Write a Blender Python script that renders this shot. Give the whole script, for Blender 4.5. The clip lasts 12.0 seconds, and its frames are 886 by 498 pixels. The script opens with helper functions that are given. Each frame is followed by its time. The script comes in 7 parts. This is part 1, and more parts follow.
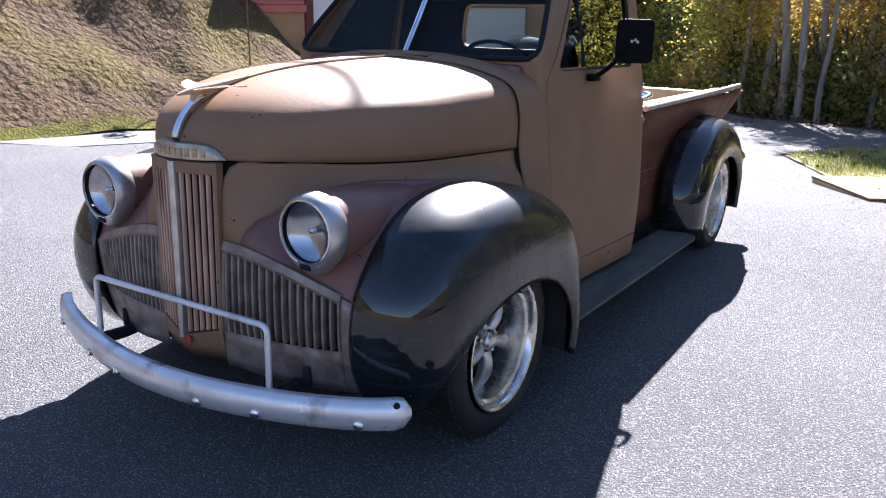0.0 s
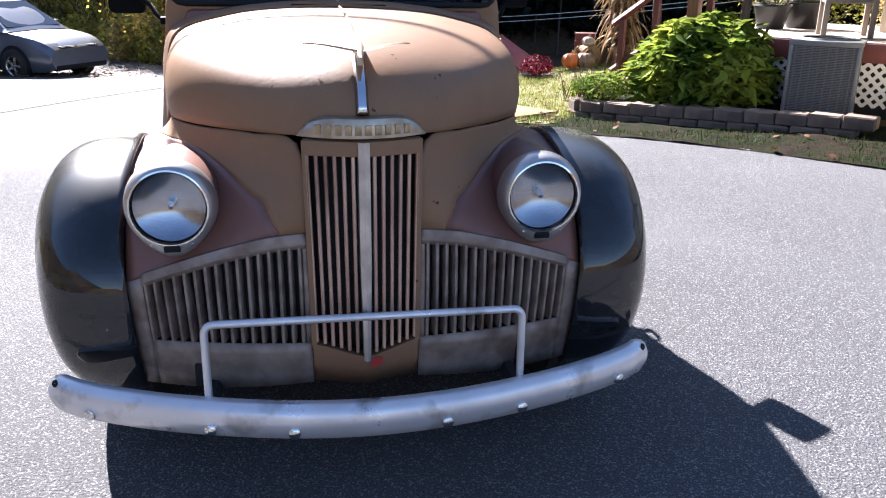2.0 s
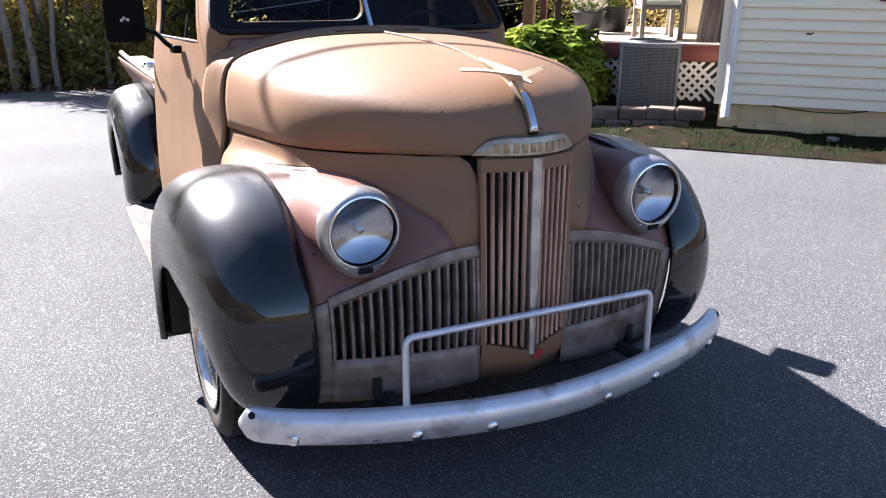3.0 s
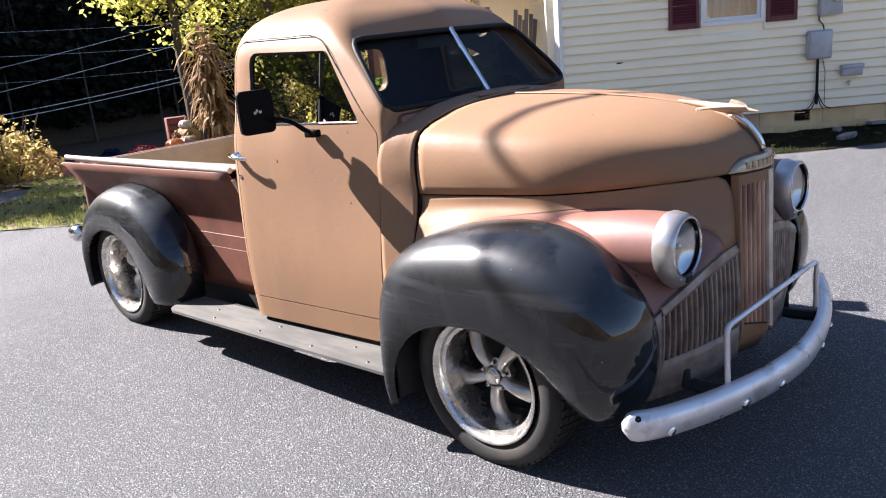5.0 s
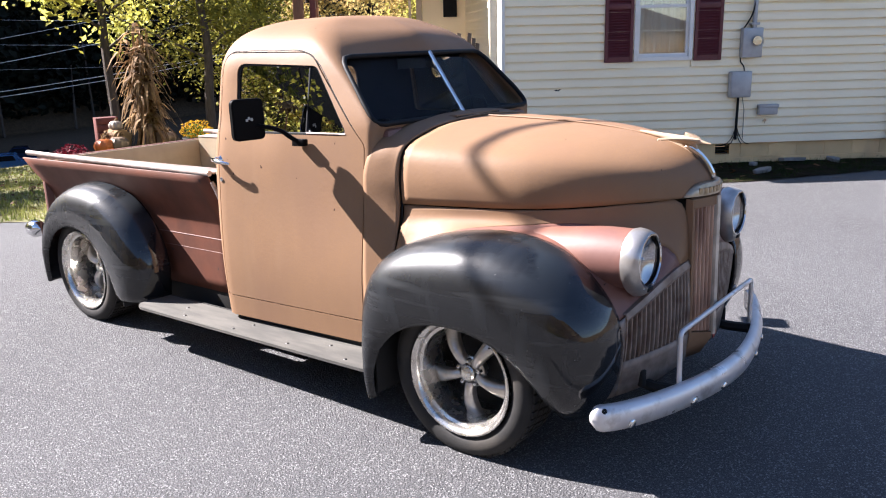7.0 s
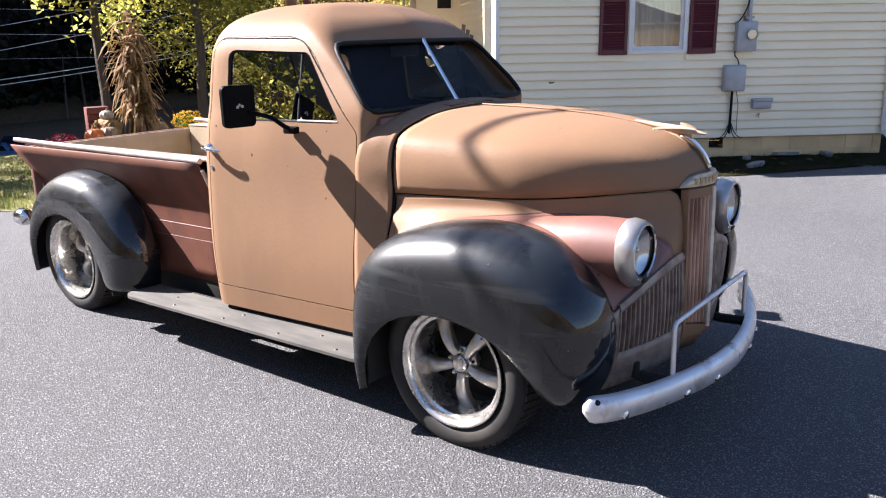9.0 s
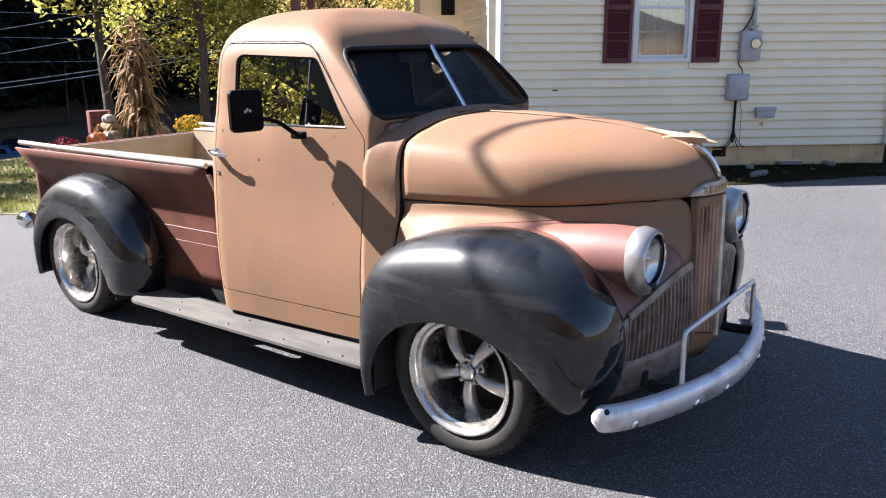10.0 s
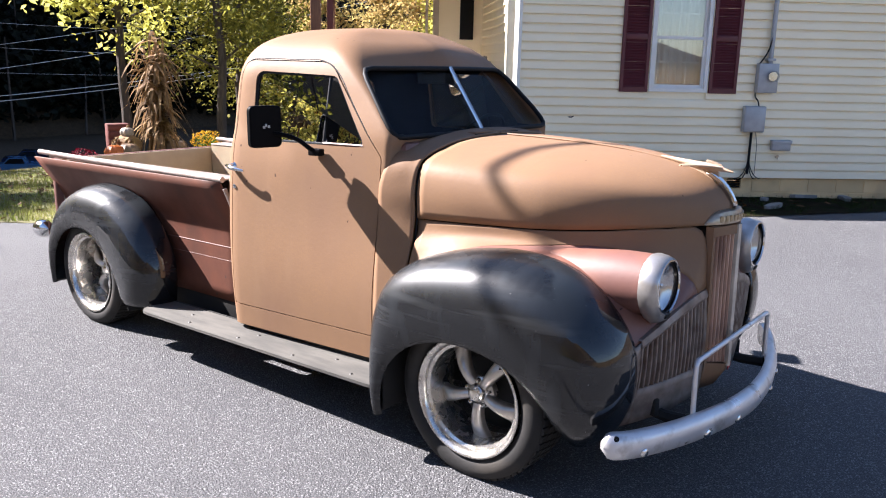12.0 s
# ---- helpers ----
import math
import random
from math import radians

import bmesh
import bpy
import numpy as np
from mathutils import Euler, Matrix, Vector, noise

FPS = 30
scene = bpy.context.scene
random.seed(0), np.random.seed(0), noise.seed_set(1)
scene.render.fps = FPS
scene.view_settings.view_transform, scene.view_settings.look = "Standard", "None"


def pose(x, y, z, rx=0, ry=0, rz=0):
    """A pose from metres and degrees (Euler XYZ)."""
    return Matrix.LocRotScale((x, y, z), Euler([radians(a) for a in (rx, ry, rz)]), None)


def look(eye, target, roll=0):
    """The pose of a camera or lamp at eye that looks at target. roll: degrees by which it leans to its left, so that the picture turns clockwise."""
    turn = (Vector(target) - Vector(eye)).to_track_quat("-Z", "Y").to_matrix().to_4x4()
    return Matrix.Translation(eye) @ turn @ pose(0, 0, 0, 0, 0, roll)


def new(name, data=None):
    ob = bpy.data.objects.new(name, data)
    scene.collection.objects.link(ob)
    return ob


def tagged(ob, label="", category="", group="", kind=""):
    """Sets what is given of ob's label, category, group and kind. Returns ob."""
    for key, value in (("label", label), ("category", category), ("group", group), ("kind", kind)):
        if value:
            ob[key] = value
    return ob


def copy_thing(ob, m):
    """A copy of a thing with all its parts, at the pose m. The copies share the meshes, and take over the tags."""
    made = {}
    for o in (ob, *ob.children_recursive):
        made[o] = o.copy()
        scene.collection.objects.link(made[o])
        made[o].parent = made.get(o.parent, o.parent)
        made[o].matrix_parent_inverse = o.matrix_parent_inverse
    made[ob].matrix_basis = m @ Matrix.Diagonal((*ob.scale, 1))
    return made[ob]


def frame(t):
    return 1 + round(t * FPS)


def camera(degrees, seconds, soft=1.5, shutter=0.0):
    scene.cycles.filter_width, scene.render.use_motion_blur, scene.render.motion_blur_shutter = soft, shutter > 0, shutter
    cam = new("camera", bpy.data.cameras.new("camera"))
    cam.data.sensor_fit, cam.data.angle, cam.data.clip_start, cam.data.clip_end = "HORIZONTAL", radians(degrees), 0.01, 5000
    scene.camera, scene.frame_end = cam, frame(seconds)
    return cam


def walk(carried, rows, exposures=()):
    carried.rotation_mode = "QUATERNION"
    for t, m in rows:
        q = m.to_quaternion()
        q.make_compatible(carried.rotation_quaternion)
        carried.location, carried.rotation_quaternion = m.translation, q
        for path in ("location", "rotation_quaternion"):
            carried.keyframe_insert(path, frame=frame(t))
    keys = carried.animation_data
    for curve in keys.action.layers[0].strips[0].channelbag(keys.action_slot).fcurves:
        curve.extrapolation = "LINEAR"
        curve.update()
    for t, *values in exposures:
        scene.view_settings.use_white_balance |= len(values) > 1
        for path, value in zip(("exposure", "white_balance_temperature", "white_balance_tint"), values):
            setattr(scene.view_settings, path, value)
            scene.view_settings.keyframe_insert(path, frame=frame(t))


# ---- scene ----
cam = camera(57.06, 12.0, soft=1.1)
PATH = [
    (0, (2.110, -2.377, 1.493), (1.070, -0.767, 0.923), 0.69),
    (0.5, (1.590, -2.562, 1.483), (0.846, -0.803, 0.887), 0.23),
    (1, (0.983, -2.634, 1.434), (0.604, -0.773, 0.808), 0.28),
    (1.5, (0.403, -2.702, 1.438), (0.391, -0.807, 0.797), 0.61),
    (2, (-0.144, -2.713, 1.426), (0.179, -0.849, 0.778), 0.88),
    (2.5, (-0.709, -2.631, 1.445), (-0.105, -0.837, 0.799), 1.03),
    (3, (-1.216, -2.605, 1.490), (-0.386, -0.898, 0.860), 0.33),
    (3.5, (-1.673, -2.375, 1.505), (-0.660, -0.757, 0.905), -1.03),
    (3.7, (-1.864, -2.316, 1.514), (-0.784, -0.739, 0.926), -1.51),
    (5.3, (-3.046, -1.784, 1.642), (-1.614, -0.491, 1.113), -4.94),
    (5.5, (-3.137, -1.781, 1.655), (-1.682, -0.517, 1.120), -4.26),
    (6, (-3.250, -1.791, 1.654), (-1.755, -0.572, 1.128), -2.59),
    (6.5, (-3.256, -1.796, 1.654), (-1.739, -0.596, 1.145), -1.77),
    (7, (-3.251, -1.808, 1.660), (-1.722, -0.621, 1.156), -1.32),
    (7.5, (-3.245, -1.830, 1.639), (-1.712, -0.649, 1.133), -1.17),
    (9.5, (-3.224, -1.766, 1.633), (-1.685, -0.600, 1.114), -0.67),
    (10, (-3.233, -1.751, 1.631), (-1.692, -0.579, 1.127), -0.34),
    (10.5, (-3.241, -1.750, 1.629), (-1.700, -0.571, 1.143), 0.13),
    (11, (-3.244, -1.753, 1.625), (-1.704, -0.567, 1.155), 0.61),
    (11.5, (-3.242, -1.745, 1.623), (-1.705, -0.552, 1.164), 1.04),
    (12, (-3.243, -1.743, 1.621), (-1.708, -0.543, 1.172), 1.33),
]
EXPOSURES = [(0.0, 2.42, 5750, 19), (1.0, 2.5, 5750, 19), (2.0, 2.47, 5850, 18), (2.5, 2.43, 5900, 18), (3.5, 2.32, 5950, 18), (5.5, 2.22, 6050, 18), (12.0, 2.22, 6000, 18)]
walk(cam, [(t, look(eye, target, roll)) for t, eye, target, roll in PATH], EXPOSURES)
# ---- light ----
SUN = Vector((-0.63, 1.75, 1.43)).normalized()
world = bpy.data.worlds.new("sky")
scene.world = world
world.use_nodes = True
wn = world.node_tree.nodes
sky = wn.new("ShaderNodeTexSky")
sky.sky_type, sky.sun_disc = "NISHITA", False
sky.dust_density, sky.ozone_density = 0.3, 1.6
sky.sun_elevation = math.asin(SUN.z)
sky.sun_rotation = math.atan2(SUN.x, SUN.y)
world.node_tree.links.new(sky.outputs[0], wn["Background"].inputs[0])
wn["Background"].inputs[1].default_value = 0.044
sun = new("sun", bpy.data.lights.new("sun", "SUN"))
sun.data.energy, sun.data.angle, sun.data.color = 5.6, radians(0.5), (1.0, 0.93, 0.83)
sun.matrix_world = look((0, 0, 30), Vector((0, 0, 30)) - SUN)


# ---- materials ----
def mat(name, base, second=None, chips=None, scale=6.0, rough=0.6, rough2=None, metal=0.0, bump=0.0, bscale=40.0, fine=None, detail=6.0, low=0.35, high=0.65, coat=0.0, stretch=(1, 1, 1), spec=0.5, third=None, tscale=1.5, tlow=0.5, thigh=0.7, island=0.0):
    """A procedural surface: base colour mottled with a second and stained with a third, a roughness that varies, a fine relief."""
    m = bpy.data.materials.new(name)
    m.use_nodes = True
    nt = m.node_tree
    N, L = nt.nodes, nt.links
    b = N["Principled BSDF"]
    b.inputs["Roughness"].default_value, b.inputs["Metallic"].default_value = rough, metal
    b.inputs["Coat Weight"].default_value, b.inputs["Specular IOR Level"].default_value = coat, spec
    b.inputs["Coat Roughness"].default_value = 0.08
    b.inputs["Base Color"].default_value = (*base, 1)
    tc = N.new("ShaderNodeTexCoord")
    mp = N.new("ShaderNodeMapping")
    mp.inputs["Scale"].default_value = stretch
    L.new(tc.outputs["Object"], mp.inputs[0])

    def noise_ramp(sc, a, z, det=detail):
        n = N.new("ShaderNodeTexNoise")
        n.inputs["Scale"].default_value, n.inputs["Detail"].default_value = sc, det
        L.new(mp.outputs[0], n.inputs["Vector"])
        r = N.new("ShaderNodeMapRange")
        r.inputs["From Min"].default_value, r.inputs["From Max"].default_value = a, z
        L.new(n.outputs["Fac"], r.inputs["Value"])
        return n, r

    def mixed(fac, a, z):
        x = N.new("ShaderNodeMix")
        x.data_type = "RGBA"
        if fac is not None:
            L.new(fac, x.inputs[0])
        for sock, v in ((x.inputs[6], a), (x.inputs[7], z)):
            if isinstance(v, tuple):
                sock.default_value = (*v, 1)
            else:
                L.new(v, sock)
        return x.outputs[2]

    col = base
    if second:
        n, r = noise_ramp(scale, low, high)
        col = mixed(r.outputs[0], base, second)
        if rough2 is not None:
            q = N.new("ShaderNodeMapRange")
            q.inputs["To Min"].default_value, q.inputs["To Max"].default_value = rough, rough2
            L.new(r.outputs[0], q.inputs["Value"])
            L.new(q.outputs[0], b.inputs["Roughness"])
    if third:
        n3, r3 = noise_ramp(tscale, tlow, thigh, 8.0)
        col = mixed(r3.outputs[0], col, third)
    if fine:
        n2, r2 = noise_ramp(fine[0], 0.3, 0.7, 3.0)
        col = mixed(r2.outputs[0], col, fine[1])
    if chips:
        sc_, cut_, ccol = chips
        n5, r5 = noise_ramp(sc_, cut_, cut_ + 0.012, 2.0)
        col = mixed(r5.outputs[0], col, ccol)
    if island:
        g = N.new("ShaderNodeNewGeometry")
        o = N.new("ShaderNodeObjectInfo")
        s = N.new("ShaderNodeMath")
        L.new(g.outputs["Random Per Island"], s.inputs[0])
        L.new(o.outputs["Random"], s.inputs[1])
        fr = N.new("ShaderNodeMath")
        fr.operation = "FRACT"
        L.new(s.outputs[0], fr.inputs[0])
        hs = N.new("ShaderNodeHueSaturation")
        va = N.new("ShaderNodeMapRange")
        va.inputs["To Min"].default_value, va.inputs["To Max"].default_value = 1 - island, 1 + island
        L.new(fr.outputs[0], va.inputs["Value"])
        L.new(va.outputs[0], hs.inputs["Value"])
        if isinstance(col, tuple):
            hs.inputs["Color"].default_value = (*col, 1)
        else:
            L.new(col, hs.inputs["Color"])
        col = hs.outputs[0]
    if not isinstance(col, tuple):
        L.new(col, b.inputs["Base Color"])
    if bump:
        n4 = N.new("ShaderNodeTexNoise")
        n4.inputs["Scale"].default_value, n4.inputs["Detail"].default_value = bscale, 5.0
        L.new(mp.outputs[0], n4.inputs["Vector"])
        bp = N.new("ShaderNodeBump")
        bp.inputs["Strength"].default_value, bp.inputs["Distance"].default_value = 1.0, bump
        L.new(n4.outputs["Fac"], bp.inputs["Height"])
        L.new(bp.outputs[0], b.inputs["Normal"])
    return m


def glass(name, tint=(1, 1, 1), rough=0.0, see=0.9, gloss=0.035, sweep=0.6):
    m = bpy.data.materials.new(name)
    m.use_nodes = True
    N, L = m.node_tree.nodes, m.node_tree.links
    N.remove(N["Principled BSDF"])
    tr, gl, mx, fr = N.new("ShaderNodeBsdfTransparent"), N.new("ShaderNodeBsdfGlossy"), N.new("ShaderNodeMixShader"), N.new("ShaderNodeLayerWeight")
    pw, sc = N.new("ShaderNodeMath"), N.new("ShaderNodeMath")
    pw.operation, pw.inputs[1].default_value = "POWER", 4.0
    sc.operation, sc.inputs[1].default_value, sc.inputs[2].default_value = "MULTIPLY_ADD", sweep, gloss
    L.new(fr.outputs["Facing"], pw.inputs[0])
    L.new(pw.outputs[0], sc.inputs[0])
    tr.inputs[0].default_value = (*[see * c for c in tint], 1)
    gl.inputs["Roughness"].default_value = rough
    L.new(sc.outputs[0], mx.inputs[0])
    L.new(tr.outputs[0], mx.inputs[1])
    L.new(gl.outputs[0], mx.inputs[2])
    L.new(mx.outputs[0], N["Material Output"].inputs[0])
    return m


def leafy(name, base, second, scale=3.0, glow=0.35):
    """Leaves: a diffuse face with light coming through."""
    m = mat(name, base, second, scale=scale, rough=0.65, spec=0.1, island=0.35)
    N, L = m.node_tree.nodes, m.node_tree.links
    b = N["Principled BSDF"]
    t, mx = N.new("ShaderNodeBsdfTranslucent"), N.new("ShaderNodeMixShader")
    src = b.inputs["Base Color"].links[0].from_socket
    L.new(src, t.inputs[0])
    mx.inputs[0].default_value = glow
    L.new(b.outputs[0], mx.inputs[1])
    L.new(t.outputs[0], mx.inputs[2])
    L.new(mx.outputs[0], N["Material Output"].inputs[0])
    return m


TAN = mat("tan_primer", (0.246, 0.145, 0.077), (0.221, 0.130, 0.069), scale=5, rough=0.50, rough2=0.60, spec=0.2, third=(0.20, 0.118, 0.073), tscale=2.2, tlow=0.5, thigh=0.82, bump=0.0005, bscale=60, fine=(190, (0.212, 0.126, 0.078)), chips=(24.0, 0.755, (0.06, 0.03, 0.02)))
BARM = mat("worn_primer_bars", (0.56, 0.36, 0.26), (0.44, 0.265, 0.185), scale=16, rough=0.45, rough2=0.6, third=(0.17, 0.085, 0.06), tscale=9, tlow=0.52, thigh=0.75, stretch=(1, 1, 0.4))
BROWN = mat("red_oxide_primer", (0.170, 0.080, 0.065), (0.142, 0.066, 0.054), scale=7, rough=0.42, rough2=0.55, third=(0.20, 0.09, 0.062), tscale=3, bump=0.0005, bscale=30)
BLACK = mat("worn_black_paint", (0.0022, 0.0032, 0.0052), (0.0042, 0.0056, 0.0082), scale=3, rough=0.42, rough2=0.55, coat=0.75, third=(0.0085, 0.0095, 0.011), tscale=4.5, tlow=0.52, thigh=0.9, bump=0.00008, bscale=14, spec=0.08, fine=(230, (0.0045, 0.0055, 0.007)), chips=(42, 0.75, (0.16, 0.16, 0.16)))


def streaked(m, pale, stretch, low, high, most):
    """Pale runs and rubbed lines in the paint."""
    N, L = m.node_tree.nodes, m.node_tree.links
    b = N["Principled BSDF"]
    tc, mp, nz, nr, mx = N.new("ShaderNodeTexCoord"), N.new("ShaderNodeMapping"), N.new("ShaderNodeTexNoise"), N.new("ShaderNodeMapRange"), N.new("ShaderNodeMix")
    mp.inputs["Scale"].default_value = stretch
    mp.inputs["Rotation"].default_value = (radians(24), 0, 0)
    nz.inputs["Scale"].default_value, nz.inputs["Detail"].default_value = 1.0, 6.0
    nr.inputs["From Min"].default_value, nr.inputs["From Max"].default_value, nr.inputs["To Max"].default_value = low, high, most
    mx.data_type = "RGBA"
    L.new(tc.outputs["Object"], mp.inputs[0])
    L.new(mp.outputs[0], nz.inputs["Vector"])
    L.new(nz.outputs["Fac"], nr.inputs["Value"])
    L.new(nr.outputs[0], mx.inputs[0])
    L.new(b.inputs["Base Color"].links[0].from_socket, mx.inputs[6])
    mx.inputs[7].default_value = (*pale, 1)
    L.new(mx.outputs[2], b.inputs["Base Color"])


streaked(TAN, (0.29, 0.19, 0.12), (2.0, 9.0, 1.6), 0.56, 0.78, 0.18)
streaked(TAN, (0.19, 0.11, 0.069), (1.5, 3.2, 1.4), 0.52, 0.75, 0.6)


def dusty(m, dust):
    """Dust on the upward faces, dull weathered sides, and a clean polished front on each fender."""
    N, L = m.node_tree.nodes, m.node_tree.links
    b = N["Principled BSDF"]

    def math_node(op, x, y):
        n = N.new("ShaderNodeMath")
        n.operation, n.use_clamp = op, True
        for sock, v in zip(n.inputs, (x, y)):
            if isinstance(v, float):
                sock.default_value = v
            else:
                L.new(v, sock)
        return n.outputs[0]

    def ramp(src, a, z, lo=0.0, hi=1.0):
        r = N.new("ShaderNodeMapRange")
        r.interpolation_type = "SMOOTHSTEP"
        for k, v in (("From Min", a), ("From Max", z), ("To Min", lo), ("To Max", hi)):
            r.inputs[k].default_value = v
        L.new(src, r.inputs["Value"])
        return r.outputs[0]

    g, sp = N.new("ShaderNodeNewGeometry"), N.new("ShaderNodeSeparateXYZ")
    L.new(g.outputs["Normal"], sp.inputs[0])
    tc, so, nz, nw = N.new("ShaderNodeTexCoord"), N.new("ShaderNodeSeparateXYZ"), N.new("ShaderNodeTexNoise"), N.new("ShaderNodeTexNoise")
    L.new(tc.outputs["Object"], so.inputs[0])
    nz.inputs["Scale"].default_value, nz.inputs["Detail"].default_value = 6.0, 12.0
    nw.inputs["Scale"].default_value, nw.inputs["Detail"].default_value = 7.0, 4.0
    for n in (nz, nw):
        L.new(tc.outputs["Object"], n.inputs["Vector"])
    dirt = math_node("MULTIPLY", ramp(sp.outputs["Z"], 0.15, 0.95), ramp(nz.outputs["Fac"], 0.44, 0.56, 0.08, 1.0))
    wobble = math_node("MULTIPLY_ADD", nw.outputs["Fac"], 0.14)
    wobble.node.use_clamp = False
    L.new(so.outputs["Y"], wobble.node.inputs[2])
    dull = math_node("MAXIMUM", math_node("MULTIPLY", ramp(wobble, -0.41, -0.36), ramp(wobble, 1.6, 1.5)), ramp(wobble, 2.64, 2.70))
    mx = N.new("ShaderNodeMix")
    mx.data_type = "RGBA"
    L.new(dirt, mx.inputs[0])
    L.new(b.inputs["Base Color"].links[0].from_socket, mx.inputs[6])
    mx.inputs[7].default_value = (*dust, 1)
    L.new(mx.outputs[2], b.inputs["Base Color"])
    both_dull = math_node("MAXIMUM", dull, dirt)
    L.new(ramp(both_dull, 0.0, 1.0, 1.0, 0.85), b.inputs["Coat Weight"])
    L.new(ramp(both_dull, 0.0, 1.0, 0.02, 0.27), b.inputs["Coat Roughness"])


BLACK.node_tree.nodes["Principled BSDF"].inputs["Coat IOR"].default_value = 1.55
streaked(BLACK, (0.030, 0.033, 0.036), (6.0, 2.0, 26.0), 0.56, 0.72, 0.6)
streaked(BLACK, (0.016, 0.019, 0.023), (3.0, 9.0, 3.0), 0.50, 0.66, 0.45)
dusty(BLACK, (0.017, 0.0215, 0.026))
RAIL = mat("faded_silver_rail", (0.42, 0.36, 0.33), (0.31, 0.25, 0.215), scale=14, rough=0.45, metal=0.2)
BEDIN = mat("cream_bed_paint", (0.34, 0.285, 0.195), (0.27, 0.22, 0.15), scale=6, rough=0.6, third=(0.3, 0.2, 0.13), tscale=4, tlow=0.6, thigh=0.8)
PLY = mat("plywood", (0.62, 0.46, 0.27), (0.52, 0.37, 0.2), scale=5, rough=0.7, stretch=(1, 12, 1), bump=0.001, bscale=30)
# bluish metal: the blue of the mirrored sky is put into the tint
REFLECT = mat("sky_tinted_reflector", (0.56, 0.59, 0.66), (0.47, 0.50, 0.56), scale=9, rough=0.16, rough2=0.22, metal=1.0)
CHROME = mat("chrome", (0.75, 0.76, 0.78), (0.6, 0.61, 0.62), scale=9, rough=0.08, rough2=0.2, metal=1.0)
SPOKEM = mat("grey_cast_spoke", (0.60, 0.57, 0.53), (0.48, 0.45, 0.41), scale=25, rough=0.30, rough2=0.42, metal=0.9, bump=0.0003, bscale=120)
ALU = mat("cast_aluminium", (0.78, 0.75, 0.70), (0.62, 0.59, 0.54), scale=20, rough=0.2, rough2=0.32, metal=0.92, third=(0.30, 0.27, 0.23), tscale=11, tlow=0.55, thigh=0.78)
SILVER = mat("silver_painted_steel", (0.74, 0.73, 0.74), (0.64, 0.63, 0.64), scale=8, rough=0.27, rough2=0.42, metal=0.58, third=(0.24, 0.21, 0.19), tscale=9, tlow=0.56, thigh=0.75, bump=0.0005, bscale=30)
PEWTER = mat("dull_grille_metal", (0.265, 0.215, 0.185), (0.17, 0.132, 0.11), scale=18, rough=0.4, rough2=0.6, metal=0.25, third=(0.10, 0.058, 0.042), tscale=12, tlow=0.5, thigh=0.75, bump=0.0006, bscale=60)
BEZEL = mat("aged_nickel", (0.55, 0.53, 0.51), (0.4, 0.38, 0.36), scale=16, rough=0.28, rough2=0.45, metal=0.8)
RUBBER = mat("tyre_rubber", (0.007, 0.007, 0.007), (0.014, 0.013, 0.012), scale=14, rough=0.75, third=(0.045, 0.038, 0.03), tscale=5, tlow=0.5, thigh=0.75, bump=0.0008, bscale=90)
DARK = mat("dark_chassis_and_gap_shade", (0.006, 0.006, 0.006), (0.010, 0.009, 0.008), scale=9, rough=0.8)
TRIM = mat("black_rubber_trim", (0.006, 0.007, 0.009), rough=0.6, spec=0.2)
MAT = mat("running_board_mat", (0.060, 0.058, 0.052), (0.095, 0.09, 0.079), scale=22, rough=0.85, third=(0.04, 0.039, 0.036), tscale=8, tlow=0.5, thigh=0.75, bump=0.0015, bscale=70, stretch=(1, 0.2, 1))
MATEDGE = mat("running_board_edge", (0.014, 0.014, 0.014), (0.035, 0.033, 0.03), scale=18, rough=0.5)
SEAT = mat("dark_seat_vinyl", (0.03, 0.022, 0.022), (0.045, 0.035, 0.032), scale=8, rough=0.6)
GLASS = glass("window_glass", (0.95, 0.98, 0.97), see=0.9, gloss=0.012, sweep=0.10)
SIDEGLASS = glass("side_window_glass", (0.50, 0.54, 0.54), see=0.36, gloss=0.5)
HOUSEGLASS = glass("house_window_glass", (0.95, 0.98, 0.97), rough=0.01, see=0.9, gloss=0.18)
LENS = glass("lamp_lens", (0.95, 0.95, 0.95), rough=0.02, see=0.85)
MIRROR = mat("mirror_back", (0.003, 0.003, 0.0035), rough=0.5, spec=0.06)
LINER = mat("dark_cab_lining", (0.022, 0.022, 0.03), (0.03, 0.028, 0.035), scale=5, rough=0.85, spec=0.2)
MGLASS = mat("mirror_glass", (0.9, 0.9, 0.9), rough=0.01, metal=1.0)
REDPAINT = mat("red_badge_paint", (0.3, 0.02, 0.02), rough=0.4)


def ease(a, b, v):
    t = min(1.0, max(0.0, (v - a) / (b - a)))
    return t * t * (3 - 2 * t)


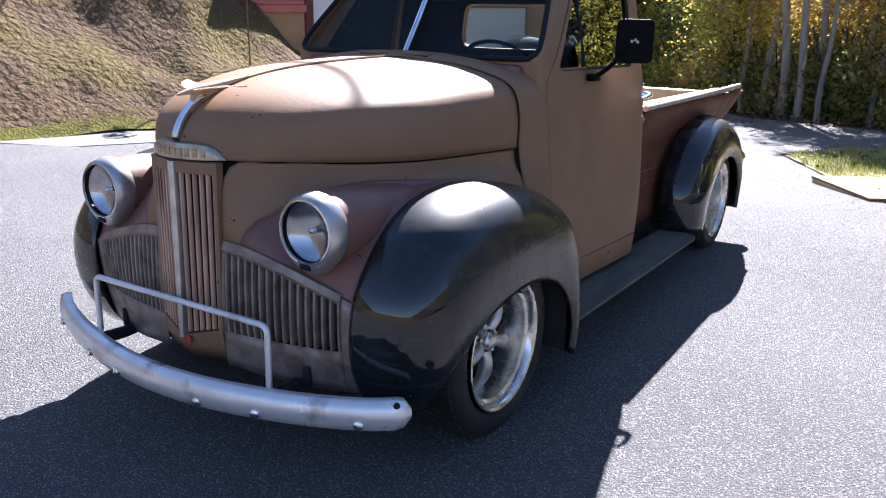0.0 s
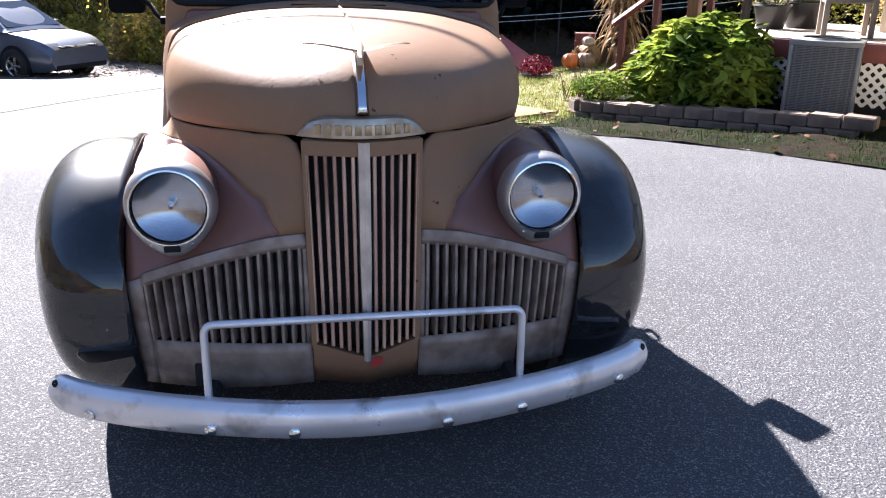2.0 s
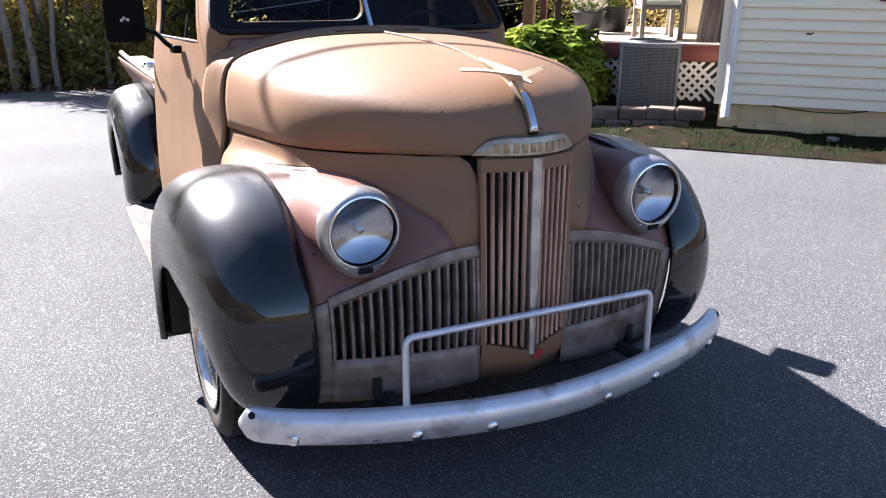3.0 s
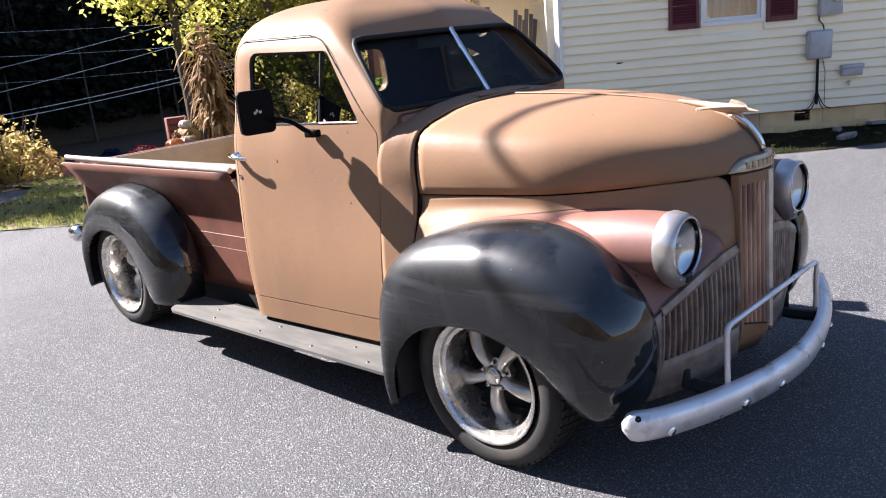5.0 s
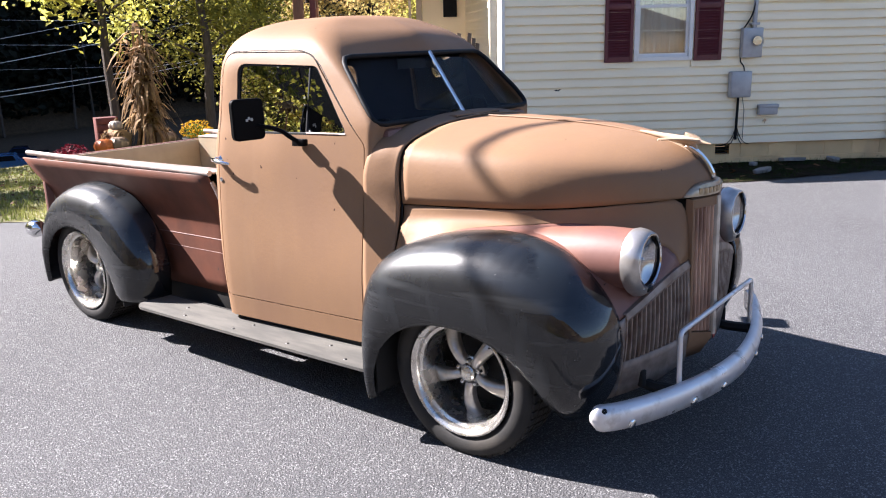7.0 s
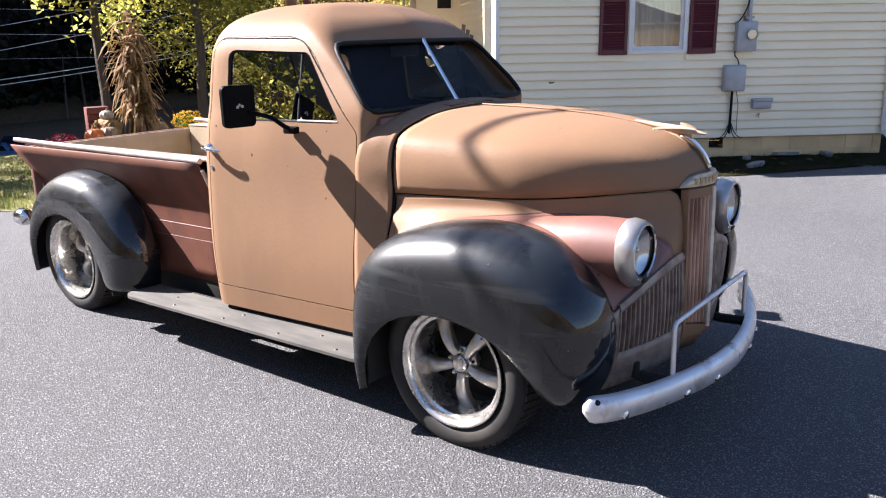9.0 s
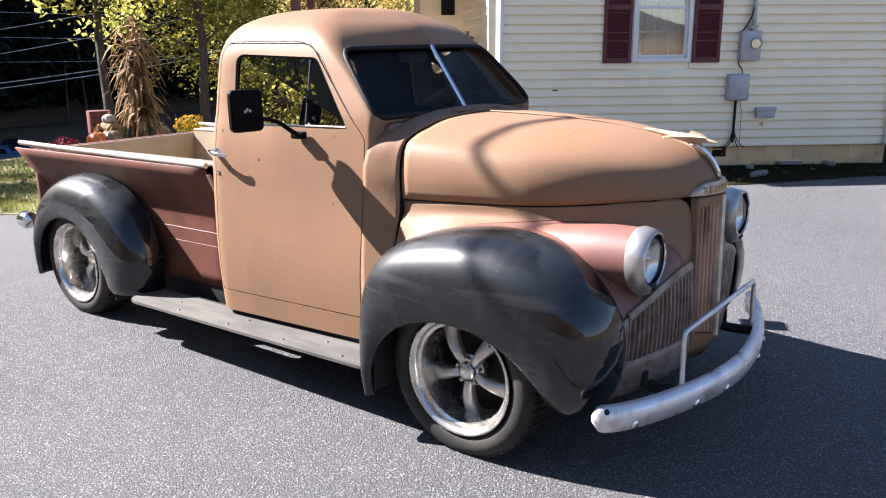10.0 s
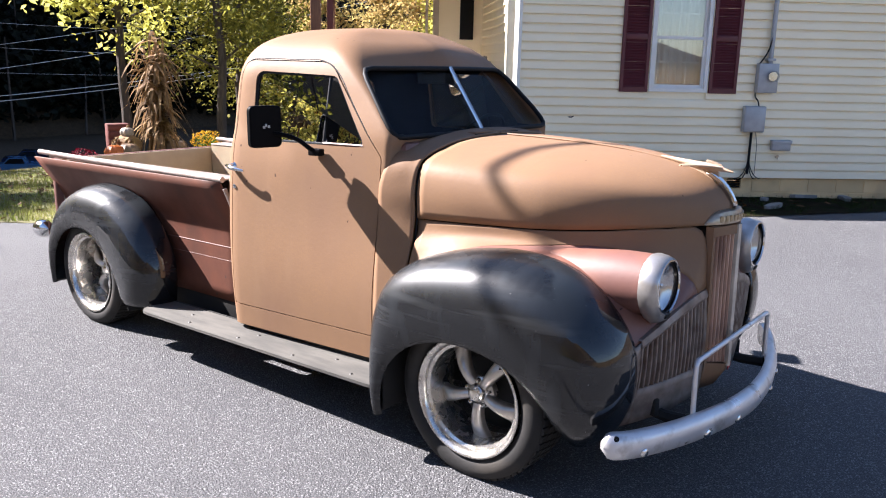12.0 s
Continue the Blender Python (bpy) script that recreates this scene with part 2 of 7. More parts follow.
# ---- shaping tools ----
def spline(P, n):
    """n points on a smooth curve through the rows of P."""
    P = np.asarray(P, float)
    k = len(P)
    if k == 2:
        s = np.linspace(0, 1, n)[:, None]
        return P[0] * (1 - s) + P[1] * s
    d = np.linalg.norm(np.diff(P, axis=0), axis=1) ** 0.7 + 1e-6
    t = np.concatenate([[0], np.cumsum(d)])
    m = np.zeros_like(P)
    for i in range(1, k - 1):
        a, b = (P[i] - P[i - 1]) / d[i - 1], (P[i + 1] - P[i]) / d[i]
        m[i] = (a * d[i] + b * d[i - 1]) / (d[i] + d[i - 1])
    m[0] = 1.5 * (P[1] - P[0]) / d[0] - 0.5 * m[1]
    m[-1] = 1.5 * (P[-1] - P[-2]) / d[-1] - 0.5 * m[-2]
    out = []
    for s in np.linspace(0, t[-1], n):
        i = min(max(np.searchsorted(t, s) - 1, 0), k - 2)
        h = d[i]
        u = (s - t[i]) / h
        out.append((2 * u**3 - 3 * u**2 + 1) * P[i] + (u**3 - 2 * u**2 + u) * h * m[i] + (3 * u**2 - 2 * u**3) * P[i + 1] + (u**3 - u**2) * h * m[i + 1])
    return np.array(out)


def loft(stations, nu, nv):
    """A grid (nv, nu, 3) of points through stations, each a list of the same number of points."""
    S = np.array([spline(s, nu) for s in stations])
    return spline(S.reshape(len(S), -1), nv).reshape(nv, nu, 3)


def grid_bm(G, closed=False, flip=False, caps=False):
    bm = bmesh.new()
    nv, nu = G.shape[:2]
    V = [[bm.verts.new(p) for p in row] for row in G.tolist()]
    for i in range(nv - 1):
        for j in range(nu if closed else nu - 1):
            q = [V[i][j], V[i][(j + 1) % nu], V[i + 1][(j + 1) % nu], V[i + 1][j]]
            bm.faces.new(q[::-1] if flip else q)
    if caps:
        bm.faces.new(V[0] if flip else V[0][::-1])
        bm.faces.new(V[-1][::-1] if flip else V[-1])
    return bm


def mesh_of(name, bm, material, smooth=True, angle=40):
    me = bpy.data.meshes.new(name)
    bm.normal_update()
    bm.to_mesh(me)
    bm.free()
    if material:
        me.materials.append(material)
    if smooth:
        me.shade_smooth()
        me.set_sharp_from_angle(angle=radians(angle))
    return me


def part(name, bm, material, parent=None, label="", smooth=True, angle=40, thick=0.0, offset=-1.0, bevel=0.0, kind=""):
    """Links a bmesh as one mesh object, under a thing or part if given."""
    ob = new(name, mesh_of(name, bm, material, smooth, angle))
    if parent is not None:
        ob.parent = parent
        ob.matrix_parent_inverse = parent.matrix_world.inverted() if parent.type == "EMPTY" and parent.parent is None else Matrix()
    if thick:
        s = ob.modifiers.new("thickness", "SOLIDIFY")
        s.thickness, s.offset = thick, offset
    if bevel:
        b = ob.modifiers.new("edge", "BEVEL")
        b.width, b.segments, b.limit_method = bevel, 2, "ANGLE"
    return tagged(ob, label, kind=kind)


def same(name, me, parent, m=None, label=""):
    """Another object on a mesh that exists."""
    ob = new(name, me)
    ob.parent = parent
    if m is not None:
        ob.matrix_basis = m
    return tagged(ob, label)


def thing(name, label, category, m=None, group="", kind=""):
    ob = new(name)
    ob.empty_display_size = 0.1
    if m is not None:
        ob.matrix_world = m
    return tagged(ob, label, category, group, kind)


def join(*bms):
    out = bmesh.new()
    for b in bms:
        me = bpy.data.meshes.new("tmp")
        b.to_mesh(me)
        out.from_mesh(me)
        bpy.data.meshes.remove(me)
        b.free()
    return out


def box(x0, x1, y0, y1, z0, z1, bev=0.0, seg=2):
    bm = bmesh.new()
    bmesh.ops.create_cube(bm, size=1, matrix=Matrix.LocRotScale(((x0 + x1) / 2, (y0 + y1) / 2, (z0 + z1) / 2), None, (abs(x1 - x0), abs(y1 - y0), abs(z1 - z0))))
    if bev:
        bmesh.ops.bevel(bm, geom=bm.edges[:], offset=bev, segments=seg, affect="EDGES", profile=0.5)
    return bm


def moved(bm, m):
    bmesh.ops.transform(bm, matrix=m, verts=bm.verts)
    return bm


def mirrored(bm):
    bmesh.ops.transform(bm, matrix=Matrix.Diagonal((-1, 1, 1, 1)), verts=bm.verts)
    bmesh.ops.reverse_faces(bm, faces=bm.faces[:])
    return bm


def lathe(profile, n=48, axis="y"):
    """Turns a profile of (radius, along) round an axis."""
    G = []
    for r, a in profile:
        row = []
        for k in range(n):
            c, s = math.cos(2 * math.pi * k / n) * r, math.sin(2 * math.pi * k / n) * r
            row.append({"y": (c, a, s), "x": (a, c, s), "z": (c, s, a)}[axis])
        G.append(row)
    bm = grid_bm(np.array(G, float), closed=True)
    bmesh.ops.recalc_face_normals(bm, faces=bm.faces[:])
    return bm


def tube(points, r, n=10, smooth_n=0, radii=None, caps=True):
    """A round bar along points."""
    P = spline(points, smooth_n) if smooth_n else np.array(points, float)
    R = np.full(len(P), r) if radii is None else np.interp(np.linspace(0, 1, len(P)), np.linspace(0, 1, len(radii)), radii)
    T = np.gradient(P, axis=0)
    up = np.array((0.0, 0.0, 1.0))
    if abs(T[0] @ up) > 0.9 * np.linalg.norm(T[0]):
        up = np.array((1.0, 0.0, 0.0))
    rows = []
    for p, t, rr in zip(P, T, R):
        t = t / (np.linalg.norm(t) + 1e-9)
        a = np.cross(t, up)
        a /= np.linalg.norm(a) + 1e-9
        b = np.cross(a, t)
        up = b
        rows.append([p + rr * (math.cos(2 * math.pi * k / n) * a + math.sin(2 * math.pi * k / n) * b) for k in range(n)])
    bm = grid_bm(np.array(rows), closed=True, caps=caps)
    bmesh.ops.recalc_face_normals(bm, faces=bm.faces[:])
    return bm


def fillet(points, radii, seg=6):
    """A closed outline in 2D with rounded corners."""
    out, n = [], len(points)
    if isinstance(radii, (int, float)):
        radii = [radii] * n
    for i in range(n):
        p, a, b = (Vector(points[k % n]) for k in (i, i - 1, i + 1))
        u, v = (a - p).normalized(), (b - p).normalized()
        ang = u.angle(v)
        d = min(radii[i] / math.tan(ang / 2), 0.48 * min((a - p).length, (b - p).length))
        if radii[i] <= 0 or d < 1e-5:
            out += [tuple(p)] * (seg + 1)
            continue
        s, e = p + u * d, p + v * d
        for k in range(seg + 1):
            w = k / seg
            out.append(tuple(s * (1 - w) ** 2 + p * 2 * w * (1 - w) + e * w * w))
    return out


def prism(outline, a0, a1, axis="x"):
    """A closed 2D outline drawn out along an axis. Axis x: (y, z); y: (x, z); z: (x, y)."""
    seen, pts = None, []
    for p in outline:
        if seen is None or (Vector(p) - Vector(seen)).length > 1e-5:
            pts.append(p)
            seen = p
    bm = bmesh.new()
    put = {"x": lambda p, a: (a, p[0], p[1]), "y": lambda p, a: (p[0], a, p[1]), "z": lambda p, a: (p[0], p[1], a)}[axis]
    A = [bm.verts.new(put(p, a0)) for p in pts]
    B = [bm.verts.new(put(p, a1)) for p in pts]
    bm.faces.new(A)
    bm.faces.new(B[::-1])
    for i in range(len(pts)):
        j = (i + 1) % len(pts)
        bm.faces.new((A[j], A[i], B[i], B[j]))
    bmesh.ops.recalc_face_normals(bm, faces=bm.faces[:])
    return bm


def carve(bm, *steps):
    """Cuts a solid with others: steps of ("DIFFERENCE" or "INTERSECT", bmesh). The cutters are used up."""
    me = bpy.data.meshes.new("solid")
    bm.to_mesh(me)
    bm.free()
    body = new("solid", me)
    tools = []
    for how, c in steps:
        cm = bpy.data.meshes.new("cutter")
        c.to_mesh(cm)
        c.free()
        co = new("cutter", cm)
        tools.append(co)
        mo = body.modifiers.new("cut", "BOOLEAN")
        mo.operation, mo.object, mo.solver = how, co, "EXACT"
    bpy.context.view_layer.update()
    done = bpy.data.meshes.new_from_object(body.evaluated_get(bpy.context.evaluated_depsgraph_get()))
    out = bmesh.new()
    out.from_mesh(done)
    for o in (body, *tools):
        old = o.data
        bpy.data.objects.remove(o)
        bpy.data.meshes.remove(old)
    bpy.data.meshes.remove(done)
    return out


from mathutils.bvhtree import BVHTree

# ---- the pickup: front axle at y = 0, nose towards -y ----
truck = thing("pickup_truck", "vintage pickup truck in tan primer with black fenders, parked on asphalt", "pickup truck")


def both(name, make, material, parent=truck, label="", **kw):
    """A part for each side; make() returns the one at +x."""
    a = part(name, make(), material, parent, label, **kw)
    b = part(name, mirrored(make()), material, parent, label, **kw)
    return a, b


# hood
HOOD = [
    (0.434, 0.622, 0.978, 0.622, 1.1, 0.59, 1.2, 0.41, 1.268, 1.3),
    (0.15, 0.59, 0.983, 0.596, 1.09, 0.56, 1.188, 0.385, 1.258, 1.292),
    (-0.15, 0.536, 0.99, 0.543, 1.08, 0.508, 1.17, 0.345, 1.238, 1.275),
    (-0.4, 0.421, 1.0, 0.43, 1.07, 0.402, 1.145, 0.275, 1.207, 1.246),
    (-0.57, 0.294, 1.008, 0.298, 1.06, 0.278, 1.115, 0.19, 1.168, 1.205),
    (-0.67, 0.171, 1.012, 0.17, 1.045, 0.158, 1.083, 0.11, 1.122, 1.148),
    (-0.728, 0.036, 1.02, 0.028, 1.035, 0.028, 1.05, 0.02, 1.065, 1.075),
]


def hood_grid(nu=41, nv=40):
    st = []
    for y, a, za, b, zb, c, zc, d, zd, zt in HOOD:
        half = [(a, y, za), (b, y, zb), (c, y, zc), (d, y, zd)]
        st.append(half + [(0, y, zt)] + [(-p[0], p[1], p[2]) for p in half[::-1]])
    return loft(st, nu, nv)


HG = hood_grid()
hood = part("hood", grid_bm(HG), TAN, truck, "tan primer hood with a worn crease", thick=0.014, offset=-1)

# body side below the hood and inner fender, from the cowl to the side grille
FLANK = [
    [(0.613, 0.436, 0.972), (0.622, 0.43, 0.92), (0.655, 0.43, 0.86), (0.685, 0.43, 0.79), (0.735, 0.43, 0.70)],
    [(0.587, 0.15, 0.977), (0.593, 0.15, 0.935), (0.625, 0.13, 0.905), (0.66, 0.10, 0.893), (0.70, 0.08, 0.882)],
    [(0.532, -0.15, 0.984), (0.538, -0.16, 0.94), (0.560, -0.17, 0.912), (0.60, -0.18, 0.905), (0.665, -0.2, 0.892)],
    [(0.417, -0.40, 0.994), (0.424, -0.41, 0.94), (0.455, -0.41, 0.892), (0.54, -0.41, 0.872), (0.64, -0.41, 0.848)],
    [(0.290, -0.57, 1.002), (0.297, -0.57, 0.93), (0.36, -0.565, 0.84), (0.50, -0.555, 0.775), (0.633, -0.535, 0.752)],
    [(0.167, -0.672, 0.985), (0.200, -0.668, 0.88), (0.32, -0.645, 0.775), (0.48, -0.615, 0.71), (0.632, -0.585, 0.675)],
    [(0.150, -0.695, 0.748), (0.25, -0.685, 0.735), (0.38, -0.668, 0.702), (0.52, -0.643, 0.655), (0.631, -0.613, 0.614)],
]


def flank_grid(n1=12, n2=16, nv=44):
    G = loft(FLANK, 81, nv)
    out = []
    # where the tan gives way to the red oxide, from the cowl to the grille
    border = np.interp(np.linspace(0, 1, nv), [0, 0.14, 0.21, 0.28, 0.35, 0.42, 0.49, 0.56, 0.63, 0.70, 0.77, 0.84, 0.91, 0.96, 1], [0.99, 0.78, 0.64, 0.51, 0.41, 0.33, 0.265, 0.235, 0.25, 0.29, 0.32, 0.348, 0.33, 0.25, 0.14])
    for i in range(nv):
        us = border[i]
        u = np.concatenate([np.linspace(0, us, n1), np.linspace(us, 1, n2)[1:]]) * 80
        k = np.clip(u.astype(int), 0, 79)
        f = (u - k)[:, None]
        out.append(G[i][k] * (1 - f) + G[i][k + 1] * f)
    return np.array(out)


FG = flank_grid()
both("cowl_side_panel", lambda: grid_bm(FG[:, :12]), TAN, label="tan primer engine side panel", thick=0.012, offset=1)
both("inner_fender", lambda: grid_bm(FG[:, 11:]), BROWN, label="red oxide primer inner fender", thick=0.012, offset=1)


# fenders, swept round the axle: angle, crown radius, arch radius, outer reach
def fender(keys, yc, zc, n1=44, n2=26):
    st = []
    for ang, R, r, xo, xi in keys:
        c, s = math.cos(radians(ang)), math.sin(radians(ang))
        w, d = xo - xi, R - r
        prof = [(xi, R), (xi + 0.30 * w, R), (xi + 0.58 * w, R - 0.055 * d), (xi + 0.79 * w, R - 0.165 * d), (xi + 0.93 * w, R - 0.35 * d), (xo, R - 0.60 * d), (xo - 0.004, R - 0.83 * d), (xo - 0.014, r)]
        st.append([(x, yc - q * c, zc + q * s) for x, q in prof])
    return loft(st, n2, n1)


FF = [(-4, 0.530, 0.450, 0.775, 0.615), (4, 0.585, 0.43, 0.832, 0.615), (15, 0.645, 0.40, 0.868, 0.62), (30, 0.702, 0.36, 0.892, 0.632), (52, 0.688, 0.32, 0.916, 0.635), (75, 0.628, 0.295, 0.929, 0.64),
      (98, 0.598, 0.29, 0.932, 0.665), (116, 0.607, 0.30, 0.934, 0.69), (132, 0.612, 0.32, 0.935, 0.705), (146, 0.562, 0.34, 0.935, 0.715), (162, 0.492, 0.365, 0.934, 0.73), (180, 0.450, 0.385, 0.933, 0.745), (194, 0.435, 0.392, 0.931, 0.755)]
FFG = fender(FF, 0, 0.30)
both("front_fender", lambda: grid_bm(FFG), BLACK, label="glossy worn black front fender", thick=0.012, offset=1)
RF = [(-2, 0.645, 0.42, 0.855, 0.65), (20, 0.690, 0.385, 0.859, 0.645), (45, 0.672, 0.375, 0.862, 0.64), (70, 0.625, 0.37, 0.862, 0.64), (95, 0.588, 0.362, 0.862, 0.64), (125, 0.538, 0.36, 0.86, 0.64),
      (155, 0.458, 0.36, 0.855, 0.64), (178, 0.390, 0.36, 0.848, 0.655), (185, 0.377, 0.36, 0.845, 0.665)]
RFG = fender(RF, 2.87, 0.31)
both("rear_fender", lambda: grid_bm(RFG), BLACK, label="dusty black rear fender", thick=0.012, offset=1)


# headlights in bullet pods
def pod():
    rows = []
    for y, x, z, r in spline([(-0.665, 0.493, 0.832, 0.112), (-0.55, 0.496, 0.828, 0.116), (-0.40, 0.506, 0.822, 0.11), (-0.22, 0.52, 0.83, 0.088), (-0.02, 0.54, 0.85, 0.04)], 16):
        rows.append([(x + r * math.cos(a), y, z + r * math.sin(a)) for a in np.linspace(0, 2 * math.pi, 32, endpoint=False)])
    return grid_bm(np.array(rows), closed=True, flip=True)


both("lamp_pod", pod, BROWN, label="red oxide primer headlight pod")


def bezel_form():
    """A round rim drawn down to a tongue below."""
    rows = []
    for r, y in ((0.093, -0.719), (0.098, -0.727), (0.1065, -0.722), (0.115, -0.700), (0.119, -0.672), (0.114, -0.655)):
        row = []
        for k in range(48):
            a = 2 * math.pi * k / 48
            c, s = math.cos(a), math.sin(a)
            drop = max(0.0, -s) ** 5 * max(0, (r - 0.093)) / 0.026 * 0.026
            row.append((0.493 + r * c, y, 0.832 + r * s - drop))
        rows.append(row)
    return grid_bm(np.array(rows), closed=True)


for sgn in (1, -1):
    flip = (lambda b: b) if sgn > 0 else mirrored
    lamp = part("headlight", flip(bezel_form()), BEZEL, truck, "round headlight with a worn nickel bezel")
    part("reflector", flip(moved(lathe([(0.001, 0.030), (0.016, 0.0291), (0.032, 0.0264), (0.048, 0.0218), (0.064, 0.0155), (0.079, 0.0079), (0.092, 0.0)]), pose(0.493, -0.705, 0.832))), REFLECT, lamp, "bright bowl reflector")
    part("lens", flip(moved(lathe([(0.001, -0.022), (0.032, -0.020), (0.064, -0.012), (0.089, 0.0), (0.093, 0.004)]), pose(0.493, -0.712, 0.832))), LENS, lamp, "clear fluted lens")
    part("chrome_ring", flip(moved(lathe([(0.0935, 0.0), (0.0955, -0.006), (0.100, -0.005), (0.1015, 0.002)]), pose(0.493, -0.7225, 0.832))), CHROME, lamp, "thin chrome ring")
    part("rim_seal", flip(moved(lathe([(0.0912, -0.004), (0.0925, -0.006), (0.0938, 0.0)]), pose(0.493, -0.716, 0.832))), TRIM, lamp)
    part("bulb", flip(moved(lathe([(0.001, -0.012), (0.009, -0.008), (0.011, 0.004), (0.006, 0.02)], 16), pose(0.493, -0.690, 0.832))), CHROME, lamp)
    part("emblem_plate", flip(moved(box(-0.021, 0.021, -0.006, 0.006, -0.009, 0.009, 0.003), pose(0.493, -0.7235, 0.7245, 14))), TRIM, lamp)
    for dx in (-0.05, 0.05):
        part("screw", flip(moved(lathe([(0.001, -0.003), (0.005, -0.001), (0.006, 0.003)], 10), pose(0.493 + dx, -0.722, 0.737))), CHROME, lamp)

# cab, ring by ring: height, front, lag of the front corner, half widths front and rear, rear, corner radii
CAB = [
    (0.325, 0.56, 0.00, 0.701, 0.745, 1.600, 0.02, 0.10), (0.60, 0.56, 0.00, 0.7095, 0.762, 1.615, 0.02, 0.12), (0.98, 0.56, 0.00, 0.667, 0.752, 1.625, 0.02, 0.13), (1.16, 0.56, 0.00, 0.652, 0.742, 1.625, 0.02, 0.14),
    (1.235, 0.56, 0.00, 0.646, 0.732, 1.625, 0.03, 0.15), (1.275, 0.56, 0.005, 0.643, 0.724, 1.622, 0.035, 0.15), (1.31, 0.548, 0.015, 0.639, 0.715, 1.62, 0.05, 0.15), (1.46, 0.645, 0.045, 0.607, 0.700, 1.615, 0.05, 0.16),
    (1.60, 0.748, 0.085, 0.572, 0.683, 1.605, 0.07, 0.17), (1.66, 0.785, 0.11, 0.545, 0.652, 1.598, 0.10, 0.18), (1.71, 0.84, 0.12, 0.505, 0.605, 1.580, 0.14, 0.19), (1.75, 0.92, 0.11, 0.44, 0.53, 1.545, 0.16, 0.19),
    (1.782, 1.00, 0.08, 0.33, 0.41, 1.47, 0.14, 0.16), (1.800, 1.10, 0.03, 0.16, 0.22, 1.36, 0.07, 0.09)]


def cab_ring(z, yf, lag, wf, wr, yr, rf, rr, inset=0.0):
    yf, wf, wr, yr = yf + inset, wf - inset, wr - inset, yr - inset
    rf = max(rf, 0.035) + inset * 0.3
    half = fillet([(0, yf - 0.0), (wf, yf + max(lag, 0.012)), (wr, yr), (0, yr)], [0.0, rf, rr, 0.0], 8)
    half = [p for i, p in enumerate(half) if i == 0 or math.dist(p, half[i - 1]) > 1e-4]
    d = np.cumsum([0] + [math.dist(half[i], half[i + 1]) for i in range(len(half) - 1)])
    # three long runs are cut up: front, side, rear
    runs = sorted(sorted(range(len(half) - 1), key=lambda i: -(d[i + 1] - d[i]))[:3])
    out = []
    for i in range(len(half) - 1):
        n = 8 if i in runs else 1
        for k in range(n):
            out.append((half[i][0] + (half[i + 1][0] - half[i][0]) * k / n, half[i][1] + (half[i + 1][1] - half[i][1]) * k / n, z))
    out.append((*half[-1], z))
    return out + [(-x, y, q) for x, y, q in out[-2:0:-1]]


def cab_solid(inset=0.0, low=0.0, top=0.0):
    rings = np.array([cab_ring(*r, inset=inset) for r in CAB])
    G = spline(rings.reshape(len(rings), -1), 60).reshape(60, -1, 3)
    G[:, :, 2] = low + (G[:, :, 2] - 0.325) * (G[-1, 0, 2] - top - low) / (G[-1, 0, 2] - 0.325) if inset else G[:, :, 2]
    bm = grid_bm(G, closed=True, caps=True)
    bmesh.ops.recalc_face_normals(bm, faces=bm.faces[:])
    return bm


def door_outline(g):
    return fillet([(0.625 - g, 0.435 - g), (1.545 + g, 0.435 - g), (1.530 + g, 1.250), (1.505 + g, 1.640 + g), (0.97 - g, 1.628 + g), (0.615 - g, 1.225)], [0.02, 0.02, 0.4, 0.07, 0.16, 0.05])


WIN = [(0.70, 1.262), (1.405, 1.262), (1.405, 1.590), (0.925, 1.568)]


def cab_shell():
    return carve(cab_solid(), ("DIFFERENCE", cab_solid(0.035, 0.28, 0.03)))


skin_form = cab_solid()
skin_tree = BVHTree.FromBMesh(skin_form)
skin_form.free()


def skin_x(y, z):
    """Half width of the cab's outside at a place on its side."""
    at = skin_tree.ray_cast(Vector((1.2, y, z)), Vector((-1, 0, 0)))[0]
    return at.x if at else 0.6


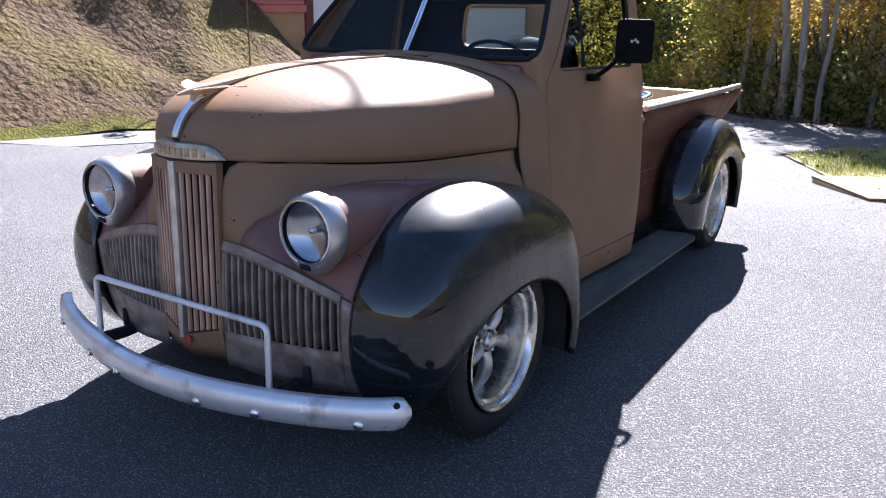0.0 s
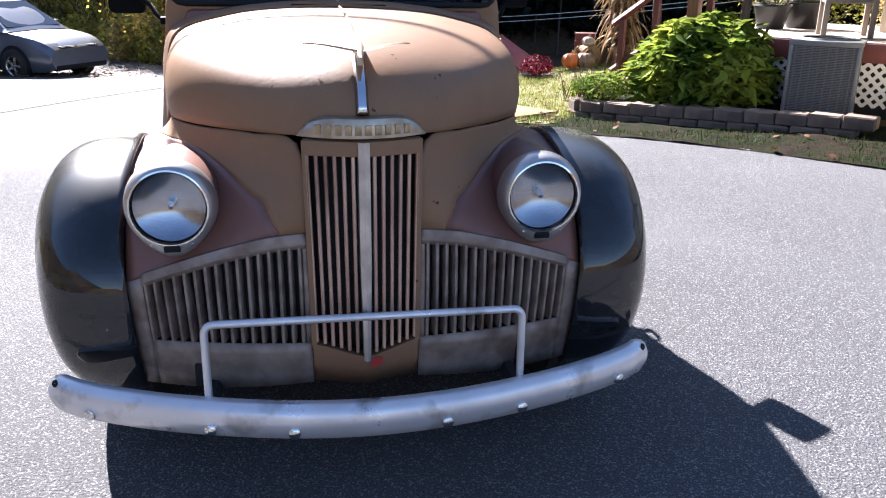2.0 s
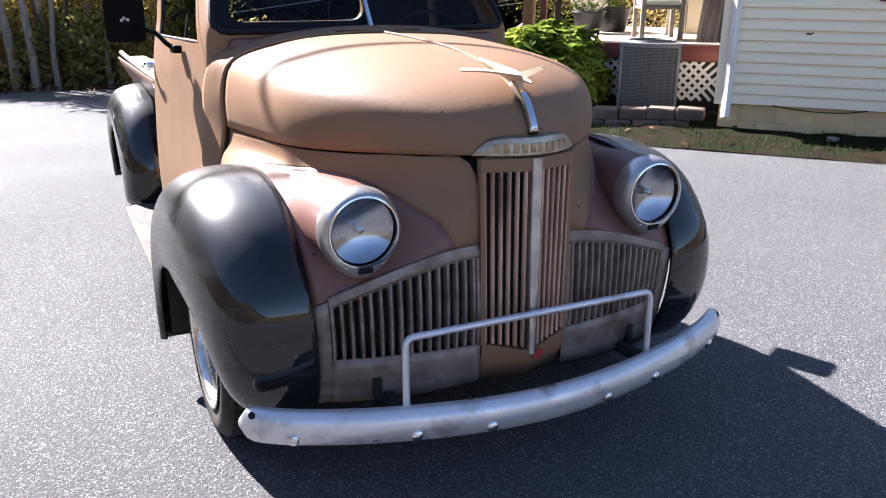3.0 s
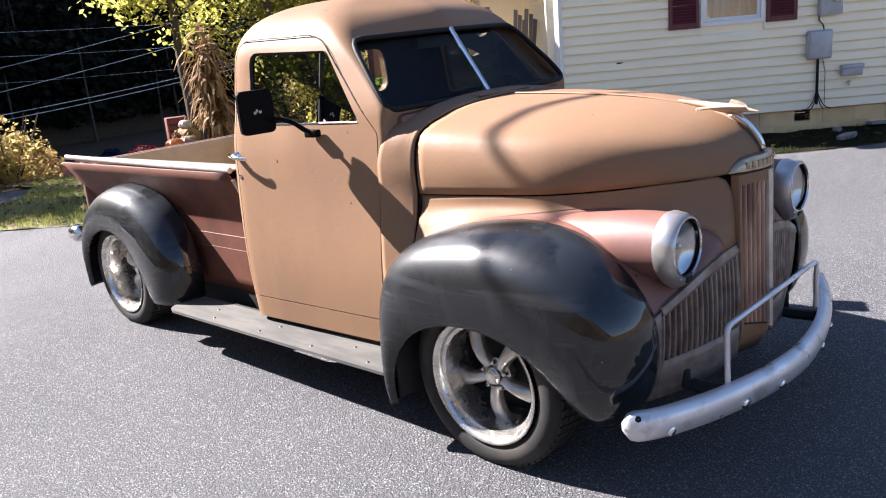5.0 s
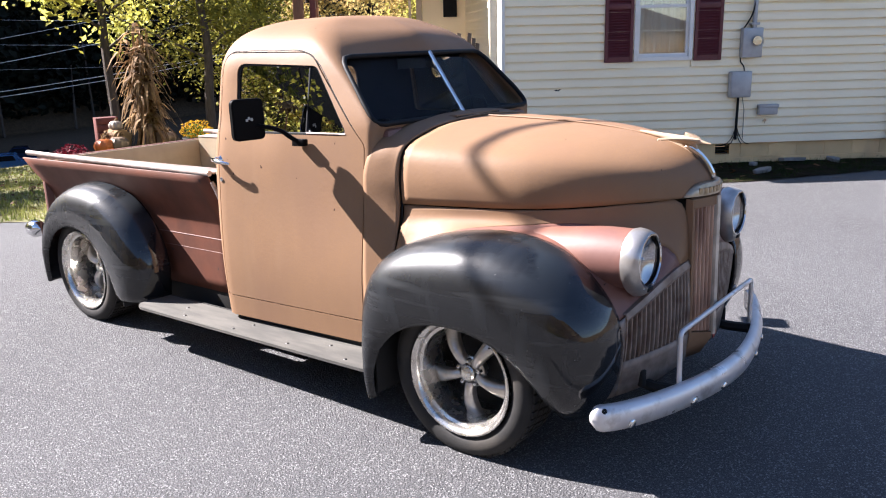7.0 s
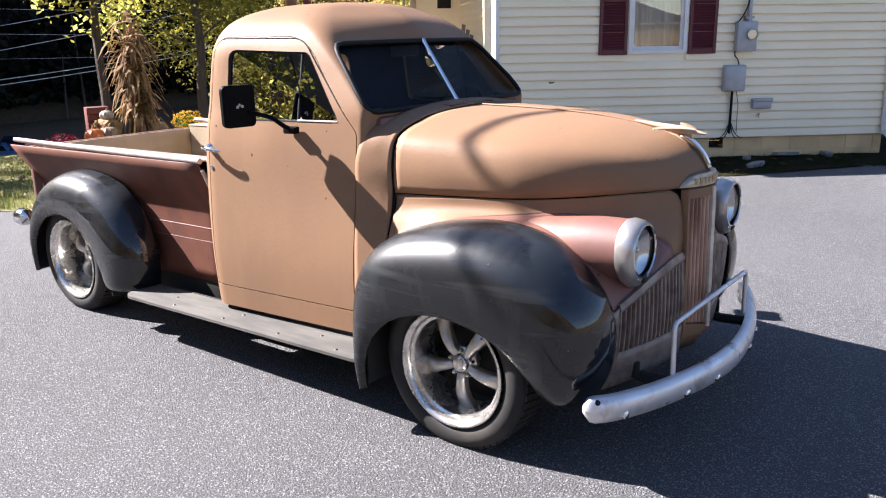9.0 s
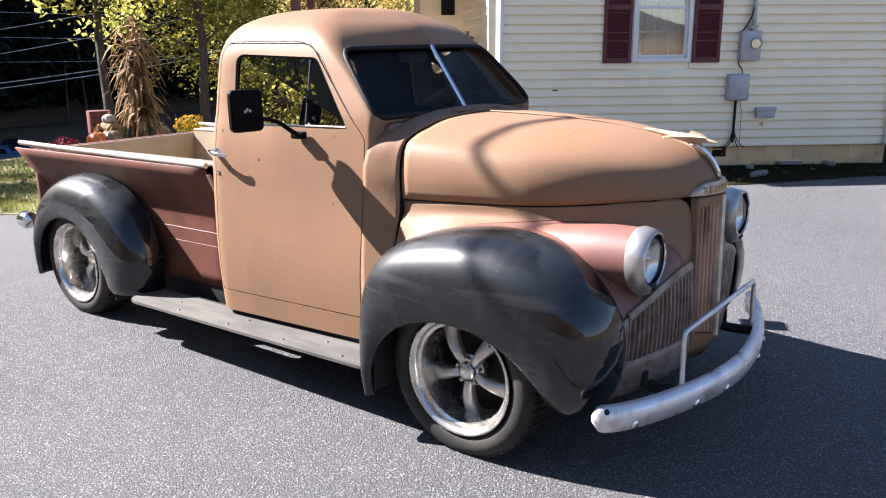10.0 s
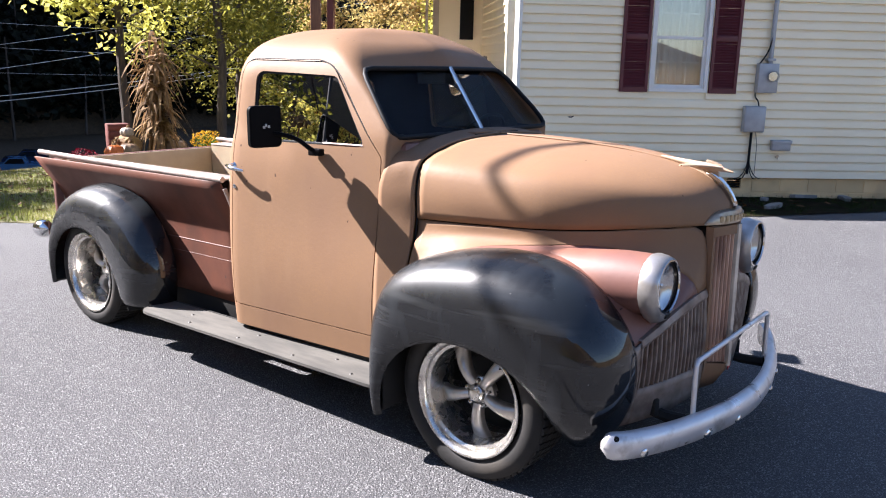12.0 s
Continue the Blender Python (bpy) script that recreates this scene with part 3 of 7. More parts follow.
front_glass_cut = lambda: prism(fillet([(-0.627, 1.303), (0.627, 1.303), (0.542, 1.606), (-0.542, 1.606)], [0.045, 0.045, 0.07, 0.07]), 0.2, 1.05, "y")
rear_glass_cut = lambda: prism(fillet([(-0.36, 1.315), (0.36, 1.315), (0.33, 1.545), (-0.33, 1.545)], 0.07), 1.3, 2.0, "y")
cab = part("cab", carve(cab_shell(), ("DIFFERENCE", front_glass_cut()), ("DIFFERENCE", rear_glass_cut()), ("DIFFERENCE", prism(door_outline(0.004), -1, 1)),), TAN, truck, "tan primer cab with a rounded roof", angle=32)
for sgn in (1, -1):
    door = part("door", carve(cab_shell(), ("INTERSECT", prism(door_outline(-0.001), 0.5 * sgn, 1.0 * sgn)), ("DIFFERENCE", prism(fillet(WIN, [0.03, 0.03, 0.05, 0.06]), -1, 1))), TAN, truck, "tan primer cab door", angle=32)

    def side_x(y, z):
        i = np.array([r[0] for r in CAB])
        wf, wr = np.interp(z, i, [r[3] for r in CAB]), np.interp(z, i, [r[4] for r in CAB])
        yf, yr = np.interp(z, i, [r[1] + r[2] for r in CAB]), np.interp(z, i, [r[5] for r in CAB])
        return wf + (wr - wf) * (y - yf) / (yr - yf)

    P = [(side_x(y, z) - 0.016, y, z) for y, z in ((0.66, 1.255), (1.425, 1.255), (1.425, 1.600), (0.895, 1.582))]
    pane = bmesh.new()
    pane.faces.new([pane.verts.new((sgn * x, y, z)) for x, y, z in P])
    g = part("window_pane", pane, SIDEGLASS, door, "clear side glass", smooth=False, thick=0.004)
    g.visible_shadow = False
    part("vent_post", moved(tube([(side_x(0.955, 1.258) - 0.012, 0.955, 1.258), (side_x(0.97, 1.575) - 0.012, 0.97, 1.575)], 0.009), Matrix.Diagonal((sgn, 1, 1, 1))), TRIM, door)
    part("vent_sill", tube([(sgn * (side_x(0.72, 1.268) - 0.004), 0.72, 1.270), (sgn * (side_x(0.95, 1.268) - 0.004), 0.95, 1.270)], 0.006, 6), BROWN, door)
    seal = [(sgn * (side_x(y, z) - 0.008), y, z) for y, z in fillet([(0.705, 1.266), (1.402, 1.266), (1.402, 1.586), (0.928, 1.565)], [0.03, 0.03, 0.05, 0.06], 4)]
    part("window_seal", tube(seal + seal[:2], 0.007, 6, caps=False), TRIM, door)
    top_line = spline([(1.535, 1.262), (1.528, 1.45), (1.512, 1.585), (1.47, 1.637), (1.38, 1.644), (1.2, 1.640), (1.02, 1.632), (0.93, 1.588), (0.80, 1.44), (0.66, 1.28)], 44)
    # black tube along the door edge draws the gap's shade
    part("door_gap_seal", tube([(sgn * (skin_x(y, z) - 0.0035), y, z) for y, z in top_line], 0.0042, 6), TRIM, door)
    hx = side_x(1.5, 1.125)
    part("door_handle", join(moved(lathe([(0.001, 0.03), (0.014, 0.03), (0.017, 0.0), (0.02, -0.004)], 16, "x"), pose(hx, 1.52, 1.128)), tube([(hx + 0.032, 1.535, 1.131), (hx + 0.045, 1.49, 1.128), (hx + 0.044, 1.44, 1.122), (hx + 0.034, 1.405, 1.117)], 0.01, 10, 10, radii=[0.010, 0.011, 0.009, 0.006])) if sgn > 0 else mirrored(join(moved(lathe([(0.001, 0.03), (0.014, 0.03), (0.017, 0.0), (0.02, -0.004)], 16, "x"), pose(hx, 1.52, 1.128)), tube([(hx + 0.032, 1.535, 1.131), (hx + 0.045, 1.49, 1.128), (hx + 0.044, 1.44, 1.122), (hx + 0.034, 1.405, 1.117)], 0.01, 10, 10, radii=[0.010, 0.011, 0.009, 0.006]))), CHROME, door, "polished chrome lever handle")
    lock = moved(lathe([(0.001, 0.004), (0.009, 0.003), (0.011, 0.0)], 14, "x"), pose(side_x(1.515, 1.03) + 0.001, 1.515, 1.03))
    part("lock_cylinder", lock if sgn > 0 else mirrored(lock), CHROME, door)


def wind_y(x, z):
    i = np.array([r[0] for r in CAB])
    return np.interp(z, i, [r[1] for r in CAB]) + np.interp(z, i, [r[2] for r in CAB]) * abs(x) / np.interp(z, i, [r[3] for r in CAB])


for sgn in (1, -1):
    o = [(x, z) for x, z in ((0.0, 1.294), (0.628, 1.294), (0.55, 1.615), (0.0, 1.615))]
    pane = bmesh.new()
    pane.faces.new([pane.verts.new((sgn * x, wind_y(x, z) + 0.018, z)) for x, z in o])
    g = part("windshield_pane", pane, GLASS, cab, "clear flat windshield glass", smooth=False, thick=0.004)
    g.visible_shadow = False
    rim = [(sgn * x, wind_y(x, z) + 0.002, z) for x, z in [(0.0, 1.309), (0.25, 1.309)] + [(0.56, 1.309), (0.592, 1.313), (0.612, 1.327), (0.617, 1.350), (0.608, 1.40), (0.560, 1.548), (0.545, 1.575), (0.522, 1.596), (0.48, 1.603)] + [(0.25, 1.604), (0.0, 1.604)]]
    part("windshield_seal", tube(rim, 0.0115, 10), TRIM, cab, "thick black rubber windshield seal")
part("windshield_divider", tube([(0, wind_y(0, 1.315) - 0.006, 1.315), (0, wind_y(0, 1.61) - 0.006, 1.61)], 0.011, 8), CHROME, cab, "bright metal centre bar")
pane = bmesh.new()
pane.faces.new([pane.verts.new(p) for p in ((-0.37, 1.598, 1.30), (0.37, 1.598, 1.30), (0.34, 1.580, 1.55), (-0.34, 1.580, 1.55))])
g = part("rear_window", pane, GLASS, cab, "clear rear glass", smooth=False, thick=0.004)
g.visible_shadow = False

COWL = [[(0.0, 0.446, 1.2995), (0.21, 0.446, 1.2915), (0.41, 0.446, 1.2675), (0.59, 0.446, 1.1995), (0.6215, 0.446, 1.10), (0.6215, 0.446, 0.98), (0.645, 0.446, 0.86), (0.70, 0.446, 0.70)],
        [(0.0, 0.50, 1.308), (0.22, 0.50, 1.299), (0.432, 0.502, 1.2725), (0.608, 0.512, 1.206), (0.6425, 0.53, 1.10), (0.6485, 0.53, 0.98), (0.676, 0.53, 0.80), (0.70, 0.53, 0.55)],
        [(0.0, 0.552, 1.316), (0.23, 0.554, 1.308), (0.45, 0.562, 1.277), (0.622, 0.588, 1.213), (0.656, 0.611, 1.125), (0.669, 0.611, 0.98), (0.695, 0.611, 0.75), (0.712, 0.611, 0.45)]]
both("cowl_panel", lambda: grid_bm(loft(COWL, 40, 10), flip=True), TAN, label="tan primer cowl panel", thick=0.01, offset=-1)
cowl_vent = part("cowl_vent", box(-0.17, 0.17, 0.462, 0.538, 1.305, 1.3165, 0.003), TAN, truck, "closed vent lid before the windshield")
part("vent_gap", box(-0.176, 0.176, 0.456, 0.461, 1.30, 1.311), TRIM, cowl_vent)
# thin black tube in the hood gap stands in for its shade
both("hood_gasket", lambda: tube([(0.0, 0.440, 1.296), (0.21, 0.440, 1.288), (0.405, 0.440, 1.264), (0.52, 0.440, 1.228), (0.583, 0.440, 1.196), (0.612, 0.440, 1.14), (0.617, 0.440, 1.10), (0.617, 0.440, 0.98), (0.638, 0.440, 0.86), (0.69, 0.440, 0.72)], 0.0045, 6, 30), TRIM)
both("belt_crease", lambda: tube([(0.624, 0.45, 0.965), (0.642, 0.53, 0.968), (0.668, 0.60, 0.955)], 0.006, 6), TAN)
# cab interior
liner = carve(cab_solid(0.037, 0.30, 0.032), ("DIFFERENCE", cab_solid(0.044, 0.25, 0.040)), ("DIFFERENCE", front_glass_cut()), ("DIFFERENCE", rear_glass_cut()), ("DIFFERENCE", prism(fillet(WIN, [0.03, 0.03, 0.05, 0.06]), -1, 1)))
part("cab_lining", liner, LINER, cab, "dark cab lining", angle=35)
part("floor_pan", box(-0.68, 0.68, 0.45, 1.58, 0.36, 0.40), DARK, cab)
part("firewall", box(-0.58, 0.58, 0.425, 0.435, 0.38, 1.20), DARK, cab)
part("dashboard", box(-0.57, 0.57, 0.54, 0.66, 1.10, 1.29, 0.03), BROWN, cab)
seat = part("bench_seat", join(box(-0.62, 0.62, 0.98, 1.50, 0.52, 0.76, 0.05), moved(box(-0.62, 0.62, -0.07, 0.07, 0, 0.52, 0.05), pose(0, 1.47, 0.70, -12))), SEAT, truck, "dark vinyl bench seat")
wheel_m = pose(0.33, 0.83, 1.19, -58)
part("steering_wheel", moved(join(lathe([(0.205, 0.0), (0.215, 0.010), (0.225, 0.0), (0.215, -0.010), (0.205, 0.0)], 40, "z"), *[moved(box(0.0, 0.21, -0.012, 0.012, -0.006, 0.006), pose(0, 0, 0, 0, 0, a)) for a in (90, 210, 330)], lathe([(0.001, 0.02), (0.04, 0.015), (0.045, -0.01)], 20, "z")), wheel_m), TRIM, cab)
part("mirror_inside", box(-0.11, 0.11, 0.86, 0.875, 1.53, 1.59, 0.006), TRIM, cab)

# chrome: strip, flying ornament, badge
strip = []
for y, z in spline([(-0.61, 1.193), (-0.66, 1.163), (-0.70, 1.12), (-0.728, 1.066)], 12):
    strip.append([(-0.011, y, z + 0.002), (-0.0065, y - 0.008, z + 0.010), (0.0065, y - 0.008, z + 0.010), (0.011, y, z + 0.002)])
part("hood_strip", grid_bm(np.array(strip)), CHROME, hood, "bright chrome nose strip", thick=0.006)
crease = tube([(0, y, z + 0.002) for y, z in spline([(0.40, 1.302), (0.1, 1.292), (-0.2, 1.272), (-0.45, 1.238)], 14)], 0.005, 6)
part("hood_hinge", crease, TAN, hood)


def ornament():
    body = tube([(0, -0.715, 1.207), (0, -0.690, 1.211), (0, -0.655, 1.217), (0, -0.60, 1.223), (0, -0.52, 1.234), (0, -0.40, 1.253)], 0.02, 12, 18, radii=[0.003, 0.010, 0.016, 0.014, 0.010, 0.004])
    st = []
    for x, y0, y1, z in ((0.0, -0.672, -0.575, 1.218), (0.035, -0.660, -0.578, 1.223), (0.075, -0.632, -0.572, 1.229), (0.11, -0.600, -0.562, 1.232), (0.14, -0.562, -0.548, 1.231)):
        st.append([(x, y0, z), (x, (y0 + y1) / 2, z + 0.005), (x, y1, z)])
    w = grid_bm(loft(st, 7, 12))
    w2 = mirrored(w.copy())
    bmesh.ops.solidify(w, geom=w.faces[:], thickness=0.005)
    bmesh.ops.solidify(w2, geom=w2.faces[:], thickness=0.005)
    return join(body, w, w2, prism([(-0.668, 1.14), (-0.50, 1.205), (-0.50, 1.232), (-0.58, 1.222), (-0.655, 1.212)], -0.007, 0.007))


ORNAM = mat("pale_primer_ornament", (0.46, 0.35, 0.245), (0.38, 0.275, 0.185), scale=20, rough=0.45)
part("hood_ornament", ornament(), ORNAM, hood, "primer-painted flying bird hood ornament")
BRASS = mat("tarnished_brass", (0.42, 0.34, 0.235), (0.31, 0.25, 0.17), scale=30, rough=0.35, metal=0.9)


def badge_plate():
    st = []
    for x in np.linspace(-0.166, 0.166, 25):
        e = min(1.0, (1 - (abs(x) / 0.1662) ** 5) + 0.02)
        y = -0.762 + 2.4 * x * x
        st.append([(x, y + 0.012, 1.010), (x, y - 0.004, 1.013), (x, y - 0.006, 1.013 + 0.026 * e), (x, y + 0.002, 1.013 + 0.048 * e), (x, y + 0.02, 1.013 + 0.054 * e)])
    return grid_bm(np.array(st), flip=True)


BRONZE = mat("tarnished_bronze", (0.46, 0.40, 0.32), (0.33, 0.27, 0.20), scale=25, rough=0.3, rough2=0.45, metal=0.7)
badge = part("badge", badge_plate(), BRONZE, truck, "tarnished metal nose badge with raised marks", thick=0.008)
for k in range(10):
    x = -0.112 + 0.0249 * k
    y = -0.762 + 2.4 * x * x
    part("raised_mark", moved(box(-0.0085, 0.0085, -0.003, 0.003, -0.013, 0.013, 0.002), pose(x, y - 0.0050, 1.034, 8, 0, math.degrees(math.atan(4.8 * x)))), BRASS, badge)

# grille
GY = lambda x: -0.765 + 0.30 * abs(x)
# near-black sheet behind the bars stands in for the shade inside
grille = part("centre_grille", grid_bm(np.array([[(x, GY(x) + 0.075, z) for x in np.linspace(-0.15, 0.15, 9)] for z in (1.0, 0.7, 0.42)])), DARK, truck, "near-black sheet for the shade behind the upright grille bars")
for k in range(-6, 7):
    if k == 0:
        continue
    x = k * 0.0232 + (0.004 if k > 0 else -0.004)
    zb = 0.425 + 0.20 * abs(x)
    taper = 0.93
    part("grille_bar", grid_bm(np.array([[(x * (1 - (1 - taper) * (1.0 - z) / 0.55) + dx, GY(x) + dy, z) for dx, dy in ((-0.0044, 0.010), (-0.0053, 0.003), (-0.0032, -0.003), (0.0032, -0.003), (0.0053, 0.003), (0.0044, 0.010))] for z in np.linspace(1.0, zb, 6)]), flip=True), BARM, grille, "tan primer grille bar" if k == 1 else "")
part("centre_bar", grid_bm(np.array([[(dx * (0.6 + 0.4 * min(1, (z - 0.40) / 0.3)), -0.765 + dy, z) for dx, dy in ((-0.017, 0.025), (-0.0145, -0.006), (0, -0.013), (0.0145, -0.006), (0.017, 0.025))] for z in np.linspace(1.005, 0.41, 12)]), flip=True), BEZEL, grille, "dull metal centre bar")
part("grille_surround", join(*[grid_bm(np.array([[(s * (0.150 - 0.008 * (1 - z) / 0.6), -0.690, z), (s * (0.155 - 0.008 * (1 - z) / 0.6), -0.722, z), (s * (0.142 - 0.008 * (1 - z) / 0.6), -0.726, z), (s * (0.139 - 0.008 * (1 - z) / 0.6), -0.69, z)] for z in np.linspace(1.005, 0.44, 8)]), flip=s > 0) for s in (1, -1)], grid_bm(np.array([[(x, GY(x) + 0.012, 1.008), (x, GY(x) - 0.004, 1.004), (x, GY(x) - 0.005, 0.968), (x, GY(x) + 0.02, 0.962)] for x in np.linspace(-0.15, 0.15, 15)]))), TAN, grille)
chin = []
for x in np.linspace(-0.145, 0.145, 21):
    zt = 0.426 + 0.24 * max(0, abs(x) - 0.02) if abs(x) < 0.12 else 0.452
    chin.append([(x, GY(x) + 0.03, zt), (x, GY(x) - 0.002, zt - 0.006), (x, GY(x) + 0.008, 0.385), (x, GY(x) + 0.05, 0.315)])
part("red_mark", moved(prism([(0, 0), (0.028, 0.012), (0.03, 0.03), (0.01, 0.034), (-0.004, 0.02)], -0.003, 0.0, "y"), pose(0.012, -0.763, 0.385)), REDPAINT, grille, "small red painted mark")
part("grille_chin", grid_bm(np.array(chin)), TAN, grille, "tan primer panel below the grille", thick=0.006)


def side_panel_pt(u, w):
    """Side grille face: u from the centre outwards, w from the bottom to the top."""
    top = spline([(0.150, -0.697, 0.748), (0.25, -0.690, 0.737), (0.38, -0.673, 0.704), (0.52, -0.648, 0.657), (0.631, -0.616, 0.614)], 41)
    bot = spline([(0.146, -0.690, 0.325), (0.38, -0.650, 0.305), (0.617, -0.565, 0.300)], 41)
    f = u * 40
    i = min(int(f), 39)
    a, b = (c[i] + (c[i + 1] - c[i]) * (f - i) for c in (bot, top))
    return b * w + a * (1 - w) + np.array((0, -0.012 * math.sin(math.pi * w), 0))


def w_at(u, z):
    a, b = side_panel_pt(u, 0)[2], side_panel_pt(u, 1)[2]
    return (z - a) / (b - a)


def strip_face(u0, u1, za, zb, nu=14, nw=6):
    """A piece of the face between two heights; None: the edge."""
    G = []
    for u in np.linspace(u0, u1, nu):
        w0 = 0 if za is None else w_at(u, za)
        w1 = 1 if zb is None else 1 - zb
        G.append([side_panel_pt(u, w) for w in np.linspace(w0, w1, nw)])
    return grid_bm(np.array(G), flip=True)


SLAT_LOW = 0.448


def side_frame():
    return join(strip_face(0.9, 1.0, None, 0.0, 4, 10), strip_face(0.0, 0.028, SLAT_LOW, 0.0, 3, 8), low_face(), top_face())


def low_face():
    G = []
    for u in np.linspace(0, 0.9, 24):
        w1 = w_at(u, SLAT_LOW)
        G.append([side_panel_pt(u, w) for w in np.linspace(0, w1, 5)])
    return grid_bm(np.array(G), flip=True)


def top_face():
    G = []
    for u in np.linspace(0.0, 0.9, 30):
        p, q = side_panel_pt(u, 1.0), side_panel_pt(u, 0.93)
        G.append([p + np.array((0, 0.03, 0.006)), p + np.array((0, 0.0, 0.006)), p * 0.5 + q * 0.5 + np.array((0, -0.006, 0)), q])
    return grid_bm(np.array(G))


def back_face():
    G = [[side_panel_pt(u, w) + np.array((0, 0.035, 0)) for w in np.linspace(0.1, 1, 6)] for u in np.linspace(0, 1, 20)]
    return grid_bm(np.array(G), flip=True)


def slat(k, n=16):
    u = 0.045 + (0.885 - 0.045) * k / (n - 1)
    G = []
    for f in np.linspace(0, 1, 8):
        w = w_at(u, SLAT_LOW) * (1 - f) + 0.965 * f
        c = side_panel_pt(u, w)
        d = side_panel_pt(min(1, u + 0.02), w) - side_panel_pt(max(0, u - 0.02), w)
        d /= np.linalg.norm(d)
        n_ = np.array((d[1], -d[0], 0))
        if n_[1] > 0:
            n_ = -n_
        G.append([c + d * a + n_ * b for a, b in ((-0.0068, -0.03), (-0.0062, 0.0), (-0.0034, 0.006), (0.0034, 0.006), (0.0062, 0.0), (0.0068, -0.03))])
    return grid_bm(np.array(G), flip=True)


for sgn in (1, -1):
    flip = (lambda b: b) if sgn > 0 else mirrored
    sg = part("side_grille", flip(side_frame()), PEWTER, truck, "dull metal side grille with a dirty apron", thick=0.004, offset=1)
    # dark backing: the shade between the slats is put into its colour
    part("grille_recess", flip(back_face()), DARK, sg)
    for k in range(16):
        part("grille_slat", flip(slat(k)), PEWTER, sg)
    part("apron_slot", flip(moved(box(-0.014, 0.014, -0.01, 0.02, -0.035, 0.035, 0.006), pose(0.455, -0.645, 0.345, 0, 0, 14))), DARK, sg)

# front bumper with its guard rail
BUMP = [(-0.850, -0.648, 0.326), (-0.79, -0.694, 0.318), (-0.61, -0.772, 0.307), (-0.395, -0.836, 0.301), (-0.195, -0.874, 0.297), (0, -0.888, 0.296), (0.195, -0.874, 0.297), (0.395, -0.836, 0.301), (0.61, -0.772, 0.307), (0.79, -0.694, 0.318), (0.850, -0.648, 0.326)]


def bumper_bar():
    C = spline(BUMP, 61)
    T = np.gradient(C, axis=0)
    rows = []
    for i, (c, t) in enumerate(zip(C, T)):
        t = t / np.linalg.norm(t)
        out = np.array((t[1], -t[0], 0))
        q_ = min(1.0, (min(i, 60 - i) + 0.08) / 2.2)
        e = math.sqrt(1 - (1 - q_) ** 2)
        rows.append([c + out * a * (0.35 + 0.65 * e) + np.array((0, 0, b * e)) for a, b in ((-0.020, 0.048), (0.0, 0.052), (0.016, 0.044), (0.026, 0.022), (0.029, 0.0), (0.026, -0.022), (0.016, -0.044), (0.0, -0.052), (-0.020, -0.048), (-0.022, -0.02), (-0.022, 0.0), (-0.022, 0.02))])
    bm = grid_bm(np.array(rows), closed=True, caps=True)
    bmesh.ops.recalc_face_normals(bm, faces=bm.faces[:])
    return bm


bumper = part("front_bumper", bumper_bar(), SILVER, truck, "silver painted curved front bumper with scuffs", angle=60)
for x in (-0.726, -0.41, -0.20, 0.20, 0.41, 0.726):
    C = spline(BUMP, 121)
    i = int(np.argmin(abs(C[:, 0] - x)))
    t = C[i + 1] - C[i - 1]
    a = math.degrees(math.atan2(t[1], t[0]))
    part("bolt", moved(lathe([(0.001, -0.036), (0.010, -0.0355), (0.0155, -0.032), (0.017, -0.020)], 18), Matrix.Translation(C[i]) @ pose(0, 0, -0.022, 0, 0, a)), CHROME, bumper)
for sgn in (1, -1):
    C = spline(BUMP, 121)
    i = int(np.argmin(abs(C[:, 0] - sgn * 0.812)))
    t = C[i + 1] - C[i - 1]
    part("bolt_hole", moved(lathe([(0.001, -0.0215), (0.010, -0.0215), (0.011, -0.012)], 14), Matrix.Translation(C[i]) @ pose(0, 0, 0.030, 0, 0, math.degrees(math.atan2(t[1], t[0]))) @ pose(0, 0, 0, -18)), TRIM, bumper)
guard = [(-0.42, -0.80, 0.34), (-0.42, -0.80, 0.52)] + [(-0.42 + 0.025 * (1 - math.cos(a)), -0.80, 0.522 + 0.025 * math.sin(a)) for a in np.linspace(0.2, 1.57, 5)]
guard += [(-x, y, z) for x, y, z in guard[::-1]]
part("guard_rail", tube(guard, 0.0105, 10), SILVER, bumper, "bent steel tube guard")
for sgn in (1, -1):
    part("bumper_bracket", tube([(sgn * 0.42, -0.80, 0.31), (sgn * 0.42, -0.70, 0.305), (sgn * 0.41, -0.5, 0.33)], 0.022, 6), DARK, bumper)

# bed
bed = part("bed_floor", box(-0.575, 0.575, 1.665, 3.54, 0.60, 0.635), PLY, truck, "bare plywood bed floor")


def bed_side():
    st = []
    for y in (1.665, 2.2, 2.8, 3.2, 3.46, 3.56):
        k = max(0.0, (y - 3.06) / 0.5)
        st.append([(0.590, y - 0.10 * k, 0.36), (0.590, y - 0.09 * k, 0.60), (0.5905, y - 0.07 * k, 0.735), (0.601, y - 0.05 * k, 0.80), (0.646, y - 0.01 * k, 0.888), (0.716, y + 0.05 * k, 1.034)])
    return grid_bm(loft(st, 14, 16), flip=False)


def bed_rail():
    return tube([(0.706, 1.655, 1.046), (0.706, 2.4, 1.052), (0.702, 3.1, 1.060), (0.696, 3.58, 1.066)], 0.0155, 10)


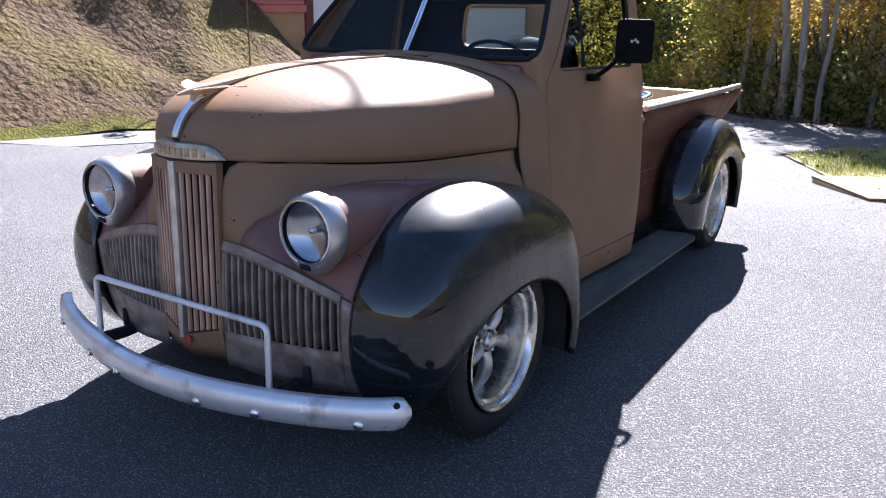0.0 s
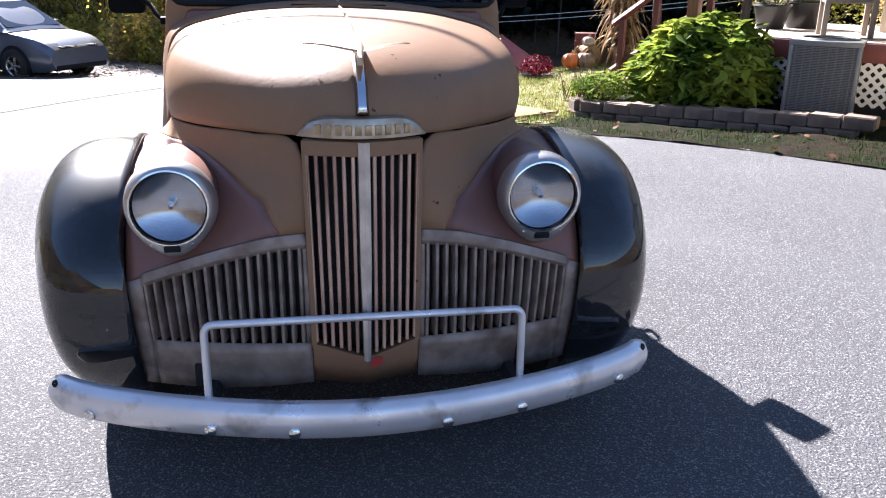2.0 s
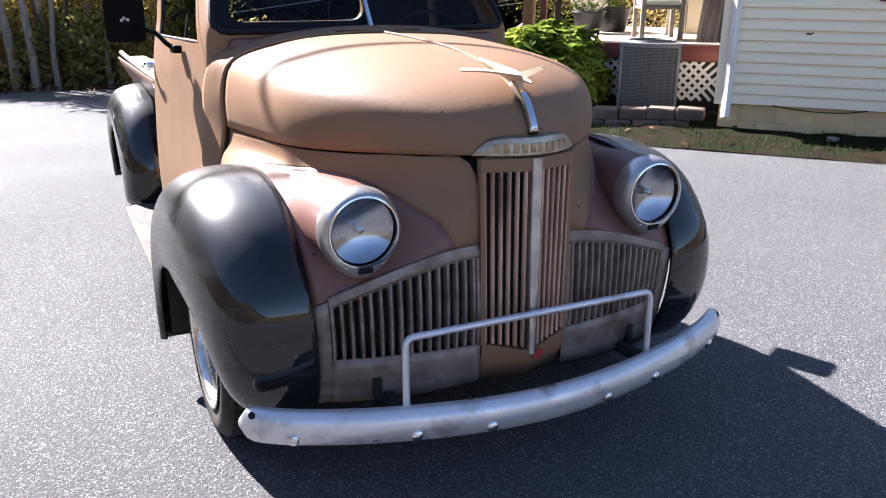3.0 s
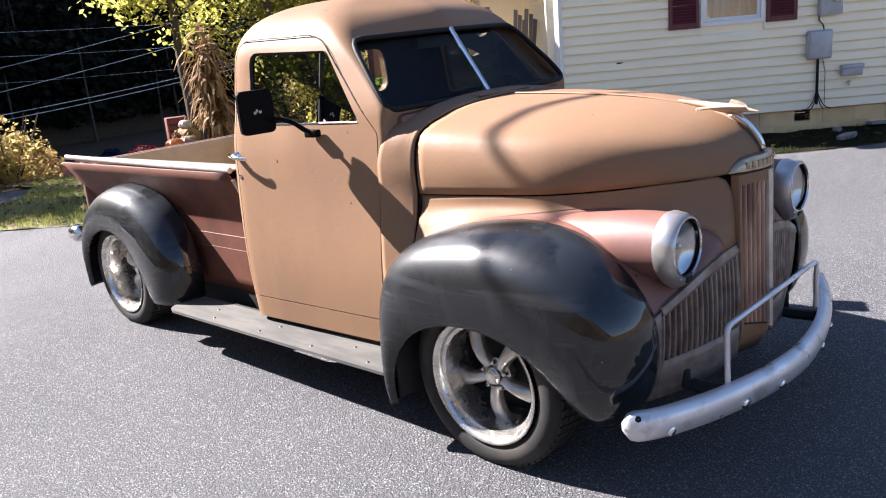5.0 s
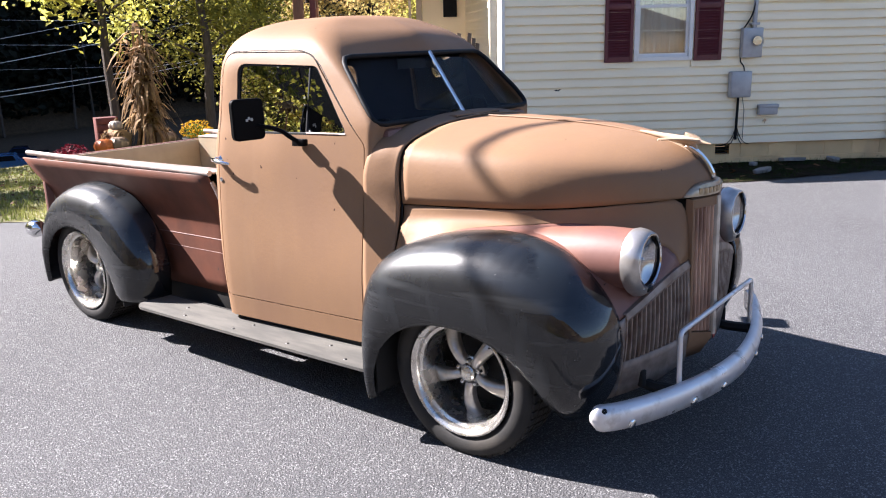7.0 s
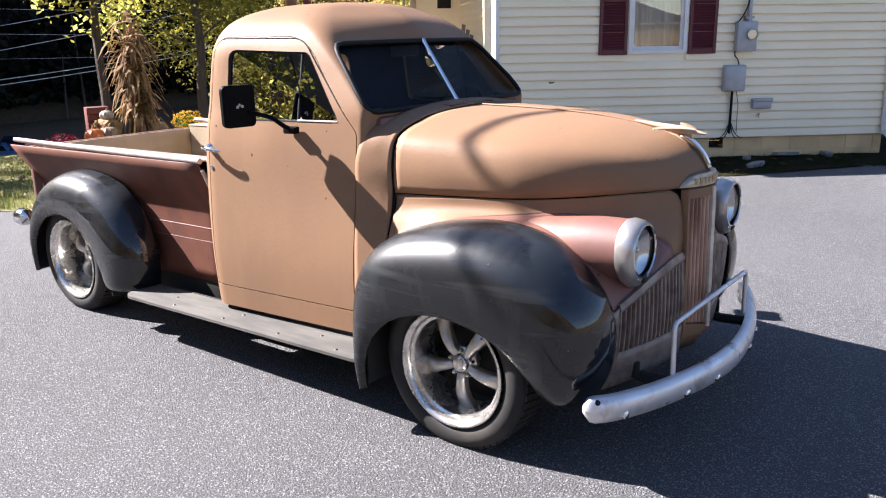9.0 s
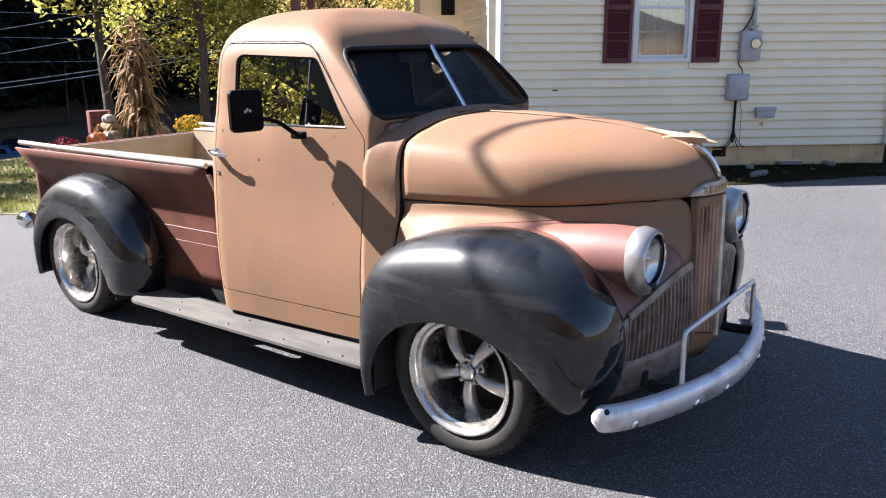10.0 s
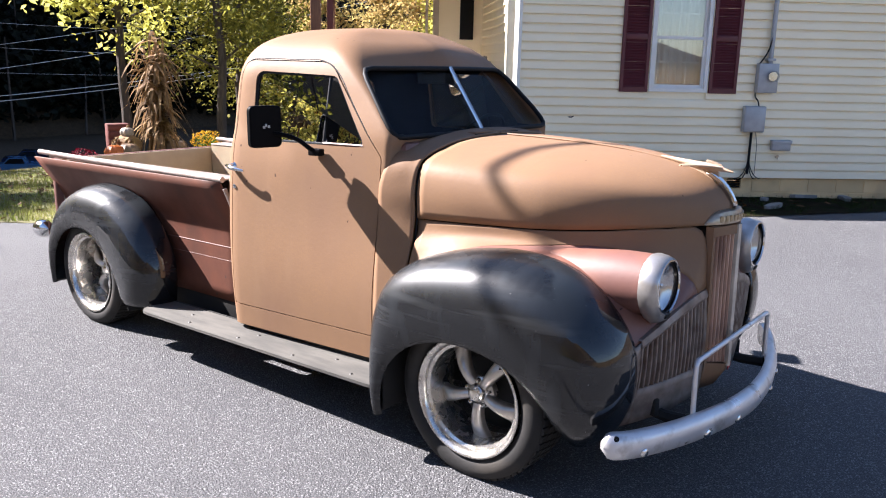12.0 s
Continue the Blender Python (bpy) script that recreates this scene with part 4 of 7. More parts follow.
BEDRED = mat("weathered_red_primer", (0.125, 0.044, 0.026), (0.098, 0.036, 0.022), scale=6, rough=0.55, rough2=0.65, spec=0.25, third=(0.062, 0.026, 0.018), tscale=3.5, tlow=0.5, thigh=0.75, bump=0.0006, bscale=30, chips=(15, 0.72, (0.05, 0.03, 0.025)))
sides = both("bed_side", bed_side, BEDRED, label="red oxide primer bed side panel", thick=0.01, offset=0)
for o, mk in zip(sides, (lambda b: b, mirrored)):
    part("bed_rail", mk(bed_rail()), RAIL, o, "worn silver rolled rail")
    part("inner_lining", mk(box(0.560, 0.572, 1.675, 3.48, 0.64, 1.035)), BEDIN, o, "cream painted inner side")
    for z in (0.66, 0.585):
        part("side_rib", mk(tube([(0.5925, 1.68, z), (0.5925, 3.31, z)], 0.0035, 6)), BROWN, o)
    part("corner_tube", mk(tube([(0.700, 1.650, 1.00), (0.660, 1.648, 0.90), (0.628, 1.646, 0.80), (0.622, 1.646, 0.585)], 0.011, 8, 10)), RAIL, o, "worn pale edge tube")
    part("stake_post", mk(box(0.592, 0.612, 1.662, 1.70, 0.37, 0.80, 0.006)), BROWN, o)
part("bed_rail_cap", box(0.556, 0.69, 1.68, 3.48, 1.036, 1.046, 0.003), RAIL, truck)
part("bed_rail_cap", box(-0.69, -0.556, 1.68, 3.48, 1.036, 1.046, 0.003), RAIL, truck)
part("bed_front", box(-0.655, 0.655, 1.655, 1.672, 0.50, 1.05, 0.004), BEDIN, truck, "cream painted bed front panel")
part("tailgate", box(-0.645, 0.645, 3.515, 3.55, 0.52, 1.02, 0.008), BROWN, truck, "red oxide primer tailgate")
part("tailgate_lining", box(-0.60, 0.60, 3.498, 3.512, 0.64, 1.015, 0.004), BEDIN, truck, "cream painted tailgate inside")
part("bed_box", prism([(1.674, 0.64), (1.90, 0.64), (1.86, 1.10), (1.78, 1.15), (1.674, 1.15)], 0.28, 0.555, "x"), TAN, truck, "tan panel in the bed corner")
plybox = thing("plywood_box", "low bare plywood box in the pickup bed", "box")
part("lid", box(-0.52, 0.50, 1.69, 2.32, 0.885, 0.900, 0.003), PLY, plybox, "pale plywood lid")
part("side_panel", box(-0.50, -0.485, 1.70, 2.31, 0.622, 0.884), PLY, plybox, smooth=False)
part("side_panel", box(0.465, 0.48, 1.70, 2.31, 0.622, 0.884), PLY, plybox, smooth=False)
part("end_panel", box(-0.484, 0.464, 2.295, 2.31, 0.622, 0.884), PLY, plybox, smooth=False)

# running boards
RB = fillet([(0.66, 0.40), (0.893, 0.40), (0.893, 2.235), (0.66, 2.235)], [0.0, 0.09, 0.12, 0.0])
for sgn in (1, -1):
    mk = (lambda b: b) if sgn > 0 else mirrored
    rb = part("running_board", mk(prism(RB, 0.284, 0.298, "z")), MAT, truck, "weathered grey running board", smooth=False)
    edge = [(x, y, 0.278) for x, y in RB]
    part("board_edge", mk(tube(edge, 0.021, 8, caps=True)), MATEDGE, rb, "worn black board edge")
    part("board_apron", mk(box(0.655, 0.665, 0.42, 2.25, 0.19, 0.30)), DARK, rb)
    for k, (x, y) in enumerate(((0.85, 0.62), (0.85, 1.0), (0.85, 1.40), (0.85, 1.80), (0.76, 0.8), (0.76, 1.35), (0.76, 1.9))):
        part("rivet", mk(moved(lathe([(0.001, 0.004), (0.006, 0.003), (0.009, 0.0)], 10, "z"), pose(x, y, 0.298))), MATEDGE, rb)
    part("sill", mk(box(0.645, 0.69, 0.46, 1.58, 0.27, 0.345)), DARK, rb)


# wheels
def tyre():
    prof = [(0.232, 0.085), (0.238, 0.099), (0.255, 0.110), (0.278, 0.114), (0.301, 0.108), (0.314, 0.096), (0.320, 0.082)]
    prof += [(0.322, 0.055), (0.3225, 0.02)]
    prof = prof + [(r, -a) for r, a in prof[::-1]]
    return lathe(prof, 64, "x")


def tread_blocks():
    bms = []
    for k in range(60):
        for j, x in enumerate((-0.066, -0.022, 0.022, 0.066)):
            a = 360 / 60 * (k + 0.25 * j)
            bms.append(moved(box(x - 0.018, x + 0.018, -0.0125, 0.0125, 0.3175, 0.3275), Matrix.Rotation(radians(a), 4, "X")))
    return join(*bms)


def rim():
    return lathe([(0.236, 0.103), (0.242, 0.108), (0.243, 0.113), (0.238, 0.115), (0.229, 0.111), (0.221, 0.101), (0.217, 0.086), (0.205, 0.079), (0.199, 0.050), (0.195, 0.0), (0.20, -0.07), (0.238, -0.1)], 64, "x")


def spoke():
    st = []
    for r, w, d, t in ((0.040, 0.021, 0.028, 0.016), (0.080, 0.022, 0.036, 0.021), (0.125, 0.028, 0.030, 0.023), (0.168, 0.035, 0.012, 0.019), (0.202, 0.041, -0.006, 0.012)):
        st.append([(d - 0.022, -w, r), (d + t * 0.30, -w * 0.86, r), (d + t * 0.85, -w * 0.45, r), (d + t, 0.0, r), (d + t * 0.85, w * 0.45, r), (d + t * 0.30, w * 0.86, r), (d - 0.022, w, r)])
    b = grid_bm(loft(st, 15, 12))
    bmesh.ops.recalc_face_normals(b, faces=b.faces[:])
    return b


wheel = part("wheel", lathe([(0.001, -0.105), (0.19, -0.105), (0.195, -0.12), (0.001, -0.12)], 32, "x"), DARK, truck, "five-spoke polished alloy wheel with a black tyre")
tm = part("tyre", tyre(), RUBBER, wheel, "dusty black rubber tyre")
part("tread", tread_blocks(), RUBBER, tm, smooth=False)
part("rim", rim(), ALU, wheel, "polished deep-lip alloy rim")
me = mesh_of("spoke", spoke(), SPOKEM)
for k in range(5):
    same("spoke", me, wheel, Matrix.Rotation(radians(72 * k + 36), 4, "X"))
part("hub_cap", lathe([(0.001, 0.064), (0.016, 0.063), (0.026, 0.058), (0.030, 0.048), (0.034, 0.045), (0.036, 0.030), (0.056, 0.024), (0.066, 0.016), (0.068, -0.012)], 32, "x"), ALU, wheel, "bright domed hub cap")
me = mesh_of("lug_nut", lathe([(0.001, 0.046), (0.007, 0.044), (0.010, 0.038), (0.010, 0.012)], 6, "x"), CHROME, smooth=False)
for k in range(5):
    same("lug_nut", me, wheel, Matrix.Rotation(radians(72 * k), 4, "X") @ Matrix.Translation((0, 0, 0.052)))
part("brake_drum", lathe([(0.001, -0.05), (0.14, -0.05), (0.145, -0.075)], 32, "x"), DARK, wheel)
part("valve_stem", moved(lathe([(0.001, 0.022), (0.004, 0.020), (0.005, 0.0)], 8, "x"), pose(0.075, 0.14, 0.155)), TRIM, wheel)
BIG = Matrix.Diagonal((1.0, 1.045, 1.045, 1.0))
tm.matrix_basis = BIG
wheel.matrix_basis = pose(0.735, 0, 0.341)
for x, y, turn, spin in ((0.695, 2.88, 0, 20), (-0.735, 0, 180, 0), (-0.695, 2.88, 180, 35)):
    w = copy_thing(wheel, pose(x, y, 0.341 if y == 0 else 0.3265, 0, 0, turn) @ Matrix.Rotation(radians(spin), 4, "X"))
    for c in w.children:
        if c.name.startswith("tyre"):
            c.matrix_basis = BIG if y == 0 else Matrix()
        elif y and not c.name.startswith("rim"):
            c.matrix_basis = Matrix.Translation((-0.045, 0, 0)) @ c.matrix_basis
    w.parent = truck

WORNMARK = mat("worn_white_mark", (0.45, 0.44, 0.42), rough=0.6)
# door mirrors on arms
for sgn in (1, -1):
    mk = (lambda b: b) if sgn > 0 else mirrored
    MP = pose(0.874, 1.110, 1.347, 0, 0, 10) if sgn < 0 else pose(0.825, 1.095, 1.385, 0, 0, 24)
    m = part("door_mirror", mk(moved(moved(prism(fillet([(-0.079, -0.092), (0.079, -0.092), (0.079, 0.092), (-0.079, 0.092)], 0.028), -0.02, 0.012, "y"), Matrix()), MP)), MIRROR, truck, "square black door mirror on an arm", bevel=0.006)
    part("mirror_glass", mk(moved(prism(fillet([(-0.071, -0.084), (0.071, -0.084), (0.071, 0.084), (-0.071, 0.084)], 0.024), 0.0125, 0.015, "y"), MP)), MGLASS, m)
    for dx, dz, w in ((-0.012, 0.0, 0.006), (0.002, 0.006, 0.005), (0.012, -0.002, 0.006)):
        part("maker_mark", mk(moved(box(dx - w, dx + w, -0.0235, -0.0205, dz - 0.006, dz + 0.006, 0.002), MP)), WORNMARK, m)
    part("mirror_arm", mk(tube([(0.705, 0.962, 1.232), (0.735, 0.975, 1.252), (0.765, 1.02, 1.290), tuple(MP @ Vector((-0.034, -0.012, -0.03)))], 0.0105, 8, 10)), MIRROR, m)
    part("mirror_bracket", mk(moved(box(-0.022, 0.014, -0.035, 0.035, -0.016, 0.016, 0.006), pose(0.708, 0.962, 1.231, 0, 0, -6))), MIRROR, m)

for sgn in (1, -1):
    mk = (lambda b: b) if sgn > 0 else mirrored
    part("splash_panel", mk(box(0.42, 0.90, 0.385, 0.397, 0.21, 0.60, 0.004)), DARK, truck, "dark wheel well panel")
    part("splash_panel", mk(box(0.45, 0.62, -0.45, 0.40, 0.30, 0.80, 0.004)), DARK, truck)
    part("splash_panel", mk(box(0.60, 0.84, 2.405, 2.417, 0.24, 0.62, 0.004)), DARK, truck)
    # unseen panel added to keep sun from leaking onto the ground below
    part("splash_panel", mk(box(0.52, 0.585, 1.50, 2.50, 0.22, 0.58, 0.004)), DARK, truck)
for sgn in (1, -1):
    part("lamp_stalk", tube([(sgn * 0.64, 3.48, 0.60), (sgn * 0.75, 3.50, 0.58)], 0.012, 6), DARK, truck)
# chassis and tail
part("chassis", join(box(-0.42, -0.34, -0.52, 3.45, 0.27, 0.40), box(0.34, 0.42, -0.52, 3.45, 0.27, 0.40), box(-0.55, 0.55, -0.05, 0.05, 0.27, 0.36), box(-0.55, 0.55, 2.82, 2.92, 0.27, 0.36), box(-0.34, 0.34, -0.35, 0.35, 0.38, 0.90), box(-0.6, 0.6, -0.55, -0.5, 0.33, 0.75)), DARK, truck)
part("tail_lamp", moved(lathe([(0.001, 0.07), (0.035, 0.066), (0.052, 0.046), (0.058, 0.0), (0.05, -0.035), (0.001, -0.06)], 24), pose(-0.75, 3.51, 0.575)), CHROME, truck, "round chrome tail lamp shell")
part("tail_lamp", moved(lathe([(0.001, 0.07), (0.035, 0.066), (0.052, 0.046), (0.058, 0.0), (0.05, -0.035), (0.001, -0.06)], 24), pose(0.75, 3.51, 0.575)), CHROME, truck, "round chrome tail lamp shell")


# the body sits with a slight rake on its wheels
SETBACK = {"headlight": 0.042, "lamp_pod": 0.042, "front_bumper": 0.022, "badge": 0.014, "centre_grille": 0.012}
RAKE = Matrix.Translation((0, -0.006, -0.003)) @ Matrix.Rotation(-0.0205, 4, "X")
NOSE = 0.036


def tuck_nose(ob):
    """Draws everything ahead of the front axle back a little, so that the overhang is right."""
    if ob.type == "MESH" and not ob.data.get("tucked"):
        ob.data["tucked"] = 1
        for v in ob.data.vertices:
            v.co.y += NOSE * ease(-0.1, -0.58, v.co.y)
    for c in ob.children:
        tuck_nose(c)


for child in truck.children:
    if not child.name.startswith("wheel"):
        tuck_nose(child)
        child.matrix_basis = RAKE @ Matrix.Translation((0, SETBACK.get(child.name.split(".")[0], 0.0), 0))


# ---- ground ----
def terrain(x, y):
    """The yard falls gently behind the truck, a bank rises on one side, a valley opens on the other with a wooded hill beyond."""
    z = -0.066 * max(0.0, min(y, 34) - 4.0)
    z += min(5.5, 0.62 * max(0.0, -6.2 - x)) * (1 - ease(7.3, 11.8, y)) * (1 - ease(-16, -40, y))
    z -= 4.4 * ease(14.5, 34, y) * ease(0.5, 6, x)
    start = 34 + 44 * ease(1, 14, x)
    z += 0.9 * min(35 + 85 * ease(1, 14, x), max(0.0, y - start))
    z += min(1.4, 0.5 * max(0.0, -9.5 - y)) * (1 - ease(12, 16, x))
    z += 0.27 * math.exp(-((x - 5.4) ** 2 + (y - 12.5) ** 2) / 1.3)
    z += 0.35 * max(0.0, -18 - x) * ease(10, 20, y) + 0.2 * max(0.0, x - 60)
    return z


def sheet(xs, ys, f, lift=0.0, rough=0.0, rs=1.0, keep=None):
    bm = bmesh.new()
    V = [[bm.verts.new((x, y, f(x, y) + lift + (rough * noise.noise((x * rs, y * rs, 3.1)) if rough else 0))) for x in xs] for y in ys]
    for i in range(len(ys) - 1):
        for j in range(len(xs) - 1):
            if keep is None or keep((xs[j] + xs[j + 1]) / 2, (ys[i] + ys[i + 1]) / 2):
                bm.faces.new((V[i][j], V[i][j + 1], V[i + 1][j + 1], V[i + 1][j]))
    loose = [v for v in bm.verts if not v.link_faces]
    bmesh.ops.delete(bm, geom=loose, context="VERTS")
    return bm


def inside(poly, x, y):
    c = False
    for (x0, y0), (x1, y1) in zip(poly, poly[1:] + poly[:1]):
        if (y0 > y) != (y1 > y) and x < (x1 - x0) * (y - y0) / (y1 - y0) + x0:
            c = not c
    return c


def patch(poly, step, f, lift, rough=0.0, rs=1.0):
    """A sheet cut to an outline: a fine grid whose border is pulled onto it."""
    bm = bmesh.new()
    bm.faces.new([bm.verts.new((x, y, 0)) for x, y in poly])
    X, Y = [p[0] for p in poly], [p[1] for p in poly]
    for axis, lo, hi in ((0, min(X), max(X)), (1, min(Y), max(Y))):
        v = lo + step
        while v < hi:
            co = (v, 0, 0) if axis == 0 else (0, v, 0)
            no = (1, 0, 0) if axis == 0 else (0, 1, 0)
            bmesh.ops.bisect_plane(bm, geom=bm.verts[:] + bm.edges[:] + bm.faces[:], plane_co=co, plane_no=no)
            v += step
    for v in bm.verts:
        v.co.z = f(v.co.x, v.co.y) + lift + (rough * noise.noise((v.co.x * rs, v.co.y * rs, 7.7)) if rough else 0)
    bm.normal_update()
    for fc in bm.faces:
        if fc.normal.z < 0:
            fc.normal_flip()
    return bm


ASPHALT = mat("asphalt", (0.094, 0.094, 0.098), (0.122, 0.122, 0.126), scale=0.55, rough=0.90, rough2=0.84, fine=(170, (0.032, 0.032, 0.035)), bump=0.016, bscale=125, third=(0.33, 0.33, 0.335), tscale=120, tlow=0.55, thigh=0.60, spec=0.46)
CONCRETE = mat("pale_concrete", (0.115, 0.11, 0.108), (0.098, 0.094, 0.09), scale=1.5, rough=0.85, third=(0.105, 0.1, 0.096), tscale=0.6, fine=(120, (0.125, 0.12, 0.115)), bump=0.002, bscale=80)
SOIL = mat("leaf_litter", (0.075, 0.052, 0.032), (0.045, 0.033, 0.022), scale=3, rough=0.9, third=(0.11, 0.076, 0.043), tscale=14, bump=0.03, bscale=14, spec=0.1)
GRASS = mat("lawn_soil", (0.145, 0.15, 0.045), (0.19, 0.17, 0.07), scale=2.5, rough=0.9, third=(0.24, 0.19, 0.10), tscale=5, tlow=0.52, thigh=0.7, bump=0.02, bscale=50)
STRAW = mat("straw_bank", (0.105, 0.070, 0.042), (0.058, 0.039, 0.025), scale=6.0, rough=0.95, third=(0.135, 0.112, 0.032), tscale=0.55, tlow=0.52, thigh=0.64, bump=0.11, bscale=11, spec=0.05, fine=(60, (0.11, 0.078, 0.05)))

PALESTRAW = mat("pale_dry_grass", (0.115, 0.08, 0.042), (0.09, 0.064, 0.034), scale=1.2, rough=0.9, third=(0.06, 0.05, 0.027), tscale=0.8, bump=0.05, bscale=10, spec=0.05)

steps_x = np.concatenate([np.linspace(-220, -40, 16), np.linspace(-36, 44, 81), np.linspace(50, 300, 24)])
steps_y = np.concatenate([np.linspace(-220, -40, 12), np.linspace(-36, 48, 85), np.linspace(52, 330, 44)])
ground = tagged(part("ground", sheet(steps_x, steps_y, lambda x, y: terrain(x, y) - (0.35 if -22 < x < -5.9 and -14 < y < 8.5 else 0.0), -0.03), SOIL, kind="structure"), "brown leaf-littered ground rising to a wooded hill", "ground")

EDGE = [(-2.3, 11.6), (-2.75, 10.4), (-3.1, 9.3), (-3.4, 8.2), (-3.8, 6.6), (-4.17, 5.4), (-4.68, 4.55), (-5.4, 3.5), (-5.9, 2.7), (-6.35, 2.0)]
DRIVE = EDGE + [(-6.6, -4), (-6.84, -10), (9.2, -10), (9.6, -2.4), (7.4, 0.06), (6.0, 1.06), (4.75, 2.38), (3.61, 3.62), (2.75, 4.40), (2.2, 4.92), (1.35, 5.75), (0.62, 7.6), (0.05, 8.9), (0.6, 10.6), (1.9, 12.2), (2.6, 13.6), (1.2, 16.0), (-2.4, 17.2), (-4.4, 21), (-7.5, 28), (-13, 28), (-12.5, 17.5), (-8.6, 17.4), (-3.6, 17.3)]
driveway = tagged(part("road", patch(DRIVE, 0.8, terrain, 0.012), ASPHALT, kind="structure"), "worn grey asphalt driveway with pale aggregate", "driveway")
APRON = [(-6.35, 2.02)] + EDGE[::-1][1:] + [(-3.62, 17.3), (-8.25, 17.4), (-8.25, 10.6), (-6.15, 8.4), (-5.62, 5.2), (-6.25, 3.6)]
tagged(part("pavement", patch(APRON, 0.8, terrain, 0.02), CONCRETE, kind="structure"), "pale sunlit concrete apron before the garage", "concrete")
LAWN = [(0.62, 7.65), (1.42, 5.8), (2.3, 5.3), (2.9, 6.1), (3.6, 6.6), (5.2, 6.0), (9, 9), (12, 17), (3.0, 16.2), (2.7, 13.7), (1.95, 12.2), (0.65, 10.55), (0.1, 8.9)]
tagged(part("lawn", patch(LAWN, 0.5, terrain, 0.03, 0.05, 0.8), GRASS, kind="structure"), "sunlit short green lawn with fallen leaves", "lawn")
STRIP = [(1.30, 5.70), (2.15, 4.86), (2.70, 4.34), (3.56, 3.56), (4.70, 2.32), (5.95, 1.00), (7.36, 0.0), (9.55, -2.42), (11.3, -0.6), (5.3, 5.0), (3.0, 6.2)]
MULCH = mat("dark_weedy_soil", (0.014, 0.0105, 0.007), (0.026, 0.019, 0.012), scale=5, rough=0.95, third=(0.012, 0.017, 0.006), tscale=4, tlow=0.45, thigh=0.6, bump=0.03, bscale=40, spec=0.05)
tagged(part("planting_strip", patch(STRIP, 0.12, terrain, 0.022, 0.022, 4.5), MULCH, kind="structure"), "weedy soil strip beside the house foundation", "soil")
BANK = [(-6.3, 2.0), (-6.28, 3.7), (-5.75, 5.3), (-6.2, 8.3), (-7.2, 9.6), (-8.15, 10.9), (-8.2, 9.2), (-13, 9.0), (-19, 4), (-19, -14), (-7.05, -14), (-6.6, -4)]
bank_z = lambda x, y: terrain(x, y) + (0.34 * ease(5.0, 5.7, y) * (1 - ease(8.0, 9.6, y)) * (1 - ease(-6.3, -8.2, x))) + 0.6 * ease(-7.2, -8.5, x) * ease(4.2, 6.4, y) * (1 - ease(7.5, 9.0, y)) + 0.16 * noise.noise((x * 1.6, y * 1.6, 7.7)) * ease(-6.0, -6.9, x)
tagged(part("bank", patch(BANK, 0.22, bank_z, 0.04), STRAW, kind="structure"), "steep bank of dry cut grass and straw", "bank")


VERGE = [(-6.28, 2.05), (-6.22, 3.7), (-5.9, 4.7), (-6.15, 4.85), (-6.42, 3.6), (-6.52, 2.0), (-6.8, -4), (-6.62, -4)]
MOSSY = mat("mossy_verge", (0.12, 0.115, 0.028), (0.085, 0.08, 0.024), scale=5, rough=0.95, third=(0.07, 0.05, 0.03), tscale=3, tlow=0.55, thigh=0.7, bump=0.05, bscale=30, spec=0.05)
tagged(part("grass_verge", patch(VERGE, 0.2, bank_z, 0.055), MOSSY, kind="structure"), "yellow-green grass along the foot of the bank", "grass")

BANK_SOUTH = [(-6.8, -10.02), (-7.0, -24), (12, -24), (9.5, -10.02)]
tagged(part("bank", patch(BANK_SOUTH, 0.5, terrain, 0.05, 0.16, 1.6), PALESTRAW, kind="structure"), "sunlit bank of dry grass across the drive", "bank")


def scatter(name, n, where, shape, material, seed=1):
    """Many small flat blades or leaves in one mesh; where(r) gives place, size, tilt and turn."""
    r = random.Random(seed)
    vs, fs = [], []
    for _ in range(n):
        got = where(r)
        if got is None:
            continue
        p, s, tilt, turn = got
        m = Matrix.Translation(p) @ Euler((tilt, r.uniform(-0.4, 0.4), turn)).to_matrix().to_4x4()
        b = len(vs)
        vs += [m @ (Vector(q) * s) for q in shape]
        fs.append(tuple(range(b, b + len(shape))))
    me = bpy.data.meshes.new(name)
    me.from_pydata(vs, [], fs)
    me.materials.append(material)
    return new(name, me)


BLADE = [(-0.08, 0, 0), (0.08, 0, 0), (0.02, 0.1, 1.0)]
LEAF = [(0, -0.5, 0), (0.32, -0.1, 0.06), (0.2, 0.3, 0.02), (0, 0.55, 0), (-0.2, 0.3, 0.02), (-0.32, -0.1, 0.06)]
BLADES = leafy("grass_blades", (0.175, 0.21, 0.045), (0.27, 0.26, 0.085), 2.0)
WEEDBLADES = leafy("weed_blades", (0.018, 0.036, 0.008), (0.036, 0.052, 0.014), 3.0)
STRAWBLADE = leafy("cut_straw_blades", (0.17, 0.125, 0.078), (0.085, 0.058, 0.037), 5.0, 0.15)
STRAWBLADE.node_tree.nodes["Principled BSDF"].inputs["Specular IOR Level"].default_value = 0.03
MOSS = leafy("mossy_grass", (0.21, 0.195, 0.045), (0.15, 0.125, 0.05), 2.0, 0.3)
DRYSTEM = leafy("dry_stems", (0.125, 0.09, 0.048), (0.07, 0.05, 0.028), 4.0, 0.15)
DRYLEAF = leafy("fallen_leaves", (0.13, 0.065, 0.03), (0.075, 0.04, 0.02), 5.0, 0.15)


